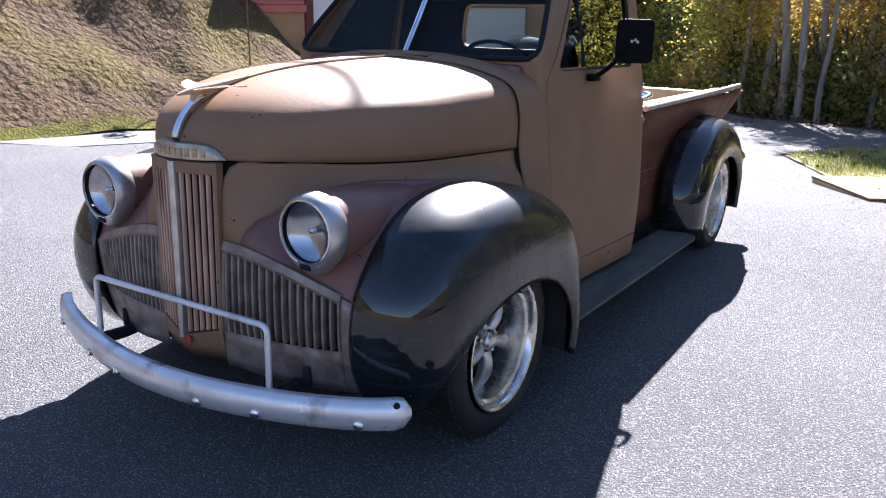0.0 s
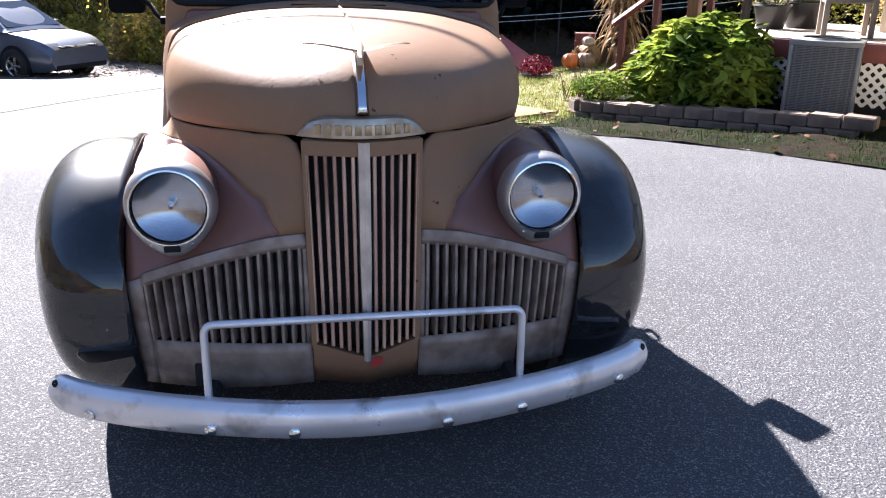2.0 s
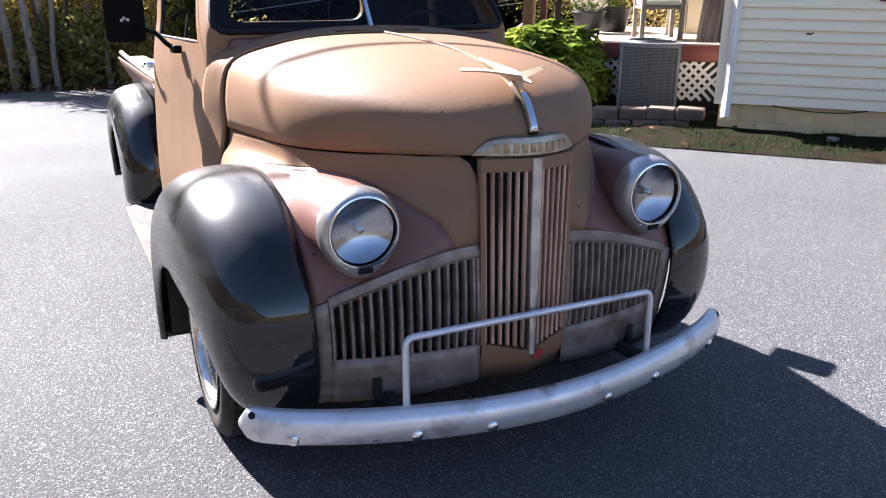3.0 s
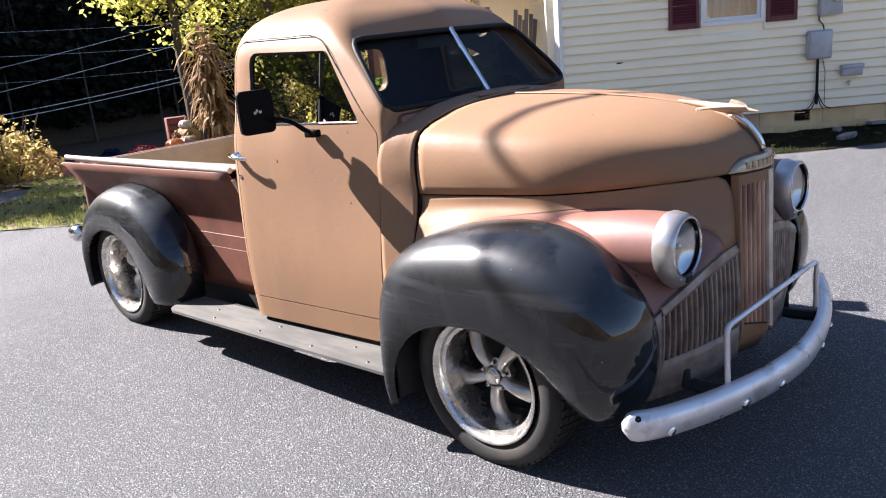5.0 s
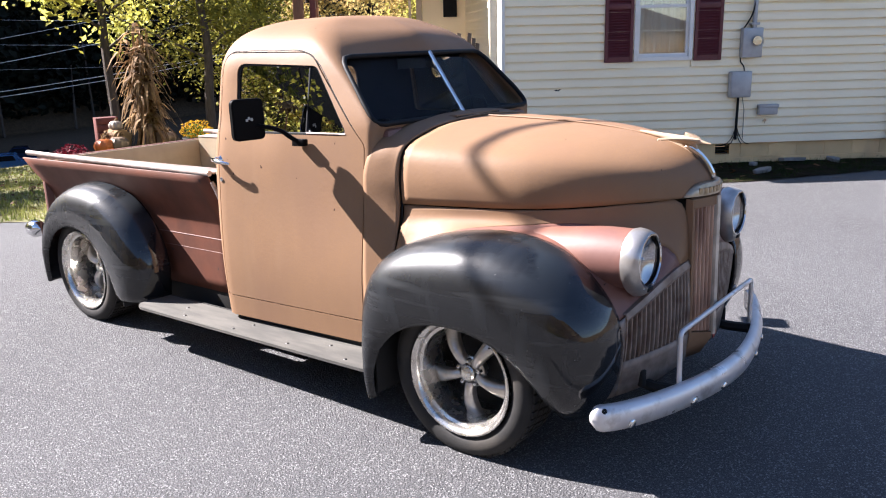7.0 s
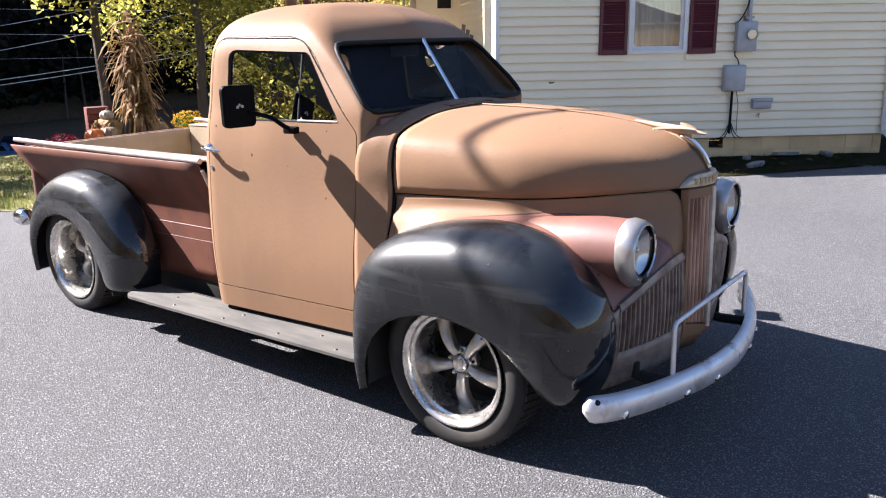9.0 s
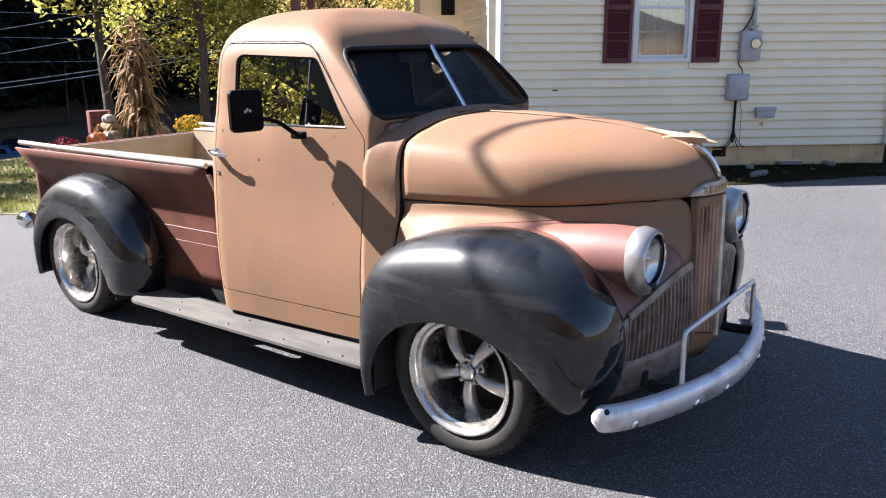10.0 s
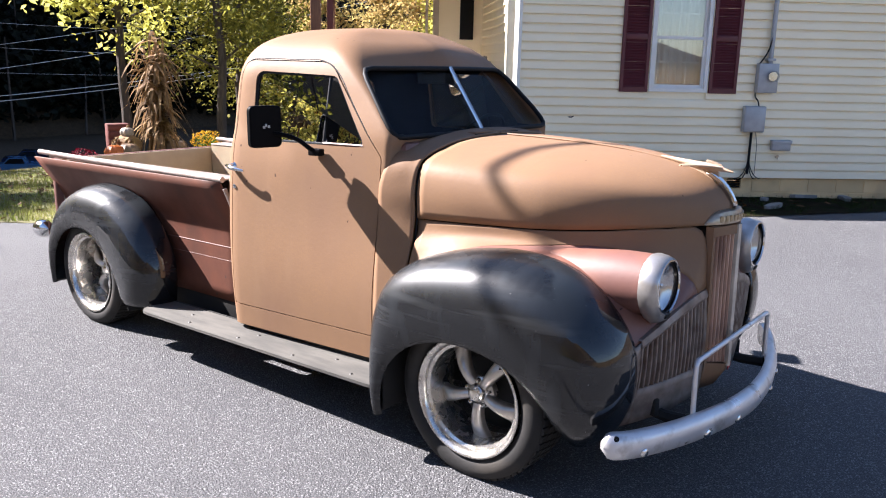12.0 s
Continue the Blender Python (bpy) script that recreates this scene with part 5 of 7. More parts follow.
def lawn_spot(r):
    x, y = r.uniform(0.2, 7), r.uniform(5.4, 15)
    px, py = x - 1.78, y - 6.28
    if not inside(LAWN, x, y) or (abs(0.829 * px + 0.559 * py) < 0.82 and abs(-0.559 * px + 0.829 * py) < 0.6):
        return None
    return (x, y, terrain(x, y) + 0.02), r.uniform(0.04, 0.09), r.uniform(-0.5, 0.5), r.uniform(0, 6.3)


tagged(scatter("grass_blades", 42000, lawn_spot, BLADE, BLADES, 2), "short green and yellowing grass blades", "grass", kind="stuff")


def bank_spot(r):
    x, y = r.uniform(-15, -5.8), r.uniform(-4, 10.5)
    if not inside(BANK, x, y):
        return None
    return (x, y, bank_z(x, y) + 0.05), r.uniform(0.025, 0.075), r.uniform(0.9, 1.9), r.uniform(0, 6.3)


FINE = [(-0.05, 0, 0), (0.05, 0, 0), (0.015, 0.12, 1.0)]
tagged(scatter("cut_straw", 110000, bank_spot, FINE, STRAWBLADE, 3), "tangled dry cut stems on the bank", "straw", kind="stuff")


def bank_green(r):
    x, y = r.uniform(-14, -5.8), r.uniform(-3, 9)
    d = -6.3 - x
    if not inside(BANK, x, y) or (d > 0.25 + 0.2 * noise.noise((x, y * 2, 9)) and bank_z(x, y) < 1.0 + 0.9 * noise.noise((x * 0.7, y * 0.7, 2)) + 0.5 * r.random()):
        return None
    return (x, y, bank_z(x, y) + 0.04), r.uniform(0.04, 0.08), r.uniform(-1.2, 1.2), r.uniform(0, 6.3)


tagged(scatter("bank_grass", 60000, bank_green, BLADE, MOSS, 4), "yellow-green mossy grass on the bank", "grass", kind="stuff")


def litter_spot(r):
    k = r.random()
    if k < 0.55:
        x, y = r.uniform(-9, 3.5), r.uniform(14, 24)
        if inside(DRIVE, x, y) and r.random() > 0.16:
            return None
    elif k < 0.8:
        x, y = r.uniform(0.3, 6), r.uniform(5.5, 13)
        if not inside(LAWN, x, y) or r.random() > 0.2:
            return None
    else:
        x, y = r.uniform(1.4, 9), r.uniform(-2, 6)
        if not inside(STRIP, x, y) or r.random() > 0.12:
            return None
    return (x, y, terrain(x, y) + 0.055), r.uniform(0.05, 0.11), r.uniform(-0.5, 0.5), r.uniform(0, 6.3)


tagged(scatter("fallen_leaves", 12000, litter_spot, LEAF, DRYLEAF, 5), "scattered brown fallen leaves", "leaves", kind="stuff")


def weed_spot(r):
    x, y = r.uniform(1.4, 10.5), r.uniform(-2.4, 6)
    if not inside(STRIP, x, y) or noise.noise((x * 1.3, y * 1.3, 5)) < -0.12:
        return None
    return (x, y, terrain(x, y) + 0.02), r.uniform(0.025, 0.06), r.uniform(-1.0, 1.0), r.uniform(0, 6.3)


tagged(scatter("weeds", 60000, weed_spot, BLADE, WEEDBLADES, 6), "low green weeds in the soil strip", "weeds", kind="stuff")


# ---- the house: s along its front, back into it, up ----
HOUSE = pose(6.005, 2.831, 0.051, 0, 0, math.degrees(math.atan2(-0.741, 0.672))) @ Matrix.Scale(0.9245, 4)
SIDING = mat("cream_vinyl_siding", (0.93, 0.83, 0.61), (0.91, 0.80, 0.58), scale=1.3, rough=0.45, third=(0.87, 0.76, 0.54), tscale=0.8, tlow=0.5, thigh=0.75, bump=0.0006, bscale=60)
WHITE = mat("white_vinyl_trim", (0.78, 0.77, 0.74), (0.70, 0.69, 0.66), scale=3, rough=0.45)
BLOCK = mat("grey_foundation_block", (0.78, 0.57, 0.30), (0.69, 0.50, 0.27), scale=3, rough=0.9, third=(0.54, 0.39, 0.22), tscale=1.5, bump=0.003, bscale=50, island=0.1)
SHUTTER = mat("maroon_shutter_vinyl", (0.11, 0.017, 0.022), (0.09, 0.014, 0.018), scale=5, rough=0.5)
GREYBOX = mat("grey_enamel_box", (0.40, 0.41, 0.43), (0.33, 0.34, 0.36), scale=8, rough=0.45, metal=0.2)
CURTAIN = mat("white_curtain", (0.76, 0.755, 0.74), (0.64, 0.635, 0.62), scale=2, rough=0.9, stretch=(14, 1, 0.3))
ROOFM = mat("brown_shingles", (0.10, 0.075, 0.06), (0.07, 0.055, 0.045), scale=4, rough=0.9, bump=0.004, bscale=30)
WOOD = mat("stained_wood_post", (0.20, 0.085, 0.04), (0.14, 0.06, 0.03), scale=6, rough=0.6, stretch=(8, 8, 1))
REDWOOD = mat("dark_red_painted_wood", (0.13, 0.028, 0.022), (0.09, 0.022, 0.018), scale=6, rough=0.65)
DECKM = mat("pale_deck_boards", (0.52, 0.45, 0.38), (0.44, 0.38, 0.31), scale=5, rough=0.8)
INSIDE = mat("dim_room_wall", (0.3, 0.28, 0.25), rough=0.9)

house = thing("house", "single-storey house with cream lap siding and maroon shutters", "house")
CORNER, ENDS, LOW, TOP, LAP = -1.475, 4.10, 0.245, 2.83, 0.1155
OPEN = (0.395, 1.175, 1.375, 2.75)


def holed(x0, x1, z0, z1, y0, y1, o):
    return join(box(x0, o[0], y0, y1, z0, z1), box(o[1], x1, y0, y1, z0, z1), box(o[0], o[1], y0, y1, z0, o[2]), box(o[0], o[1], y0, y1, o[3], z1))


wall = part("wall", holed(CORNER, ENDS, LOW, TOP, 0.02, 0.15, OPEN), SIDING, house, "cream lap-sided front wall", smooth=False)
part("side_wall", box(CORNER - 0.01, CORNER + 0.12, 0.14, 7, LOW, TOP), SIDING, house, smooth=False)
part("end_wall", box(ENDS - 0.12, ENDS + 0.0, 0.14, 7, LOW, TOP), SIDING, house, smooth=False)
part("rear_wall", box(CORNER, ENDS, 6.9, 7.0, LOW, TOP), SIDING, house, smooth=False)
part("room_back", box(-0.4, 2.2, 2.2, 2.25, 0.5, 2.95), INSIDE, house, smooth=False)


def lap_mesh(length):
    """A dutch-lap board 1 lap high: shaped face, thick lower edge."""
    prof = [(0.028, 0.0), (-0.012, 0.0), (-0.017, 0.003), (-0.016, 0.008), (-0.006, 0.075), (0.004, 0.094), (0.019, LAP - 0.001), (0.028, LAP - 0.002)]
    return grid_bm(np.array([[(x, y, z) for y, z in prof] for x in (0, length)]), flip=True, closed=True, caps=True)


k = 0
z = LOW
while z < TOP - 0.02:
    runs = [(CORNER, ENDS)]
    if z + LAP > OPEN[2] - 0.01 and z < OPEN[3]:
        runs = [(CORNER, OPEN[0]), (OPEN[1], ENDS)]
    for a, b in runs:
        ob = part("siding_board", lap_mesh(b - a), SIDING, wall, smooth=False)
        ob.matrix_basis = pose(a, 0, z)
    ob = part("siding_board", lap_mesh(3.0), SIDING, wall, smooth=False)
    ob.matrix_basis = pose(CORNER - 0.01, 3.0 + 0.06, z, 0, 0, -90)
    z += LAP

found = part("foundation", holed(CORNER + 0.02, ENDS - 0.02, -0.3, LOW, 0.045, 0.2, (1.60, 1.80, 0.09, 0.225)), BLOCK, house, "grey-brown block foundation", smooth=False)
for row in range(2):
    for i in range(15):
        a = CORNER + 0.03 + i * 0.4 - 0.2 * (row % 2)
        b = min(a + 0.39, ENDS - 0.03)
        a = max(a, CORNER + 0.03)
        z0 = -0.14 + 0.19 * row
        if b - a > 0.05 and not (row == 1 and b > 1.58 and a < 1.82):
            part("block", box(a, b, 0.037, 0.05, z0, min(z0 + 0.18, LOW - 0.006), 0.003, 1), BLOCK, found, smooth=False)
part("foundation_vent", join(*[moved(box(1.60, 1.80, -0.002, 0.006, -0.012, 0.012), pose(0, 0.075, zz, 35)) for zz in (0.11, 0.145, 0.18, 0.21)]), DARK, house, "dark louvred foundation vent", smooth=False)
part("corner_trim", join(box(CORNER - 0.035, CORNER + 0.085, -0.014, 0.004, LOW - 0.01, TOP), box(CORNER - 0.038, CORNER - 0.012, -0.012, 0.10, LOW - 0.01, TOP)), SIDING, house, "cream corner board")
part("corner_trim", box(ENDS - 0.09, ENDS + 0.02, -0.014, 0.1, LOW - 0.01, TOP), SIDING, house)


def downspout(s, kick):
    P = [(s, -0.055, 2.84), (s, -0.055, 0.40), (s, -0.07, 0.28), (s, -0.12 - kick, 0.10)]
    b = tube([P[0], P[1], P[2], P[3]], 0.048, 4)
    return b


part("downspout", downspout(CORNER + 0.10, 0.0), WHITE, house, "white metal downspout", smooth=False)
part("downspout", downspout(ENDS - 0.06, 0.35), WHITE, house, smooth=False)

# window with two sashes, between shutters
win = part("window", holed(OPEN[0] - 0.005, OPEN[1] + 0.005, OPEN[2] - 0.005, OPEN[3] + 0.005, -0.022, 0.12, (OPEN[0] + 0.045, OPEN[1] - 0.045, OPEN[2] + 0.05, OPEN[3] - 0.05)), WHITE, house, "white double-hung window with a curtain", bevel=0.004)
X0, X1, MID = OPEN[0] + 0.045, OPEN[1] - 0.045, 2.065
for nm, z0, z1, y in (("lower_sash", OPEN[2] + 0.05, MID + 0.02, 0.02), ("upper_sash", MID - 0.02, OPEN[3] - 0.05, 0.05)):
    sash = part(nm, holed(X0, X1, z0, z1, y, y + 0.03, (X0 + 0.035, X1 - 0.035, z0 + 0.04, z1 - 0.04)), WHITE, win, bevel=0.003)
    g = part("pane", box(X0 + 0.03, X1 - 0.03, y + 0.012, y + 0.016, z0 + 0.035, z1 - 0.035), HOUSEGLASS, sash, smooth=False)
    g.visible_shadow = False
    wx = (X1 - X0 - 0.07) / 3
    for i in (1, 2):
        part("muntin", box(X0 + 0.035 + wx * i - 0.008, X0 + 0.035 + wx * i + 0.008, y + 0.018, y + 0.024, z0 + 0.04, z1 - 0.04), WHITE, sash, smooth=False)
    part("muntin", box(X0 + 0.035, X1 - 0.035, y + 0.0185, y + 0.0235, (z0 + z1) / 2 - 0.008, (z0 + z1) / 2 + 0.008), WHITE, sash, smooth=False)
part("curtain", grid_bm(np.array([[(x, 0.16 + 0.02 * math.sin(x * 46) + 0.008 * math.sin(x * 101), zz) for x in np.linspace(X0 - 0.02, X1 + 0.02, 70)] for zz in (1.36, 2.0, 2.8)])), CURTAIN, win, "pale gathered curtain", thick=0.003)


def shutter(s0, s1):
    sh = part("shutter", holed(s0, s1, 1.362, 2.765, -0.040, -0.008, (s0 + 0.045, s1 - 0.045, 1.43, 2.70)), SHUTTER, house, "maroon louvred shutter", bevel=0.004)
    part("backing", box(s0 + 0.04, s1 - 0.04, -0.014, -0.008, 1.42, 2.71), SHUTTER, sh, smooth=False)
    part("mid_rail", box(s0 + 0.045, s1 - 0.045, -0.038, -0.012, 2.03, 2.10, 0.003), SHUTTER, sh)
    for z0, z1 in ((1.435, 2.03), (2.10, 2.695)):
        n = 17
        for i in range(n):
            ob = part("louvre", moved(box(s0 + 0.045, s1 - 0.045, -0.003, 0.003, -0.019, 0.019), pose(0, -0.024, z0 + (i + 0.5) * (z1 - z0) / n, -38)), SHUTTER, sh, smooth=False)


shutter(-0.005, 0.37)
shutter(1.195, 1.57)

# meter and boxes
meter = part("meter_box", box(1.82, 2.09, -0.12, -0.008, 1.385, 1.765, 0.012), GREYBOX, house, "grey electric meter box with a glass dial")
part("dial", moved(lathe([(0.001, -0.10), (0.05, -0.095), (0.07, -0.07), (0.078, 0.0), (0.085, 0.005)], 28), pose(2.0, -0.12, 1.60)), LENS, meter, "domed glass meter dial")
part("dial_face", moved(lathe([(0.001, -0.03), (0.06, -0.03), (0.062, 0.0)], 24), pose(2.0, -0.12, 1.60)), CHROME, meter)
part("conduit", tube([(1.985, -0.06, 1.76), (1.985, -0.06, 3.4)], 0.03, 12), GREYBOX, meter, "grey service conduit")
part("clamp", box(1.93, 2.04, -0.10, -0.008, 1.80, 1.83, 0.004), GREYBOX, meter)
part("cable", tube([(1.86, -0.03, 1.765), (1.90, -0.07, 1.85), (1.945, -0.075, 1.95), (1.95, -0.07, 3.3)], 0.009, 6, 24), TRIM, meter)
part("cable", tube([(1.84, -0.03, 1.39), (1.84, -0.035, 1.33), (1.88, -0.04, 1.28), (1.90, -0.04, 1.21)], 0.008, 6, 14), TRIM, meter)
panel = part("disconnect_panel", box(1.69, 1.985, -0.11, -0.008, 0.865, 1.21, 0.02), GREYBOX, house, "grey rounded disconnect panel")
part("panel_cover", box(1.705, 1.97, -0.118, -0.105, 0.88, 1.195, 0.006), GREYBOX, panel)
part("conduit", tube([(1.835, -0.045, 0.87), (1.835, -0.045, 0.42), (1.835, -0.045, 0.30)], 0.017, 10), TRIM, panel)
for dx in (-0.13, -0.07, 0.08, 0.15):
    part("cable", tube([(1.835, -0.045, 0.50), (1.835 + dx * 0.25, -0.05, 0.38), (1.835 + dx * 0.6, -0.05, 0.29), (1.835 + dx, -0.05, 0.245), (1.835 + dx * 1.3, -0.02, 0.235)], 0.006, 6, 16), TRIM, panel)
part("cable", tube([(1.90, -0.03, 0.86), (1.935, -0.03, 0.7), (1.94, -0.03, 0.3)], 0.004, 5), TRIM, panel)
small = part("phone_box", box(2.125, 2.385, -0.09, -0.008, 0.625, 0.755, 0.015), GREYBOX, house, "small grey utility box")
part("lid", box(2.115, 2.395, -0.10, -0.02, 0.715, 0.765, 0.012), GREYBOX, small)
part("hose_bib", join(tube([(2.22, -0.01, 0.535), (2.22, -0.06, 0.535), (2.22, -0.075, 0.51)], 0.008, 6), moved(lathe([(0.001, 0), (0.02, 0), (0.022, 0.006)], 10), pose(2.22, -0.07, 0.55))), BRASS, small)
part("siding_hole", moved(prism([(-0.05, 0.0), (-0.01, 0.012), (0.0, 0.002), (0.03, 0.014), (0.05, 0.01), (0.02, -0.006), (0.0, -0.018), (-0.02, -0.008)], -0.0065, -0.004, "y"), pose(-0.62, 0, 1.02)), DARK, house, smooth=False)
part("loose_cable", tube([(-0.9, -0.02, 0.25), (-0.6, -0.03, 0.215), (-0.2, -0.03, 0.21), (0.05, -0.02, 0.245)], 0.006, 5, 16), TRIM, house)

# roof
roof = part("roof", join(*[prism([(-0.06, 2.86), (3.5, 4.62), (3.5, 4.72), (-0.06, 2.96)], CORNER - 0.3, ENDS + 0.3), prism([(7.2, 2.80), (7.2, 2.90), (3.5, 4.72), (3.5, 4.62)], CORNER - 0.3, ENDS + 0.3)]), ROOFM, house, "brown shingled gable roof", smooth=False)
part("soffit", box(CORNER - 0.3, ENDS + 0.3, -0.05, 0.05, 2.835, 2.855), WHITE, roof, smooth=False)
part("fascia", box(CORNER - 0.3, ENDS + 0.3, -0.08, -0.062, 2.83, 2.96), WHITE, roof, smooth=False)

# porch behind the corner
porch = part("porch", box(-4.0, CORNER - 0.04, 1.0, 4.5, 0.72, 0.80), DECKM, house, "open porch with pale boards and dark red framing", smooth=False)
for i in range(26):
    part("deck_board", box(-4.0, CORNER - 0.04, 1.0 + i * 0.135, 1.0 + i * 0.135 + 0.13, 0.80, 0.812, 0.002, 1), DECKM, porch, smooth=False)
part("rim_board", box(-4.0, CORNER - 0.04, 0.955, 0.998, 0.60, 0.795, 0.004), REDWOOD, porch, "dark red rim board")
lat = part("lattice", box(-4.0, CORNER - 0.04, 1.03, 1.05, 0.0, 0.6), DARK, porch, "white diagonal lattice skirt", smooth=False)
for i in range(14):
    for sg in (1, -1):
        part("lattice_slat", moved(box(-0.33, 0.33, -0.003, 0.003, -0.019, 0.019), pose(CORNER - 0.15 - i * 0.115, 1.012 - 0.004 * sg, 0.36, 0, sg * 45)), WHITE, lat, smooth=False)
part("door_frame", join(box(-2.30, -2.21, 2.94, 3.08, 0.8, 3.0, 0.004), box(-2.44, -2.40, 2.6, 2.64, 0.8, 3.0, 0.004)), DECKM, porch, "pale door frame boards")
part("picture_frame", join(box(-1.86, -1.64, 2.96, 3.0, 2.05, 2.85, 0.006)), TRIM, porch)
part("frame_wall", box(-2.2, CORNER - 0.02, 3.0, 3.06, 0.8, 3.0), SIDING, porch, smooth=False)
for s, y in ((-4.03, 1.1), (-4.03, 4.3)):
    part("post", box(s - 0.07, s + 0.07, y - 0.07, y + 0.07, 0.80, 3.0, 0.008), WOOD, porch, "stained wooden porch post")
part("post", box(-3.87, -3.79, 1.05, 1.13, 0.80, 3.0, 0.006), REDWOOD, porch, "dark red slim post")
stair = part("stair_rail", join(tube([(-4.0, 1.1, 1.65), (-5.1, 1.1, 0.85)], 0.045, 4), tube([(-4.0, 1.1, 1.05), (-5.1, 1.1, 0.25)], 0.035, 4), *[box(-4.1 - i * 0.45, -4.03 - i * 0.45, 1.06, 1.14, -0.2, 1.57 - i * 0.33) for i in range(3)]), REDWOOD, porch, "dark red sloping stair rail")
for i in range(4):
    part("stair_tread", box(-4.3 - i * 0.3, -4.0 - i * 0.3, 1.1, 2.2, 0.62 - i * 0.19, 0.66 - i * 0.19, 0.004), REDWOOD, porch)
porch_roof = part("porch_roof", box(-4.2, CORNER, 0.8, 4.8, 3.0, 3.1), ROOFM, porch, smooth=False)
house.matrix_world = HOUSE


def on_house(s, y, z, turn=0.0):
    return HOUSE @ pose(s, y, z, 0, 0, turn)


# porch things
CHAIRW = mat("grey_weathered_wood", (0.26, 0.22, 0.18), (0.18, 0.15, 0.12), scale=7, rough=0.8, stretch=(1, 1, 0.2))
chair = thing("porch_chair", "grey weathered wooden porch chair with a pale cushion", "chair")
for x, y in ((-0.26, -0.25), (0.26, -0.25), (-0.26, 0.25), (0.26, 0.25)):
    part("leg", box(x - 0.03, x + 0.03, y - 0.03, y + 0.03, 0, 0.62 if y < 0 else 1.0, 0.006), CHAIRW, chair)
part("seat", box(-0.27, 0.27, -0.27, 0.27, 0.38, 0.42, 0.008), CHAIRW, chair)
part("cushion", box(-0.25, 0.25, -0.26, 0.22, 0.42, 0.50, 0.03, 3), mat("cushion_cloth", (0.5, 0.52, 0.42), (0.42, 0.45, 0.36), scale=8, rough=0.9), chair, "pale green seat cushion")
for x in (-0.28, 0.28):
    part("armrest", box(x - 0.05, x + 0.05, -0.33, 0.26, 0.62, 0.65, 0.008), CHAIRW, chair)
for i in range(5):
    part("back_slat", box(-0.22 + i * 0.1, -0.15 + i * 0.1, 0.24, 0.265, 0.42, 1.05, 0.006), CHAIRW, chair)
chair.matrix_world = on_house(-2.45, 1.78, 0.812, -70)
planks = thing("leaning_planks", "grey weathered boards leaning against the porch wall", "planks")
for i in range(6):
    part("plank", moved(box(-0.045, 0.045, -0.012, 0.012, 0, 0.98 - 0.07 * (i % 3), 0.003), pose(0.085 * i - 0.2, 0.02 * (i % 2), 0, -3, 8 + 1.2 * (i % 3))), CHAIRW, planks)
planks.matrix_world = on_house(-1.74, 1.22, 0.815) @ Matrix.Diagonal((0.6, 1, 1.0, 1.0))


def potted(name, label, m, pot_mat, bloom, leafm, r, seed):
    p = thing(name, label, "potted plant")
    part("pot", lathe([(0.001, 0.0), (r * 0.62, 0.0), (r * 0.66, 0.02), (r * 0.9, r * 1.1), (r * 0.98, r * 1.12), (r * 0.95, r * 1.2), (r * 0.85, r * 1.15), (0.001, r * 1.1)], 24, "z"), pot_mat, p, "round plant pot")
    clump(p, "foliage", (0, 0, r * 1.55), (r * 1.1, r * 1.1, r * 0.65), 260, 0.05, leafm, seed)
    clump(p, "blossom", (0, 0, r * 1.7), (r * 1.2, r * 1.2, r * 0.75), 520, 0.04, bloom, seed + 1, shell=0.85)
    p.matrix_world = m
    return p


def clump(parent, name, c, rad, n, size, material, seed, shell=0.3, label="", flat=0.0):
    """Leaves spread through an egg-shaped space."""
    r = random.Random(seed)
    vs, fs = [], []
    for _ in range(n):
        d = Vector((r.gauss(0, 1), r.gauss(0, 1), r.gauss(0, 1))).normalized()
        q = (shell + (1 - shell) * r.random() ** 0.5) * (0.85 + 0.3 * noise.noise(d * 1.7 + Vector((seed, 0, 0))))
        p = Vector((c[0] + d.x * rad[0] * q, c[1] + d.y * rad[1] * q, c[2] + d.z * rad[2] * q))
        out = (d + Vector((r.gauss(0, 0.7), r.gauss(0, 0.7), r.gauss(0.2, 0.7)))).normalized()
        m = Matrix.Translation(p) @ out.to_track_quat("Z", "Y").to_matrix().to_4x4() @ Matrix.Rotation(r.uniform(0, 6.3), 4, "Z")
        s = size * r.uniform(0.6, 1.4)
        b = len(vs)
        vs += [m @ (Vector(v) * s) for v in LEAF]
        fs.append(tuple(range(b, b + 6)))
    me = bpy.data.meshes.new(name)
    me.from_pydata(vs, [], fs)
    me.materials.append(material)
    ob = new(name, me)
    ob.parent = parent
    return tagged(ob, label)


GREENLEAF = leafy("green_leaves", (0.07, 0.13, 0.02), (0.13, 0.17, 0.03), 3.0)
WHITEBLOOM = leafy("white_blossom", (0.6, 0.55, 0.48), (0.5, 0.42, 0.36), 6.0, 0.2)
YELLOWBLOOM = leafy("yellow_blossom", (0.62, 0.36, 0.02), (0.5, 0.26, 0.01), 6.0, 0.25)
REDBLOOM = leafy("dark_red_blossom", (0.17, 0.012, 0.025), (0.1, 0.008, 0.018), 6.0, 0.2)
BLACKPOT = mat("black_plastic_pot", (0.015, 0.015, 0.016), rough=0.4)
potted("white_mums", "round white chrysanthemums in a black pot on the porch", on_house(-3.54, 2.53, 0.812), BLACKPOT, WHITEBLOOM, GREENLEAF, 0.26, 21)
potted("rust_mums", "rust-red autumn plant in a pot on the porch", on_house(-3.28, 3.02, 0.812), BLACKPOT, DRYLEAF, GREENLEAF, 0.3, 31)


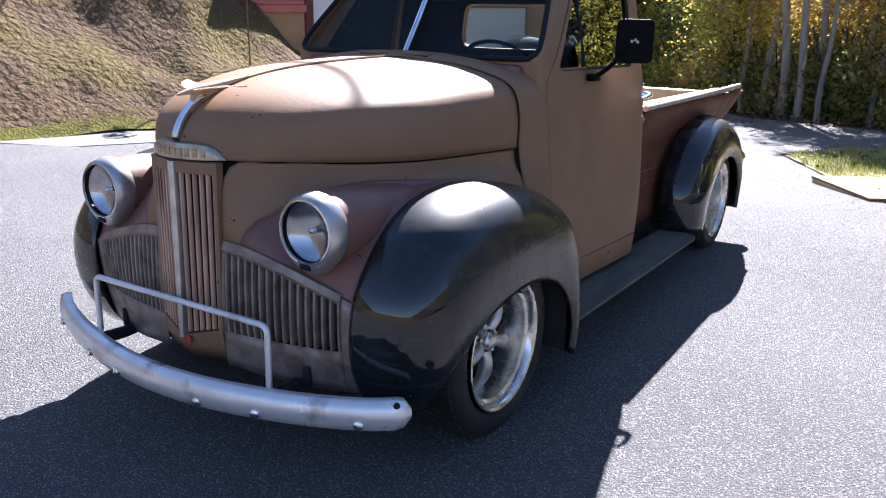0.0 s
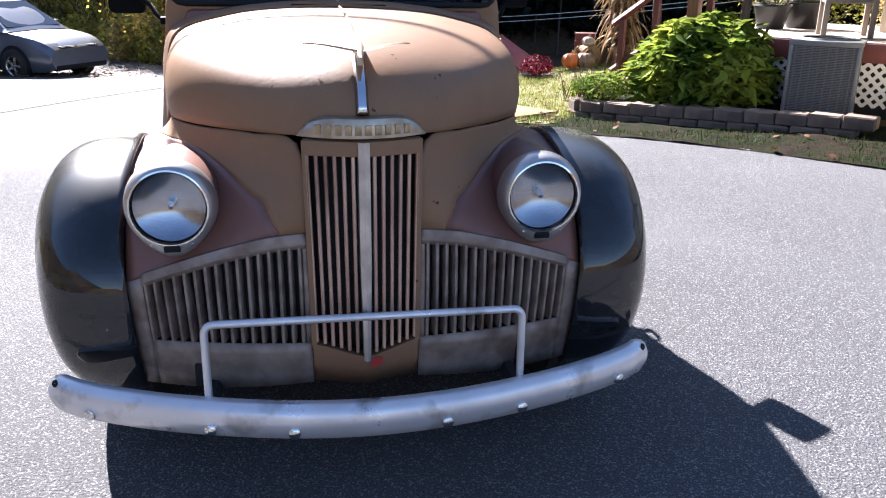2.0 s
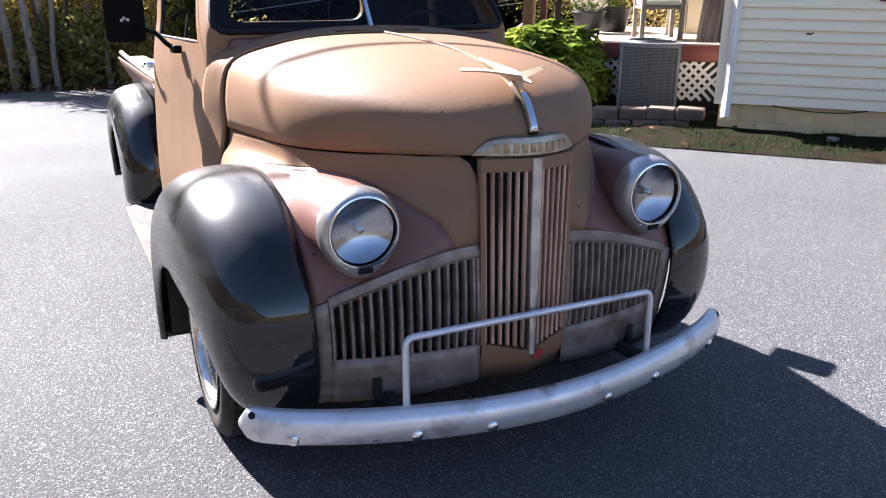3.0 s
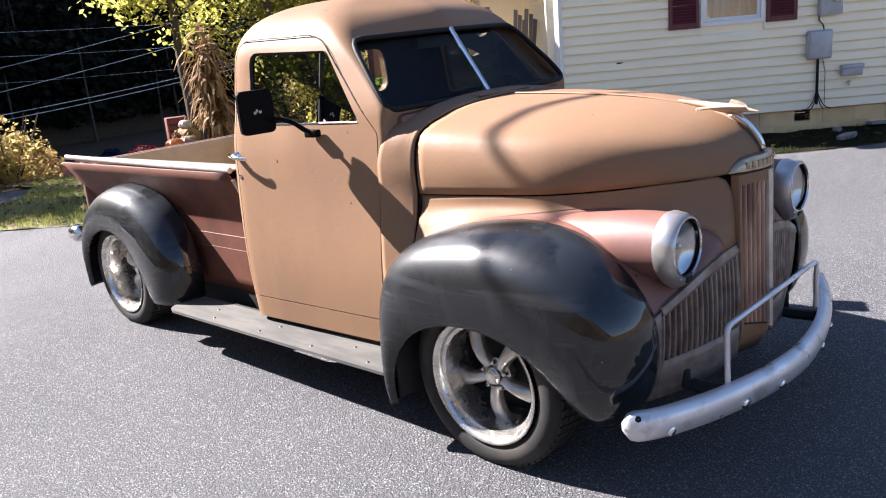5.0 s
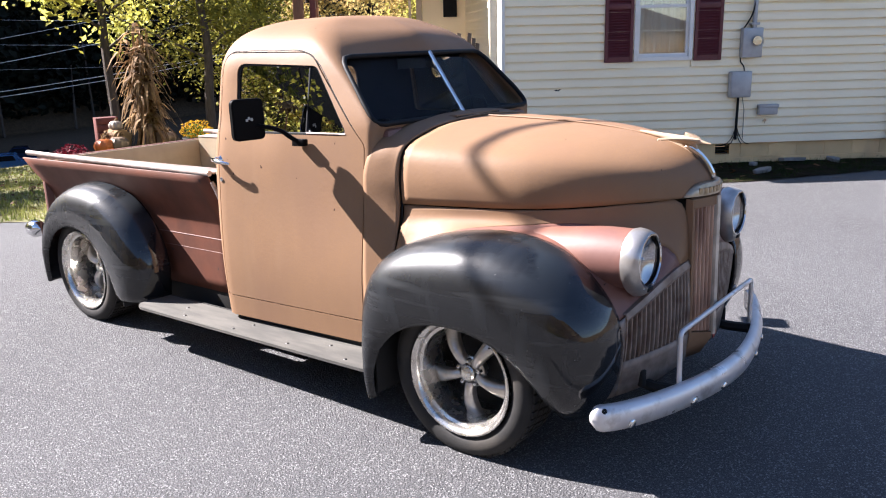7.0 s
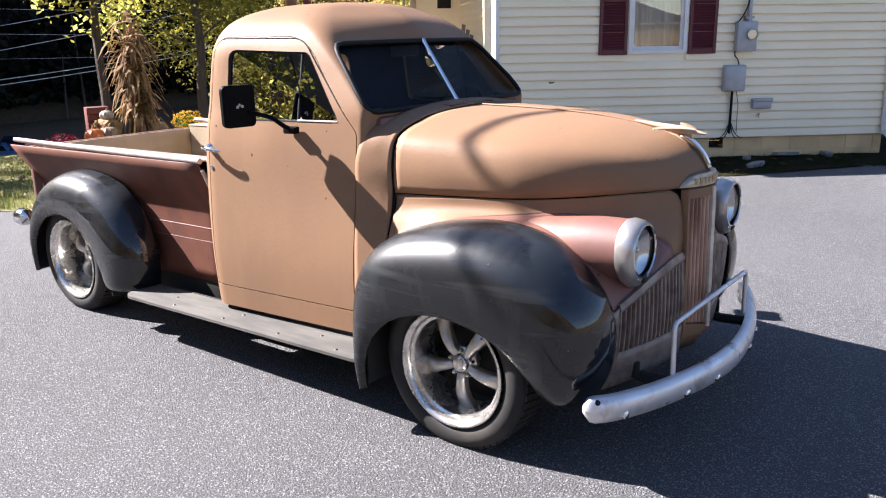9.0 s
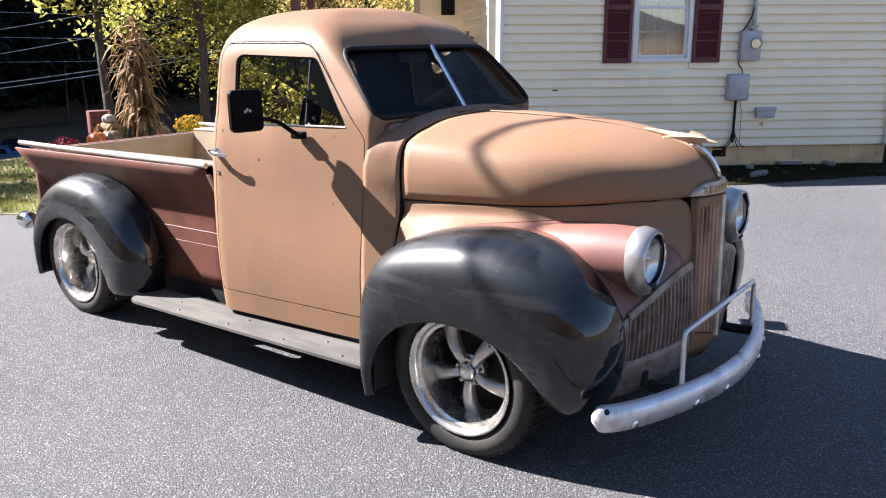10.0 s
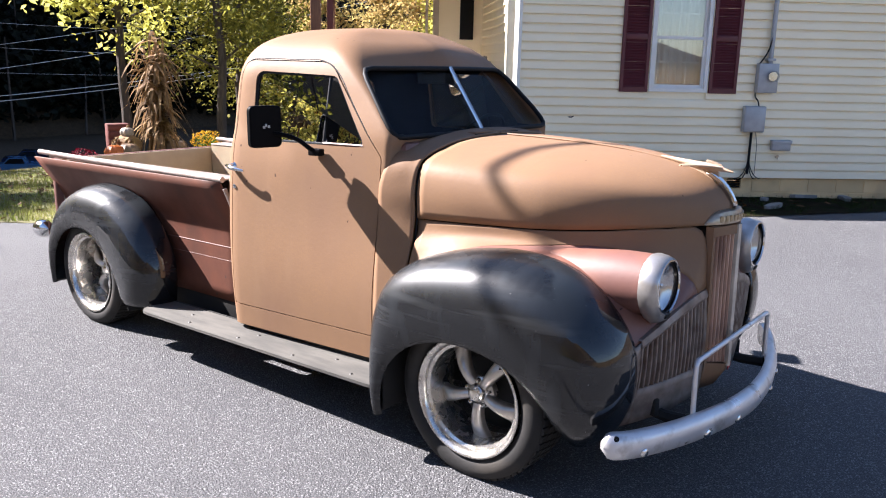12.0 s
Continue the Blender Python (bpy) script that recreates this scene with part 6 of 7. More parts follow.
# overhead service drop from the mast to a far pole
mast = HOUSE @ Vector((1.985, -0.06, 5.65))
part("service_mast", tube([(1.985, -0.06, 3.3), (1.985, -0.06, 5.70)], 0.03, 10), GREYBOX, house, "tall grey service mast")
for k, off, rad in ((0, 0.0, 0.02), (1, -0.95, 0.014)):
    P = [(mast.x - 33.3 * f, mast.y + off + 12.5 * f, mast.z + 0.6 * f - 1.2 * math.sin(math.pi * f) * f) for f in np.linspace(0, 1, 24)]
    tagged(part("service_cable", tube(P, rad, 6), TRIM), "black overhead electric service cable", "cable")
# ---- yard ----
STONE = mat("retaining_block", (0.19, 0.135, 0.10), (0.14, 0.10, 0.076), scale=5, rough=0.9, third=(0.09, 0.068, 0.055), tscale=3, bump=0.008, bscale=22, island=0.22)
ACM = mat("grey_condenser_steel", (0.20, 0.205, 0.20), (0.165, 0.17, 0.165), scale=6, rough=0.5, metal=0.2)
FIN = mat("dark_coil_fins", (0.06, 0.065, 0.07), (0.09, 0.095, 0.1), scale=30, rough=0.5, metal=0.5)

# low wall of split blocks: two courses
edge_line = spline([(3.28, 6.62), (3.0, 6.36), (2.97, 6.06), (3.15, 5.78), (3.5, 5.45), (3.9, 5.05), (4.5, 4.46), (5.03, 3.92)], 120)
seg = np.concatenate([[0], np.cumsum(np.linalg.norm(np.diff(edge_line, axis=0), axis=1))])
low_wall = thing("retaining_wall", "low retaining wall of rough brown blocks", "wall")
rw = random.Random(8)


def block_bm(w, h):
    b = box(-w / 2, w / 2, -0.10, 0.10, 0, h, 0.014, 1)
    for v in b.verts:
        if v.co.y < -0.05:
            v.co.y += rw.uniform(-0.012, 0.012)
    return b


blocks = [mesh_of("block", block_bm(0.285, 0.122), STONE, smooth=False) for _ in range(5)]
for row in range(2):
    d = 0.15 * row + 0.1
    while d < seg[-1] - 0.1:
        x, y = (np.interp(d, seg, edge_line[:, i]) for i in (0, 1))
        x2, y2 = (np.interp(d + 0.05, seg, edge_line[:, i]) for i in (0, 1))
        a = math.degrees(math.atan2(y2 - y, x2 - x))
        ob = same("block", blocks[rw.randrange(5)], low_wall, pose(x, y, terrain(x, y) - 0.035 + 0.126 * row, 0, 0, a + rw.uniform(-3, 3)))
        d += 0.297
BED = [tuple(p) for p in edge_line[::8]] + [(5.05, 3.95), (6.0, 5.4), (4.2, 7.0)]
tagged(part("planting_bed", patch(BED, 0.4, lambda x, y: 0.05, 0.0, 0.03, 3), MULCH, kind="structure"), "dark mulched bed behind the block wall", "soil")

# condenser
ac = thing("air_conditioner", "grey outdoor air conditioner with wire grilles", "air conditioner")
W = 0.335
part("base_pan", box(-W, W, -W, W, 0.0, 0.05, 0.01), ACM, ac)
part("coil", box(-W + 0.03, W - 0.03, -W + 0.03, W - 0.03, 0.05, 0.68), FIN, ac, "dark finned coil", smooth=False)
part("top_cover", join(box(-W - 0.005, W + 0.005, -W - 0.005, W + 0.005, 0.665, 0.715, 0.012), moved(lathe([(0.265, 0.0), (0.275, 0.018), (0.285, 0.0)], 40, "z"), pose(0, 0, 0.715))), ACM, ac, "grey top cover")
fan = part("fan_guard", join(*[moved(lathe([(r, 0.0), (r + 0.004, 0.005), (r + 0.008, 0.0)], 32, "z"), pose(0, 0, 0.72)) for r in (0.05, 0.1, 0.15, 0.2, 0.25)], *[moved(box(0.0, 0.27, -0.004, 0.004, 0.718, 0.726), pose(0, 0, 0, 0, 0, a)) for a in range(0, 360, 30)]), TRIM, ac, "black fan guard")
part("fan_well", lathe([(0.001, 0.716), (0.264, 0.716)], 32, "z"), DARK, ac)
for sx in (-1, 1):
    for sy in (-1, 1):
        part("corner_post", box(sx * W - 0.035 * (sx > 0), sx * W + 0.035 * (sx < 0), sy * W - 0.035 * (sy > 0), sy * W + 0.035 * (sy < 0), 0.05, 0.67, 0.006), ACM, ac)
wire = mesh_of("guard_wire", box(-0.004, 0.004, -0.003, 0.003, 0.06, 0.665), ACM, smooth=False)
hwire = mesh_of("guard_louvre", box(-W + 0.03, W - 0.03, -0.004, 0.004, -0.0032, 0.0032), ACM, smooth=False)
for turn in (0, 90, 180, 270):
    for i in range(8):
        same("guard_wire", wire, ac, pose(0, 0, 0, 0, 0, turn) @ pose(-0.266 + i * 0.076, -W + 0.006, 0))
    for i in range(40 if turn in (0, 90) else 10):
        same("guard_louvre", hwire, ac, pose(0, 0, 0, 0, 0, turn) @ pose(0, -W + 0.013, 0.075 + i * (0.0148 if turn in (0, 90) else 0.06)))
ac.matrix_world = pose(5.20, 5.10, 0.045, 0, 0, -40) @ Matrix.Diagonal((1, 1, 1.075, 1))

# big leafy bush
bush = thing("bush", "large leafy green bush with yellowing tops", "bush")
BUSHLEAF = leafy("bush_leaves", (0.10, 0.17, 0.025), (0.30, 0.35, 0.05), 1.9, 0.45)
rb_ = random.Random(11)
stems = []
for i in range(26):
    a, q = rb_.uniform(0, 6.3), rb_.uniform(0.1, 0.75)
    stems.append(tube([(0.3 * q * math.cos(a), 0.2 * q * math.sin(a), 0), (0.6 * q * math.cos(a), 0.4 * q * math.sin(a), 0.4), (0.85 * q * math.cos(a), 0.55 * q * math.sin(a), 0.85)], 0.008, 5, 6))
part("woody_base", join(*stems), DRYSTEM, bush)


def bush_leaves(n, seed, rx, ry, h, size):
    r = random.Random(seed)
    vs, fs = [], []
    long_leaf = [(0, -0.1, 0), (0.2, 0.2, 0.05), (0.24, 0.5, 0.02), (0.0, 1.0, -0.16), (-0.24, 0.5, 0.02), (-0.2, 0.2, 0.05)]
    for _ in range(n):
        a, q = r.uniform(0, 6.283), r.random() ** 0.45
        lump = 0.9 + 0.22 * noise.noise((math.cos(a) * 1.6, math.sin(a) * 1.6, seed))
        top = h * (1 - 0.55 * q ** 3) * (0.9 + 0.2 * noise.noise((math.cos(a) * q * 2.2, math.sin(a) * q * 2.2, 4.0)))
        z = top * (1 - 0.85 * r.random() ** 1.7)
        x, y = rx * q * lump * math.cos(a), ry * q * lump * math.sin(a)
        m = Matrix.Translation((x, y, z)) @ Euler((r.uniform(-0.9, 0.5), r.uniform(-0.5, 0.5), r.uniform(0, 6.283))).to_matrix().to_4x4()
        s = size * r.uniform(0.6, 1.35)
        b = len(vs)
        vs += [m @ (Vector(v) * s) for v in long_leaf]
        fs += [(b, b + 1, b + 2, b + 3), (b, b + 3, b + 4, b + 5)]
    me = bpy.data.meshes.new("leaves")
    me.from_pydata(vs, [], fs)
    me.materials.append(BUSHLEAF)
    return me


same("leaves", bush_leaves(3900, 3, 0.84, 0.64, 1.02, 0.155), bush, None, "broad green and yellow leaves")
bush.matrix_world = pose(4.14, 5.72, 0.05, 0, 0, -25)
low = thing("low_plants", "low pale ground-cover plants at the wall end", "plants")
same("leaves", bush_leaves(900, 9, 0.45, 0.35, 0.32, 0.06), low)
low.matrix_world = pose(3.25, 6.15, 0.08)
def tuft(r):
    a = r.uniform(0, 6.3)
    q = 0.35 * r.random()
    return (3.15 + q * math.cos(a), 6.4 + q * math.sin(a), 0.02), r.uniform(0.25, 0.5), r.uniform(-0.5, 0.5), r.uniform(0, 6.3)


THIN = [(-0.012, 0, 0), (0.012, 0, 0), (0.0, 0.15, 1.0)]
tagged(scatter("ornamental_grass", 260, tuft, THIN, DRYSTEM, 17), "tuft of dry thin ornamental grass", "grass", kind="stuff")

# plywood platform beside the drive
LUMBER = mat("fresh_lumber", (0.62, 0.47, 0.28), (0.5, 0.36, 0.2), scale=4, rough=0.75, stretch=(1, 10, 10), bump=0.001, bscale=30)
PLYTOP = mat("sunlit_plywood", (0.26, 0.19, 0.105), (0.22, 0.16, 0.09), scale=3, rough=0.8, stretch=(1, 7, 1), third=(0.23, 0.165, 0.095), tscale=3, spec=0.15)
ramp = thing("wooden_platform", "low plywood platform on timber sleepers beside the drive", "platform")
part("top_sheet", box(-0.87, 0.87, -0.63, 0.63, 0.10, 0.125, 0.003), PLYTOP, ramp, "bare pale plywood sheet")
part("joist", box(-0.86, 0.86, -0.62, -0.575, 0.0, 0.099, 0.004), LUMBER, ramp)
part("joist", box(-0.86, 0.86, 0.575, 0.62, 0.0, 0.099, 0.004), LUMBER, ramp)
for x in (-0.84, -0.4, 0.0, 0.4, 0.84):
    part("joist", box(x - 0.02, x + 0.02, -0.574, 0.574, 0.0, 0.098, 0.004), LUMBER, ramp)
for x in (-0.8, 0.0, 0.8):
    for y in (-0.55, 0.55):
        part("platform_foot", box(x - 0.045, x + 0.045, y - 0.045, y + 0.045, -0.16, -0.001, 0.004), LUMBER, ramp)
ramp.matrix_world = pose(1.78, 6.28, terrain(1.78, 6.28) - 0.05, -1, 1.0, 34) @ Matrix.Diagonal((0.87, 0.87, 1.0, 1.0))

# autumn heap: corn stalks, pumpkins, straw, mums
CORN = leafy("dry_corn", (0.33, 0.215, 0.105), (0.17, 0.10, 0.05), 4.0, 0.25)
corn = thing("corn_stalks", "tied bundle of dry tan corn stalks", "corn stalks")
rc = random.Random(4)
sb, lv, lf = [], [], []
for i in range(22):
    a, q = rc.uniform(0, 6.3), rc.uniform(0.05, 0.3)
    h = rc.uniform(1.7, 2.35)
    top = (1.5 * q * math.cos(a + 0.3), 1.5 * q * math.sin(a + 0.3), h)
    sb.append(tube([(q * math.cos(a) * 1.2, q * math.sin(a) * 1.2, 0), (q * math.cos(a) * 0.5, q * math.sin(a) * 0.5, 1.0), top], 0.013, 5, 6, radii=[0.016, 0.012, 0.006]))
    for j in range(14):
        z = rc.uniform(0.15, 1.0) * h
        b_ = rc.uniform(0, 6.3)
        px, py = q * math.cos(a) * (0.6 + 0.5 * z / h), q * math.sin(a) * (0.6 + 0.5 * z / h)
        L_ = rc.uniform(0.25, 0.6)
        drop = rc.uniform(0.1, 0.6)
        pts = [(px + math.cos(b_) * L_ * t, py + math.sin(b_) * L_ * t, z + 0.13 * math.sin(t * 2.4) - drop * 1.15 * t * t) for t in (0, 0.25, 0.5, 0.75, 1.0)]
        n0 = len(lv)
        for k, (x, y, zz) in enumerate(pts):
            w = 0.042 * (1 - 0.85 * (k / 4) ** 1.5)
            lv += [(x - math.sin(b_) * w, y + math.cos(b_) * w, zz + rc.uniform(-0.02, 0.02)), (x + math.sin(b_) * w, y - math.cos(b_) * w, zz + rc.uniform(-0.02, 0.02))]
        lf += [(n0 + 2 * k, n0 + 2 * k + 1, n0 + 2 * k + 3, n0 + 2 * k + 2) for k in range(4)]
for sbm in sb:
    part("stalk", sbm, CORN, corn)
cm = bpy.data.meshes.new("husk_leaves")
cm.from_pydata(lv, [], lf)
cm.materials.append(CORN)
same("husk_leaves", cm, corn)
part("tie", moved(lathe([(0.17, -0.02), (0.185, 0.0), (0.17, 0.02)], 20, "z"), pose(0, 0, 1.0)), CORN, corn)
HEAP = (5.65, 12.6)
hz = terrain(*HEAP)
corn.matrix_world = pose(HEAP[0] + 0.2, HEAP[1] - 0.25, hz) @ Matrix.Diagonal((1.0, 1.0, 1.0, 1.0))
PUMP = mat("orange_pumpkin", (0.55, 0.14, 0.02), (0.45, 0.10, 0.015), scale=5, rough=0.45)
GREYP = mat("tan_gourd", (0.23, 0.15, 0.085), (0.17, 0.11, 0.065), scale=6, rough=0.6)


def pumpkin(label, m, r, material, tall=0.8):
    p = thing("pumpkin", label, "pumpkin", group="pumpkins by the corn")
    rows = []
    for t in np.linspace(0.02, math.pi - 0.02, 14):
        rows.append([(r * math.sin(t) * (1 - 0.10 * abs(math.sin(5 * a))) * math.cos(a), r * math.sin(t) * (1 - 0.10 * abs(math.sin(5 * a))) * math.sin(a), r * tall * (1 - math.cos(t) * (1 - 0.12 * math.exp(-6 * math.sin(t) ** 2)))) for a in np.linspace(0, 6.283, 40, endpoint=False)])
    part("fruit", grid_bm(np.array(rows), closed=True), material, p)
    part("stem", tube([(0, 0, r * tall * 1.8), (0.01, 0, r * tall * 2.0), (0.04, 0.01, r * tall * 2.2)], 0.02, 6, 6), CORN, p)
    p.matrix_world = m
    return p


pumpkin("large ribbed orange pumpkin on the lawn", pose(4.86, 12.35, hz), 0.19, PUMP)
pumpkin("tan ribbed gourd among the corn", pose(5.12, 12.30, hz), 0.2, GREYP)
pumpkin("pale gourd on a straw bale", pose(5.25, 12.55, hz + 0.38), 0.13, mat("pale_gourd", (0.33, 0.28, 0.23), rough=0.5))
pumpkin("tan gourd beside the yellow mums", pose(6.30, 12.50, hz), 0.18, GREYP)
pumpkin("brown gourd beside the corn stalks", pose(6.05, 12.35, hz), 0.2, GREYP)
bale = thing("straw_bale", "rough round straw bale beside the pumpkins", "straw bale")
clump(bale, "straw", (0, 0, 0.22), (0.3, 0.26, 0.26), 900, 0.09, CORN, 71, shell=0.6)
part("core", moved(lathe([(0.001, -0.2), (0.2, -0.18), (0.24, 0.0), (0.2, 0.18), (0.001, 0.2)], 20), pose(0, 0, 0.22)), CORN, bale)
bale.matrix_world = pose(5.25, 12.55, hz)
potted("red_mums", "dark red chrysanthemums on the lawn", pose(4.15, 12.20, hz - 0.42), BLACKPOT, REDBLOOM, REDBLOOM, 0.3, 41)
potted("yellow_mums", "bright yellow chrysanthemums by the corn stalks", pose(6.85, 12.30, hz - 0.24), BLACKPOT, YELLOWBLOOM, GREENLEAF, 0.3, 51)
crate = thing("crate", "small dark red wooden crate behind the pumpkins", "crate")
for i in range(4):
    part("slat", box(-0.2, 0.2, -0.02, 0.0, 0.02 + i * 0.14, 0.13 + i * 0.14, 0.004), REDWOOD, crate)
part("back", box(-0.2, 0.2, 0.02, 0.3, 0.0, 0.55, 0.004), REDWOOD, crate)
crate.matrix_world = pose(5.32, 12.95, hz + 0.06, 0, 0, -20)

# shed with a red roof down the slope
SHEDW = mat("tan_shed_siding", (0.42, 0.33, 0.2), (0.36, 0.28, 0.17), scale=3, rough=0.8, stretch=(6, 6, 1))
REDROOF = mat("faded_red_metal_roof", (0.47, 0.14, 0.135), (0.40, 0.115, 0.11), scale=2, rough=0.5)
shed = thing("shed", "tan garden shed with a faded red metal roof", "shed")
part("wall", box(-1.6, 1.6, -1.3, 1.3, 0, 2.0), SHEDW, shed, smooth=False)
part("gable", prism([(-1.6, 2.001), (1.6, 2.001), (0, 3.0)], -1.3, 1.3, "y"), SHEDW, shed, smooth=False)
for sg in (1, -1):
    part("roof_slope", prism([(0, 3.08), (sg * 1.85, 1.92), (sg * 1.85, 1.86), (0, 3.02)], -1.5, 1.5, "y"), REDROOF, shed, "red ribbed roof sheet", smooth=False)
    for i in range(9):
        part("roof_rib", prism([(0, 3.10), (sg * 1.85, 1.94), (sg * 1.85, 1.915), (0, 3.075)], -1.48 + i * 0.365, -1.45 + i * 0.365, "y"), REDROOF, shed, smooth=False)
part("door", box(-0.45, 0.45, -1.33, -1.30, 0, 1.9, 0.005), SHEDW, shed)
shed.matrix_world = pose(6.9, 27.8, -4.95, 0, 0, -24) @ Matrix.Diagonal((1.25, 1.2, 1.3, 1.0))
pole = thing("service_pole", "slim grey metal service pole by the shed", "pole")
part("mast", tube([(0, 0, 0), (0, 0, 2.6)], 0.035, 8), GREYBOX, pole)
part("cap", moved(lathe([(0.001, 0.06), (0.05, 0.03), (0.055, 0.0)], 10, "z"), pose(0, 0, 2.6)), GREYBOX, pole)
pole.matrix_world = pose(4.1, 24.5, terrain(4.1, 24.5) - 0.1)

# overhead wires across the valley
WIRE = mat("grey_overhead_wire", (0.85, 0.85, 0.86), rough=0.4)
wires = thing("overhead_wires", "pale overhead service wires across the valley", "wires")
# ends in plan: start, rise, spread; the bright pairs hang in front of thin dim ones
for (xa, ya, za), (dx, dy, dz), r in (((13.6, 39.8, -0.6), (5.6, -2.6, 0.7), 0.017), ((13.6, 39.8, -0.85), (5.6, -2.6, 0.72), 0.017), ((13.7, 39.8, 0.6), (5.6, -2.7, 1.1), 0.014), ((13.8, 39.8, 1.7), (5.5, -2.7, 1.1), 0.012),
                                      ((19.0, 54.0, 1.9), (7.4, -3.5, -0.25), 0.009), ((19.0, 54.0, 0.3), (7.4, -3.5, -0.1), 0.007), ((19.2, 54.0, 3.4), (7.4, -3.5, -0.2), 0.008)):
    part("wire", tube([(xa + dx * k, ya + dy * k, za + dz * k + 0.10 * (k - 0.5) ** 2 - 0.02) for k in np.linspace(-2.6, 3.2, 30)], r, 5), WIRE, wires)


# cars far below in the valley
def far_car(label, m, paint, truckish):
    c = thing("parked_car", label, "car")
    body = [(-2.2, 0.35), (2.2, 0.35), (2.25, 0.75), (2.1, 0.95), (1.1, 1.0), (0.6, 1.5), (-0.5, 1.5), (-0.8, 1.0 if truckish else 1.45), (-2.2, 0.98), (-2.25, 0.6)]
    part("body", prism(fillet(body, 0.08, 3), -0.85, 0.85, "y"), paint, c, angle=30)
    part("window_band", prism(fillet([(0.98, 1.02), (0.55, 1.43), (-0.42, 1.43), (-0.6, 1.02)], 0.05, 3), -0.86, 0.86, "y"), GLASSD, c, "dark windows")
    for x in (-1.4, 1.4):
        for y in (-0.8, 0.8):
            part("wheel", moved(lathe([(0.001, -0.1), (0.2, -0.1), (0.32, -0.08), (0.34, 0.0), (0.32, 0.08), (0.2, 0.1), (0.001, 0.1)], 20), pose(x, y, 0.34)), RUBBER, c)
    c.matrix_world = m


GLASSD = mat("dark_car_glass", (0.012, 0.014, 0.018), rough=0.05, coat=0.5)
BLUECAR = mat("blue_car_paint", (0.07, 0.18, 0.36), rough=0.25, coat=0.6)
NAVYCAR = mat("navy_car_paint", (0.012, 0.022, 0.06), rough=0.25, coat=0.6)
WHITECAR = mat("white_car_paint", (0.7, 0.7, 0.7), rough=0.3, coat=0.6)
far_car("light blue pickup parked in the valley", pose(21.8, 53.9, terrain(21.8, 53.9) - 0.03, 0, 0, 150) @ Matrix.Scale(0.8, 4), BLUECAR, True)
far_car("dark blue pickup parked in the valley", pose(24.2, 57.2, terrain(24.2, 57.2) - 0.03, 0, 0, 150) @ Matrix.Scale(0.8, 4), NAVYCAR, True)
far_car("white car parked in the valley", pose(17.2, 43.9, terrain(17.2, 43.9) - 0.03, 0, 0, 120), WHITECAR, False)


# flat pale slabs lying in the soil strip
SLAB = mat("pale_broken_concrete", (0.27, 0.265, 0.255), (0.17, 0.165, 0.155), scale=9, rough=0.9, bump=0.004, bscale=40)
rs_ = random.Random(33)
for x, y, a, w in ((6.66, 1.05, -40, 0.24), (7.68, 1.02, -52, 0.42), (8.2, 0.82, -30, 0.3), (8.75, 0.64, -45, 0.46), (7.1, 1.3, 20, 0.16), (6.1, 1.95, -20, 0.18), (5.55, 2.75, 10, 0.16), (7.95, 0.55, 60, 0.2)):
    o = [(w * (0.5 + rs_.uniform(-0.2, 0.14)) * math.cos(t), w * 0.5 * (0.6 + rs_.uniform(-0.25, 0.2)) * math.sin(t)) for t in np.linspace(0, 2 * math.pi, 9, endpoint=False)]
    ob = part("rubble_slab", prism(o, 0.0, 0.045, "z"), SLAB, bevel=0.006)
    ob.matrix_world = pose(x, y, terrain(x, y) + 0.02, rs_.uniform(-9, 9), rs_.uniform(-9, 9), a)
    tagged(ob, "flat pale slab of broken concrete in the soil", "slab", group="slabs in the soil strip")
# ---- garage, bank things, parked car ----
TANWALL = mat("tan_stucco_wall", (0.36, 0.22, 0.11), (0.31, 0.19, 0.095), scale=2, rough=0.85, third=(0.27, 0.16, 0.085), tscale=1.2, bump=0.002, bscale=60)
BRICK = mat("tan_brick", (0.30, 0.235, 0.165), (0.25, 0.195, 0.14), scale=6, rough=0.9, island=0.12, bump=0.002, bscale=70)
DOORP = mat("white_garage_door", (0.68, 0.69, 0.7), (0.62, 0.63, 0.64), scale=1.5, rough=0.5)
garage = thing("garage", "tan garage with white overhead doors and red trim", "garage")
GX = -8.35
part("wall", join(box(GX - 0.3, GX, 7.7, 9.3, 0.2, 2.35), box(GX - 0.3, GX, 12.6, 14.25, -0.7, 2.35), box(GX - 0.3, GX, 17.9, 19.5, -0.9, 2.35), box(GX - 0.3, GX, 9.3, 12.6, 1.9, 2.35), box(GX - 0.3, GX, 14.25, 17.9, 1.75, 2.35)), TANWALL, garage, "tan garage wall", smooth=False)
part("side_wall", join(box(GX - 8, GX - 0.3, 7.7, 8.0, 0.2, 2.35), box(GX - 8, GX - 0.3, 19.2, 19.5, -0.9, 2.35), box(GX - 8, GX - 7.7, 8.0, 19.2, -0.9, 2.35)), TANWALL, garage, smooth=False)
bricks = part("brick_pier", box(GX - 0.02, GX + 0.045, 12.66, 14.2, -0.7, 2.3), BRICK, garage, "tan brick pier between the doors", smooth=False)
bk = mesh_of("brick", box(-0.0, 0.012, -0.1, 0.1, -0.03, 0.03, 0.003, 1), BRICK, smooth=False)
for r_ in range(27):
    for i in range(8):
        y = 12.76 + i * 0.212 - 0.106 * (r_ % 2)
        if 12.75 < y < 14.12:
            same("brick", bk, bricks, pose(GX + 0.04, y, -0.45 + r_ * 0.075))
part("red_downspout", box(GX + 0.06, GX + 0.16, 13.58, 13.72, -0.42, 2.35, 0.01), REDWOOD, garage, "dark red downspout")
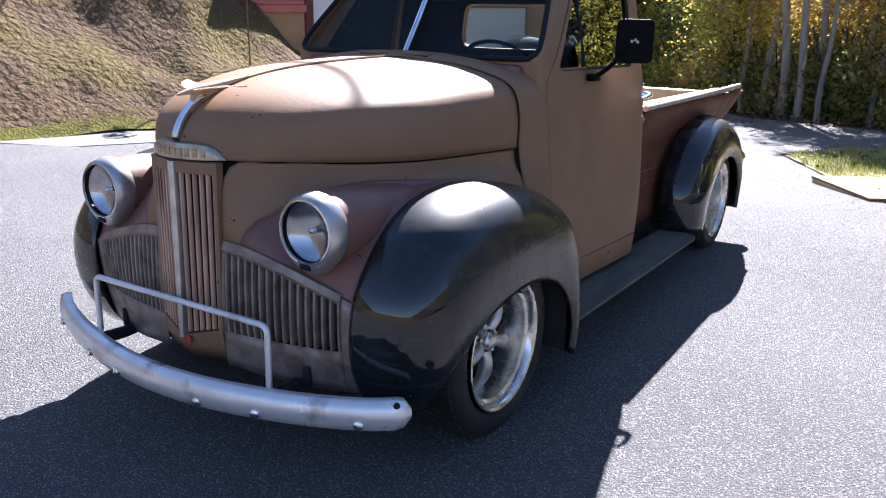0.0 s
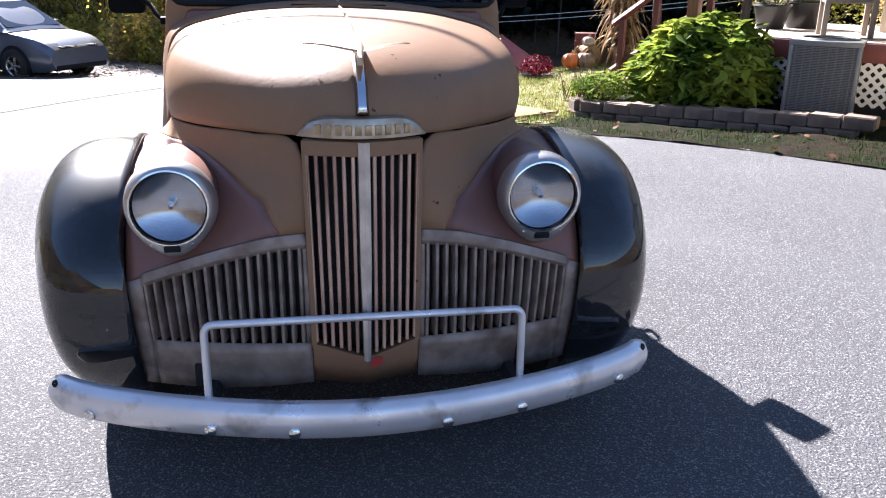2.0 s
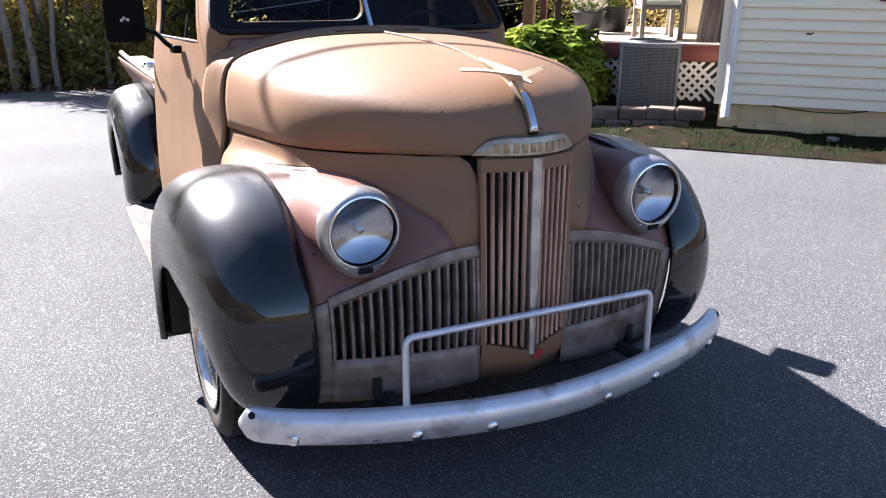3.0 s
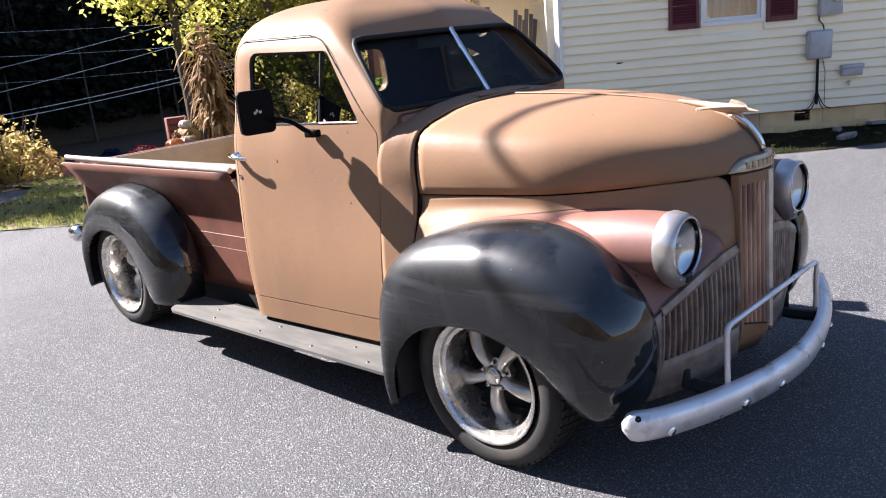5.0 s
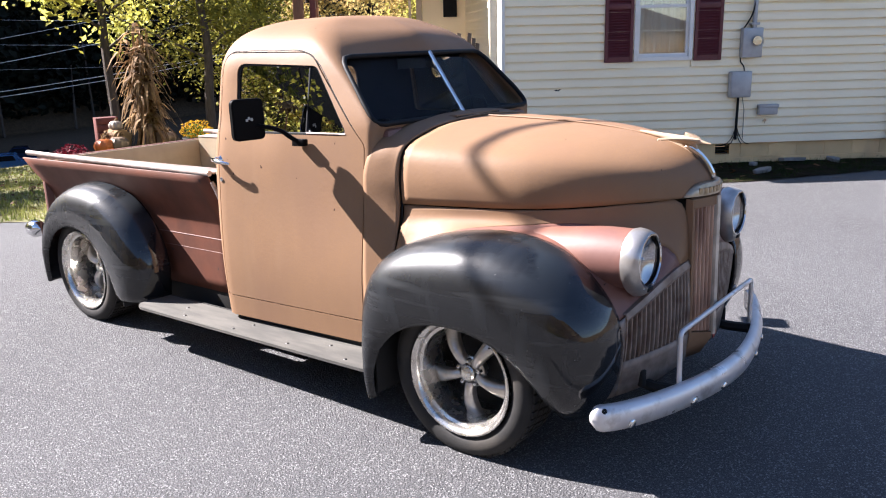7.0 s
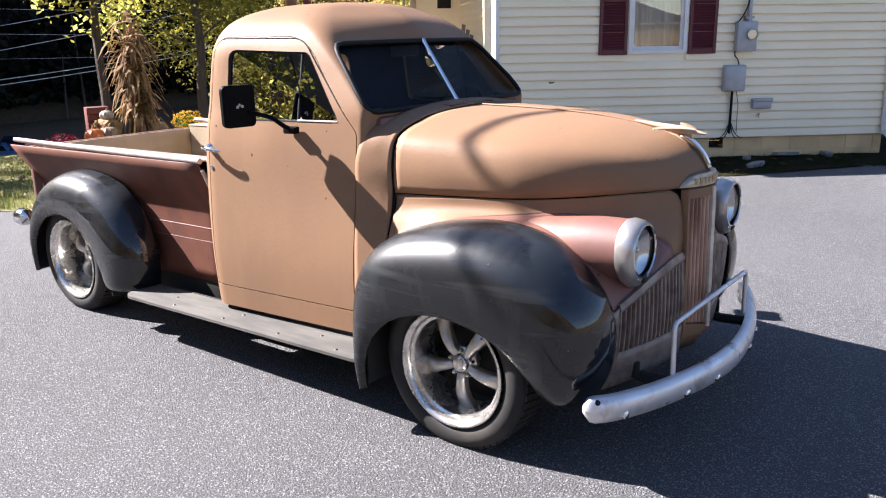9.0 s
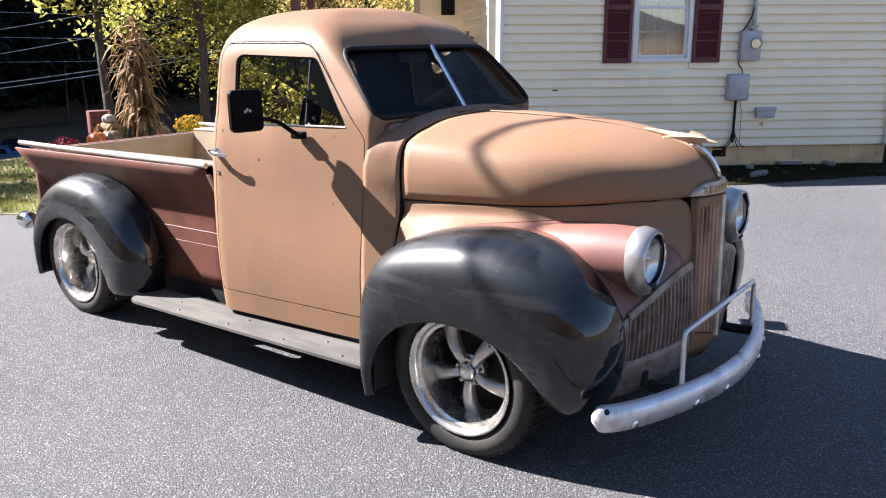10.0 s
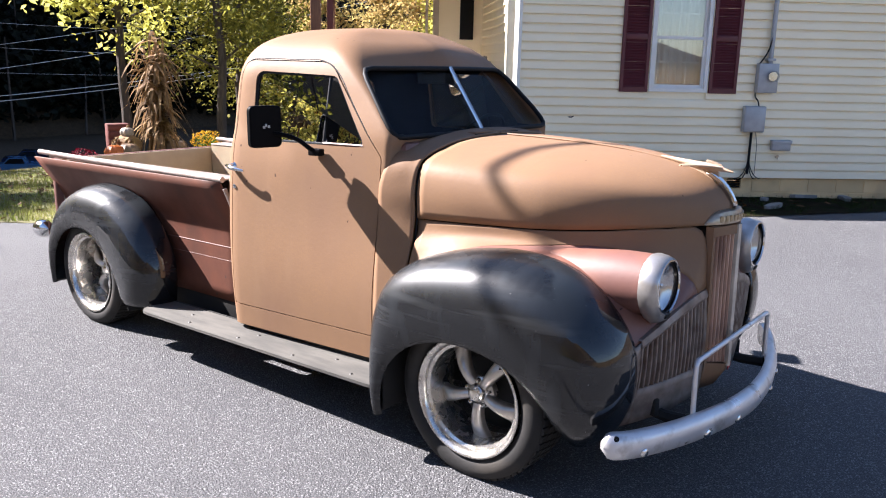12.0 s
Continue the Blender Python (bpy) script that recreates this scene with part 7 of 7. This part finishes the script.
part("red_trim", box(GX - 0.02, GX + 0.05, 9.1, 9.3, 0.4, 2.35, 0.006), REDWOOD, garage)
part("red_trim", box(GX - 0.02, GX + 0.06, 7.7, 9.1, 1.62, 1.75, 0.006), REDROOF, garage, "faded red ledge")
part("lean_roof", moved(box(0.0, 0.1, 7.7, 9.0, 0, 0.05), pose(GX, 0, 1.78, 0, 12)), REDROOF, garage, "faded red lean-to roof", smooth=False)
for y0, y1, z0, z1 in ((9.32, 12.58, -0.3, 1.88), (14.27, 17.88, -0.6, 1.74)):
    door = part("garage_door", box(GX - 0.16, GX - 0.10, y0, y1, z0, z1), DOORP, garage, "white panelled overhead door", smooth=False)
    n = 4
    for i in range(n):
        h = (z1 - z0) / n
        part("door_panel", box(GX - 0.10, GX - 0.075, y0 + 0.02, y1 - 0.02, z0 + i * h + 0.006, z0 + (i + 1) * h - 0.006, 0.006), DOORP, door)
part("roof", join(prism([(7.6, 2.35), (19.9, 2.35), (19.9, 2.45), (7.6, 2.45)], GX - 8.4, GX + 0.08)), REDROOF, garage, "red roof edge", smooth=False)

garage.matrix_world = pose(0, 0, -0.25)

# timber wall at the foot of the bank
TIMBER = mat("grey_weathered_timber", (0.36, 0.31, 0.24), (0.28, 0.24, 0.19), scale=5, rough=0.85, stretch=(6, 0.6, 6), third=(0.2, 0.17, 0.13), tscale=3, bump=0.003, bscale=30)
tw = thing("timber_wall", "low wall of stacked grey weathered timbers", "timber wall")
for k in range(3):
    for y0, y1 in ((0.0, 1.55 + 0.2 * k), (1.56 + 0.2 * k, 3.22 - 0.06 * k)):
        part("timber", box(-0.10, 0.10, y0 + 0.005, y1, 0.155 * k - 0.08, 0.155 * k + 0.068, 0.012), TIMBER, tw)
tw.matrix_world = pose(-5.66, 5.25, -0.14, -3.6, 0, 8.5)
weed = thing("weed_plant", "bright green leafy weed by the timber wall", "weed")
same("leaves", bush_leaves(260, 23, 0.22, 0.22, 0.42, 0.14), weed)
weed.matrix_world = pose(-5.45, 6.2, -0.15)
weed2 = thing("weed_plant", "dry brown weeds by the timber wall", "weed")
clump(weed2, "woody_base", (0, 0, 0.12), (0.4, 0.35, 0.16), 320, 0.09, DRYSTEM, 77)
weed2.matrix_world = pose(-5.75, 4.75, -0.05)

# dark plastic steps lying up the bank
STEPM = mat("black_plastic", (0.014, 0.015, 0.016), (0.025, 0.025, 0.027), scale=5, rough=0.45)
st_ = thing("bank_steps", "dark plastic steps leading up the bank", "steps")
part("stringer", prism([(0, 0), (1.75, -1.12), (1.75, -1.45), (1.45, -1.45), (0, -0.42)], -0.28, 0.28), STEPM, st_, smooth=False)
for i in range(5):
    part("step", box(-0.3, 0.3, 0.05 + i * 0.34, 0.38 + i * 0.34, -0.12 - i * 0.218, 0.03 - i * 0.218, 0.012), STEPM, st_)
part("tag", box(0.301, 0.304, 0.12, 0.28, -0.10, 0.0), WHITE, st_, smooth=False)
part("tag", box(0.301, 0.304, 1.32, 1.46, -0.88, -0.75), WHITE, st_, smooth=False)
st_.matrix_world = pose(-7.95, 9.45, 0.92)
rod = thing("metal_rod", "thin rusty metal rod standing on the bank", "rod")
part("shaft", tube([(0, 0, -0.2), (0, 0, 2.2)], 0.012, 6), WOOD, rod)
clump(rod, "tassel", (0, 0, 2.15), (0.22, 0.22, 0.08), 24, 0.12, DRYSTEM, 90)
rod.matrix_world = pose(-7.25, 6.65, bank_z(-7.25, 6.65))

# parked suv before the garage
SUVM = mat("silver_blue_car_paint", (0.13, 0.145, 0.18), (0.115, 0.13, 0.165), scale=3, rough=0.3, metal=0.55, coat=0.7)
suv = thing("suv", "silver grey sport utility vehicle parked before the garage", "car")
prof = [(-2.28, 0.82, 0.40), (-2.22, 1.02, 0.30), (-2.0, 1.12, 0.25), (-1.3, 1.10, 0.22), (-0.4, 1.06, 0.22), (0.6, 1.02, 0.22), (0.95, 1.03, 0.22), (1.35, 1.0, 0.22), (1.95, 0.90, 0.24), (2.22, 0.78, 0.28), (2.30, 0.72, 0.33)]
rows = []
for x, zt, zb in spline(np.array(prof), 44):
    w = 0.90 - 0.16 * max(0, abs(x) - 1.5) ** 2 * 1.3
    row = [(x, -w + 0.06, zb), (x, -w, zb + 0.12), (x, -w - 0.01, 0.6), (x, -w + 0.02, zt - 0.12), (x, -w + 0.09, zt - 0.01), (x, 0, zt + 0.02)]
    rows.append(row + [(a, -b, c) for a, b, c in row[-2::-1]])
body = grid_bm(np.array(rows), caps=True)
bmesh.ops.recalc_face_normals(body, faces=body.faces[:])
part("body", body, SUVM, suv, "silver grey painted body", angle=35)
rows = []
for x, zt, w in ((-2.12, 1.12, 0.70), (-2.05, 1.30, 0.69), (-1.9, 1.52, 0.66), (-1.5, 1.62, 0.64), (-0.6, 1.665, 0.63), (0.1, 1.62, 0.63), (0.5, 1.45, 0.66), (0.9, 1.22, 0.70), (1.2, 1.03, 0.74)):
    rows.append([(x, -0.86, 1.02), (x, -w - 0.05, zt - 0.10 * (zt - 1.0)), (x, -w + 0.08, zt), (x, 0, zt + 0.015), (x, w - 0.08, zt), (x, w + 0.05, zt - 0.10 * (zt - 1.0)), (x, 0.86, 1.02)])
top_bm = grid_bm(loft(rows, 25, 30))
part("greenhouse", top_bm, SUVM, suv, "silver grey roof and pillars", angle=35)
for sg in (1, -1):
    def quad(pts, o):
        b = bmesh.new()
        b.faces.new([b.verts.new((x, sg * y, z)) for x, y, z in pts])
        return b
    part("side_window", quad([(-1.75, 0.845, 1.12), (-1.15, 0.868, 1.09), (-1.15, 0.765, 1.53), (-1.5, 0.76, 1.50)], 0), GLASSD, suv, "dark tinted side glass", smooth=False, thick=0.01, offset=0)
    part("side_window", quad([(-1.08, 0.868, 1.09), (-0.12, 0.868, 1.07), (-0.12, 0.755, 1.565), (-1.08, 0.762, 1.535)], 0), GLASSD, suv, smooth=False, thick=0.01, offset=0)
    part("side_window", quad([(-0.05, 0.868, 1.07), (0.85, 0.868, 1.06), (0.36, 0.785, 1.45), (-0.05, 0.758, 1.565)], 0), GLASSD, suv, smooth=False, thick=0.01, offset=0)
    part("wing_mirror", moved(box(0.55, 0.72, sg * 0.90 - 0.02, sg * 1.08, 1.03, 1.18, 0.04, 3), Matrix()), CHROME if sg < 0 else SUVM, suv)
    part("headlamp", moved(box(1.88, 2.2, sg * 0.62 - 0.16, sg * 0.62 + 0.16, 0.74, 0.84, 0.03), Matrix()), LENS, suv, "clear headlamp")
    part("fog_lamp_panel", box(2.10, 2.27, sg * 0.66 - 0.12, sg * 0.66 + 0.12, 0.42, 0.56, 0.03), BEZEL, suv)
    part("tail_lamp", box(-2.27, -2.05, sg * 0.74 - 0.12, sg * 0.74 + 0.13, 0.88, 1.05, 0.03), mat("tail_lamp_red", (0.25, 0.012, 0.012), rough=0.2, coat=0.5), suv, "red tail lamp")
    part("roof_rail", tube([(-1.7, sg * 0.62, 1.62), (-1.5, sg * 0.62, 1.68), (-0.2, sg * 0.62, 1.69), (0.1, sg * 0.62, 1.63)], 0.018, 6, 10), CHROME, suv)
windscreen = bmesh.new()
windscreen.faces.new([windscreen.verts.new(p) for p in ((1.08, -0.70, 1.10), (1.08, 0.70, 1.10), (0.28, 0.58, 1.575), (0.28, -0.58, 1.575))])
part("windscreen", windscreen, GLASSD, suv, "dark windscreen", smooth=False, thick=0.02, offset=1)
part("radiator_grille", join(*[box(2.16, 2.29, -0.5, 0.5, 0.60 + i * 0.045, 0.625 + i * 0.045, 0.004) for i in range(4)], box(2.0, 2.26, -0.52, 0.52, 0.58, 0.78)), TRIM, suv, "black radiator grille")
part("lower_bumper", box(1.95, 2.31, -0.72, 0.72, 0.28, 0.42, 0.05), TRIM, suv)
part("sill", join(box(-1.0, 1.05, -0.90, -0.84, 0.24, 0.36, 0.02), box(-1.0, 1.05, 0.84, 0.90, 0.24, 0.36, 0.02)), TRIM, suv)
part("underside", box(-2.0, 2.0, -0.7, 0.7, 0.28, 0.5), DARK, suv, smooth=False)
for x in (-1.36, 1.40):
    for sg in (1, -1):
        # flat disc on the body side stands in for the shaded arch hollow
        part("wheel_arch", moved(lathe([(0.001, -0.004), (0.385, -0.004), (0.40, 0.004), (0.40, 0.06)], 36), pose(x, sg * 0.914, 0.375) @ (Matrix() if sg < 0 else pose(0, 0, 0, 0, 0, 180))), TRIM, suv, "flat black disc for the shaded wheel arch hollow")
        wv = part("wheel", moved(lathe([(0.20, -0.11), (0.30, -0.115), (0.345, -0.09), (0.352, 0.0), (0.345, 0.09), (0.30, 0.115), (0.20, 0.11)], 40), pose(x, sg * 0.845, 0.352)), RUBBER, suv)
        part("rim", moved(join(lathe([(0.20, -0.09), (0.215, -0.11), (0.19, -0.09), (0.18, 0.0)], 32), *[moved(box(0.04, 0.2, -0.10, -0.07, -0.025, 0.025, 0.006), Matrix.Rotation(radians(a), 4, "Y")) for a in range(0, 360, 72)], lathe([(0.001, -0.105), (0.05, -0.10), (0.055, -0.06)], 16)), pose(x, sg * 0.845, 0.352) @ (Matrix() if sg < 0 else pose(0, 0, 0, 0, 0, 180))), ALU, wv)
        part("brake_disc", moved(lathe([(0.001, -0.02), (0.17, -0.02), (0.17, 0.02), (0.001, 0.02)], 24), pose(x, sg * 0.845, 0.352)), DARK, wv)
suv.matrix_world = pose(-6.38, 16.1, terrain(-6.38, 16.1) + 0.03, 0, 1.2, -31) @ Matrix.Diagonal((0.95, 0.95, 0.92, 1.0))


# ---- trees ----
BARK = mat("grey_brown_bark", (0.085, 0.066, 0.052), (0.055, 0.043, 0.035), scale=8, rough=0.95, stretch=(3, 3, 0.5), bump=0.02, bscale=18)
PALEBARK = mat("pale_grey_bark", (0.30, 0.265, 0.225), (0.20, 0.175, 0.15), scale=6, rough=0.95, stretch=(3, 3, 0.6), bump=0.012, bscale=18)
YELLOWLEAF = leafy("yellow_green_leaves", (0.62, 0.55, 0.12), (0.34, 0.36, 0.09), 0.7, 0.62)
RUSTLEAF = leafy("rust_leaves", (0.43, 0.29, 0.12), (0.44, 0.39, 0.14), 0.7, 0.6)
MIXLEAF = leafy("yellowing_olive_leaves", (0.30, 0.27, 0.045), (0.11, 0.12, 0.025), 2.5, 0.4)
MIXYELLOW = leafy("thinning_yellow_leaves", (0.52, 0.43, 0.07), (0.36, 0.22, 0.07), 1.6, 0.45)
OLIVELEAF = leafy("olive_leaves", (0.24, 0.27, 0.09), (0.36, 0.34, 0.12), 0.7, 0.6)


def tree_meshes(seed, h, spread, n, leafm, leaf, bare, bark, r0, lean=0.0):
    """Trunk with limbs, and a crown of leaves round the limb ends."""
    r = random.Random(seed)
    trunk = [Vector((0, 0, 0))]
    for k in range(1, 7):
        trunk.append(Vector((lean * k * h / 6 + r.uniform(-0.05, 0.05) * h * 0.15, r.uniform(-0.05, 0.05) * h * 0.15, h * k / 6)))
    bms = [tube([tuple(p) for p in trunk], r0, 9, 14, radii=[r0 * 1.25, r0, r0 * 0.8, r0 * 0.55, r0 * 0.22])]
    tips = []
    for i in range(17):
        f = bare + (1 - bare) * (i + r.random()) / 17
        base = trunk[0].lerp(trunk[-1], f)
        k = min(5, int(f * 6))
        base = trunk[k].lerp(trunk[k + 1], f * 6 - k)
        a = i * 2.4 + r.uniform(-0.5, 0.5)
        L = spread * (1.15 - 0.75 * f) * r.uniform(0.7, 1.2)
        mid = base + Vector((math.cos(a) * L * 0.5, math.sin(a) * L * 0.5, L * r.uniform(0.15, 0.4)))
        end = base + Vector((math.cos(a) * L, math.sin(a) * L, L * r.uniform(0.2, 0.7)))
        bms.append(tube([tuple(base), tuple(mid), tuple(end)], 0.03, 5, 6, radii=[r0 * 0.35, r0 * 0.2, r0 * 0.07]))
        tips += [(mid, L * 0.36), (end, L * 0.42), (base.lerp(end, 0.75), L * 0.36)]
        for _ in range(2):
            e2 = mid + Vector((r.uniform(-1, 1), r.uniform(-1, 1), r.uniform(-0.2, 0.8))) * L * 0.5
            bms.append(tube([tuple(mid), tuple(e2)], 0.015, 4, radii=[r0 * 0.16, r0 * 0.05]))
            tips.append((e2, L * 0.32))
    wood = mesh_of("trunk", join(*bms), bark)
    vs, fs = [], []
    for _ in range(n):
        c, q = tips[r.randrange(len(tips))]
        p = c + Vector((r.gauss(0, 0.55), r.gauss(0, 0.55), r.gauss(0, 0.45))) * q
        m = Matrix.Translation(p) @ Euler((r.uniform(-1.3, 1.3), r.uniform(-0.8, 0.8), r.uniform(0, 6.283))).to_matrix().to_4x4()
        s = leaf * r.uniform(0.6, 1.4)
        b = len(vs)
        vs += [m @ (Vector(v) * s) for v in ((0, -0.5, 0), (0.36, 0, 0.08), (0, 0.6, 0), (-0.36, 0, 0.08))]
        fs.append((b, b + 1, b + 2, b + 3))
    crown = bpy.data.meshes.new("crown")
    crown.from_pydata(vs, [], fs)
    crown.materials.append(leafm)
    return wood, crown


KINDS = [tree_meshes(101, 8.0, 2.3, 7000, YELLOWLEAF, 0.13, 0.24, BARK, 0.10), tree_meshes(102, 7.0, 2.2, 6500, RUSTLEAF, 0.12, 0.15, BARK, 0.10, 0.03), tree_meshes(103, 8.5, 2.4, 7000, OLIVELEAF, 0.13, 0.22, PALEBARK, 0.10, -0.03), tree_meshes(104, 6.0, 2.0, 4200, MIXYELLOW, 0.11, 0.12, PALEBARK, 0.075), tree_meshes(105, 9.0, 2.4, 5200, YELLOWLEAF, 0.17, 0.36, BARK, 0.12, 0.03), tree_meshes(106, 8.5, 2.7, 8500, MIXLEAF, 0.12, 0.27, BARK, 0.12, 0.0), tree_meshes(107, 8.5, 1.8, 3000, RUSTLEAF, 0.12, 0.4, PALEBARK, 0.085, 0.05), tree_meshes(108, 9.0, 1.7, 1100, RUSTLEAF, 0.12, 0.4, PALEBARK, 0.10, 0.05)]
LABELS = ["tree with yellow-green autumn leaves", "tree with rust-red autumn leaves", "tall tree with olive green leaves", "bushy young tree with yellow leaves", "slim brown trunk with sparse yellow leaves", "leafy tree with yellowing olive leaves", "thin grey trunk with sparse rust leaves", "thin grey leaning trunk with few leaves"]


def tree(kind, x, y, turn, s=1.0, sink=0.1):
    t = thing("tree", LABELS[kind], "tree", group="trees round the yard")
    same("trunk", KINDS[kind][0], t)
    same("crown", KINDS[kind][1], t)
    t.matrix_world = pose(x, y, terrain(x, y) - sink, 0, 0, turn) @ Matrix.Scale(s, 4)
    return t


rt = random.Random(12)
# wood edge behind the drive
for k, x, y, s in ((6, -1.75, 18.3, 0.9), (6, -1.35, 18.0, 0.8), (6, -1.05, 18.7, 0.85), (6, -2.3, 18.9, 0.9), (6, -0.2, 18.4, 0.7), (6, 0.5, 18.9, 0.6), (3, -2.9, 19.2, 0.72), (3, -0.5, 19.4, 0.72), (3, 1.0, 18.6, 0.45), (0, -3.4, 19.8, 0.5), (3, -2.9, 20.4, 0.6), (3, -1.0, 20.2, 0.6), (3, -2.0, 21.4, 0.65), (1, 0.6, 18.0, 0.5), (3, 1.3, 17.6, 0.5), (1, 2.2, 18.6, 0.5), (0, 2.3, 19.8, 0.45), (3, 0.1, 20.2, 0.7),
                   (0, -4.6, 23, 0.5), (4, -5.6, 25.5, 0.8), (2, -6.6, 28, 0.6), (3, -4.0, 26, 0.7), (0, -8.5, 30, 0.7), (3, -11, 31, 0.8), (1, -2.0, 24, 0.55), (0, 0.8, 24, 0.5), (3, 2.6, 24, 0.55), (1, -7, 33, 0.8), (0, -13.5, 33, 0.8), (3, -16, 30, 0.9), (0, 1.6, 29, 0.7), (2, -2, 30, 0.8)):
    tree(k, x, y, rt.uniform(0, 360), 1.15 * s)
# thin grey trunks among the leaves
for x, y, s in ((2.4, 17.7, 0.6), (1.7, 18.3, 0.62), (2.7, 19.3, 0.7), (-0.9, 17.9, 0.6), (0.9, 18.1, 0.62), (0.2, 17.8, 0.6)):
    tree(7, x, y, rt.uniform(0, 360), s)
# behind the garage
for k, x, y, s in ((0, -19.0, 15.5, 1.0), (5, -22.0, 19.5, 1.1), (0, -17.5, 21.5, 0.9), (1, -25.0, 24.0, 1.2)):
    tree(k, x, y, rt.uniform(0, 360), s)
# valley side
tree(4, 10.3, 21.1, 40, 1.15)
tree(5, 11.2, 17.6, 160, 1.0)
tree(5, 14.2, 20.5, 20, 1.05)
tree(5, 16.5, 22, 10, 1.0)
tree(1, 21.0, 23.6, 120, 1.1)
tree(1, 22.6, 21.6, 40, 1.05)
tree(0, 24.3, 19.8, 200, 1.0)
tree(1, 26.5, 24.0, 260, 1.2)

# shrubs at the wood edge
SHRUBS = []
for sd, lm in ((61, YELLOWLEAF), (62, OLIVELEAF), (63, RUSTLEAF)):
    r_ = random.Random(sd)
    vs, fs = [], []
    for _ in range(2600):
        a, q = r_.uniform(0, 6.283), r_.random() ** 0.5
        z = 1.7 * (1 - 0.5 * q * q) * r_.random() ** 0.8
        p = Vector((1.1 * q * math.cos(a), 1.1 * q * math.sin(a), z)) * (0.8 + 0.4 * noise.noise((math.cos(a) * 2, math.sin(a) * 2, z * 1.5 + sd)))
        m = Matrix.Translation(p) @ Euler((r_.uniform(-1.2, 1.2), r_.uniform(-0.8, 0.8), r_.uniform(0, 6.283))).to_matrix().to_4x4()
        s = r_.uniform(0.05, 0.13)
        b = len(vs)
        vs += [m @ (Vector(v) * s) for v in ((0, -0.5, 0), (0.36, 0, 0.08), (0, 0.6, 0), (-0.36, 0, 0.08))]
        fs.append((b, b + 1, b + 2, b + 3))
    me = bpy.data.meshes.new("leaves")
    me.from_pydata(vs, [], fs)
    me.materials.append(lm)
    wood = mesh_of("woody_base", join(*[tube([(0, 0, -0.1), (0.4 * math.cos(a), 0.4 * math.sin(a), 0.7), (0.7 * math.cos(a), 0.7 * math.sin(a), 1.4)], 0.015, 4, 5) for a in np.linspace(0, 5.6, 8)]), BARK)
    SHRUBS.append((me, wood))


def shrub(k, x, y, s):
    t = thing("shrub", ("yellow-green woodland shrub at the wood edge", "olive green woodland shrub at the wood edge", "rust-coloured woodland shrub at the wood edge")[k], "shrub", group="shrubs along the wood edge")
    same("leaves", SHRUBS[k][0], t)
    same("woody_base", SHRUBS[k][1], t)
    t.matrix_world = pose(x, y, terrain(x, y), 0, 0, rt.uniform(0, 360)) @ Matrix.Scale(s, 4)


for i in range(64):
    f = i / 63
    x = -12 + 16 * f + rt.uniform(-0.3, 0.3)
    y = np.interp(x, [-12, -7.5, -4.6, -2.6, 1.0, 4.0], [29.5, 28.5, 22.5, 19.3, 17.6, 18.5]) + rt.uniform(0.2, 2.2)
    shrub(rt.choice((0, 2, 1, 1, 2)), x, float(y), rt.uniform(0.7, 1.6))
for x, y, s in ((2.6, 19.6, 0.8), (2.4, 18.0, 0.6)):
    shrub(0, x, y, s)


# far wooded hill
# near-black leaf colour: the hillside's shade is put into it
FARLEAF = leafy("far_shade_toned_leaves", (0.007, 0.010, 0.007), (0.011, 0.013, 0.008), 0.05, 0.1)
rf_ = random.Random(5)
far_v, far_f, near_v, near_f = [], [], [], []
for _ in range(2300):
    x = rf_.uniform(-70, 120) if _ < 1300 else rf_.uniform(6, 62)
    start = 34 + 44 * ease(1, 14, x)
    y = start + 1 + (70 if _ < 1300 else 24) * rf_.random() ** 1.4
    z = terrain(x, y)
    h = rf_.uniform(5, 10)
    w = rf_.uniform(1.8, 3.4)
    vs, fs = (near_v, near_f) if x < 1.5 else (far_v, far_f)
    for _k in range(46):
        d = Vector((rf_.gauss(0, 1), rf_.gauss(0, 1), rf_.gauss(0, 1))).normalized()
        p = Vector((x + d.x * w, y + d.y * w, z + h * 0.55 + d.z * h * 0.48))
        m = Matrix.Translation(p) @ Euler((rf_.uniform(-1.2, 1.2), rf_.uniform(-1, 1), rf_.uniform(0, 6.28))).to_matrix().to_4x4()
        s = rf_.uniform(0.5, 1.1)
        b = len(vs)
        vs += [m @ (Vector(v) * s) for v in ((0, -0.5, 0), (0.4, 0, 0.1), (0, 0.6, 0), (-0.4, 0, 0.1))]
        fs.append((b, b + 1, b + 2, b + 3))
for lbl, v_, f_, lm in (("woods on the far hillside, their shade put into the leaf colour", far_v, far_f, FARLEAF), ("sunlit autumn woods behind the yard", near_v, near_f, MIXLEAF)):
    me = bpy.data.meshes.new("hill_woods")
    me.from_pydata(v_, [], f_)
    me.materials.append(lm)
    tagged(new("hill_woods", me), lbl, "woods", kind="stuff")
tr_ = []
for _ in range(70):
    x = rf_.uniform(-30, 70)
    y = 34 + 44 * ease(1, 14, x) + rf_.uniform(-3, 14)
    tr_.append(tube([(x, y, terrain(x, y)), (x + rf_.uniform(-0.5, 0.5), y, terrain(x, y) + rf_.uniform(6, 11))], 0.12, 5, radii=[0.16, 0.05]))
tagged(part("hill_trunks", join(*tr_), BARK), "thin pale trunks on the shaded hillside", "trunks", kind="stuff")
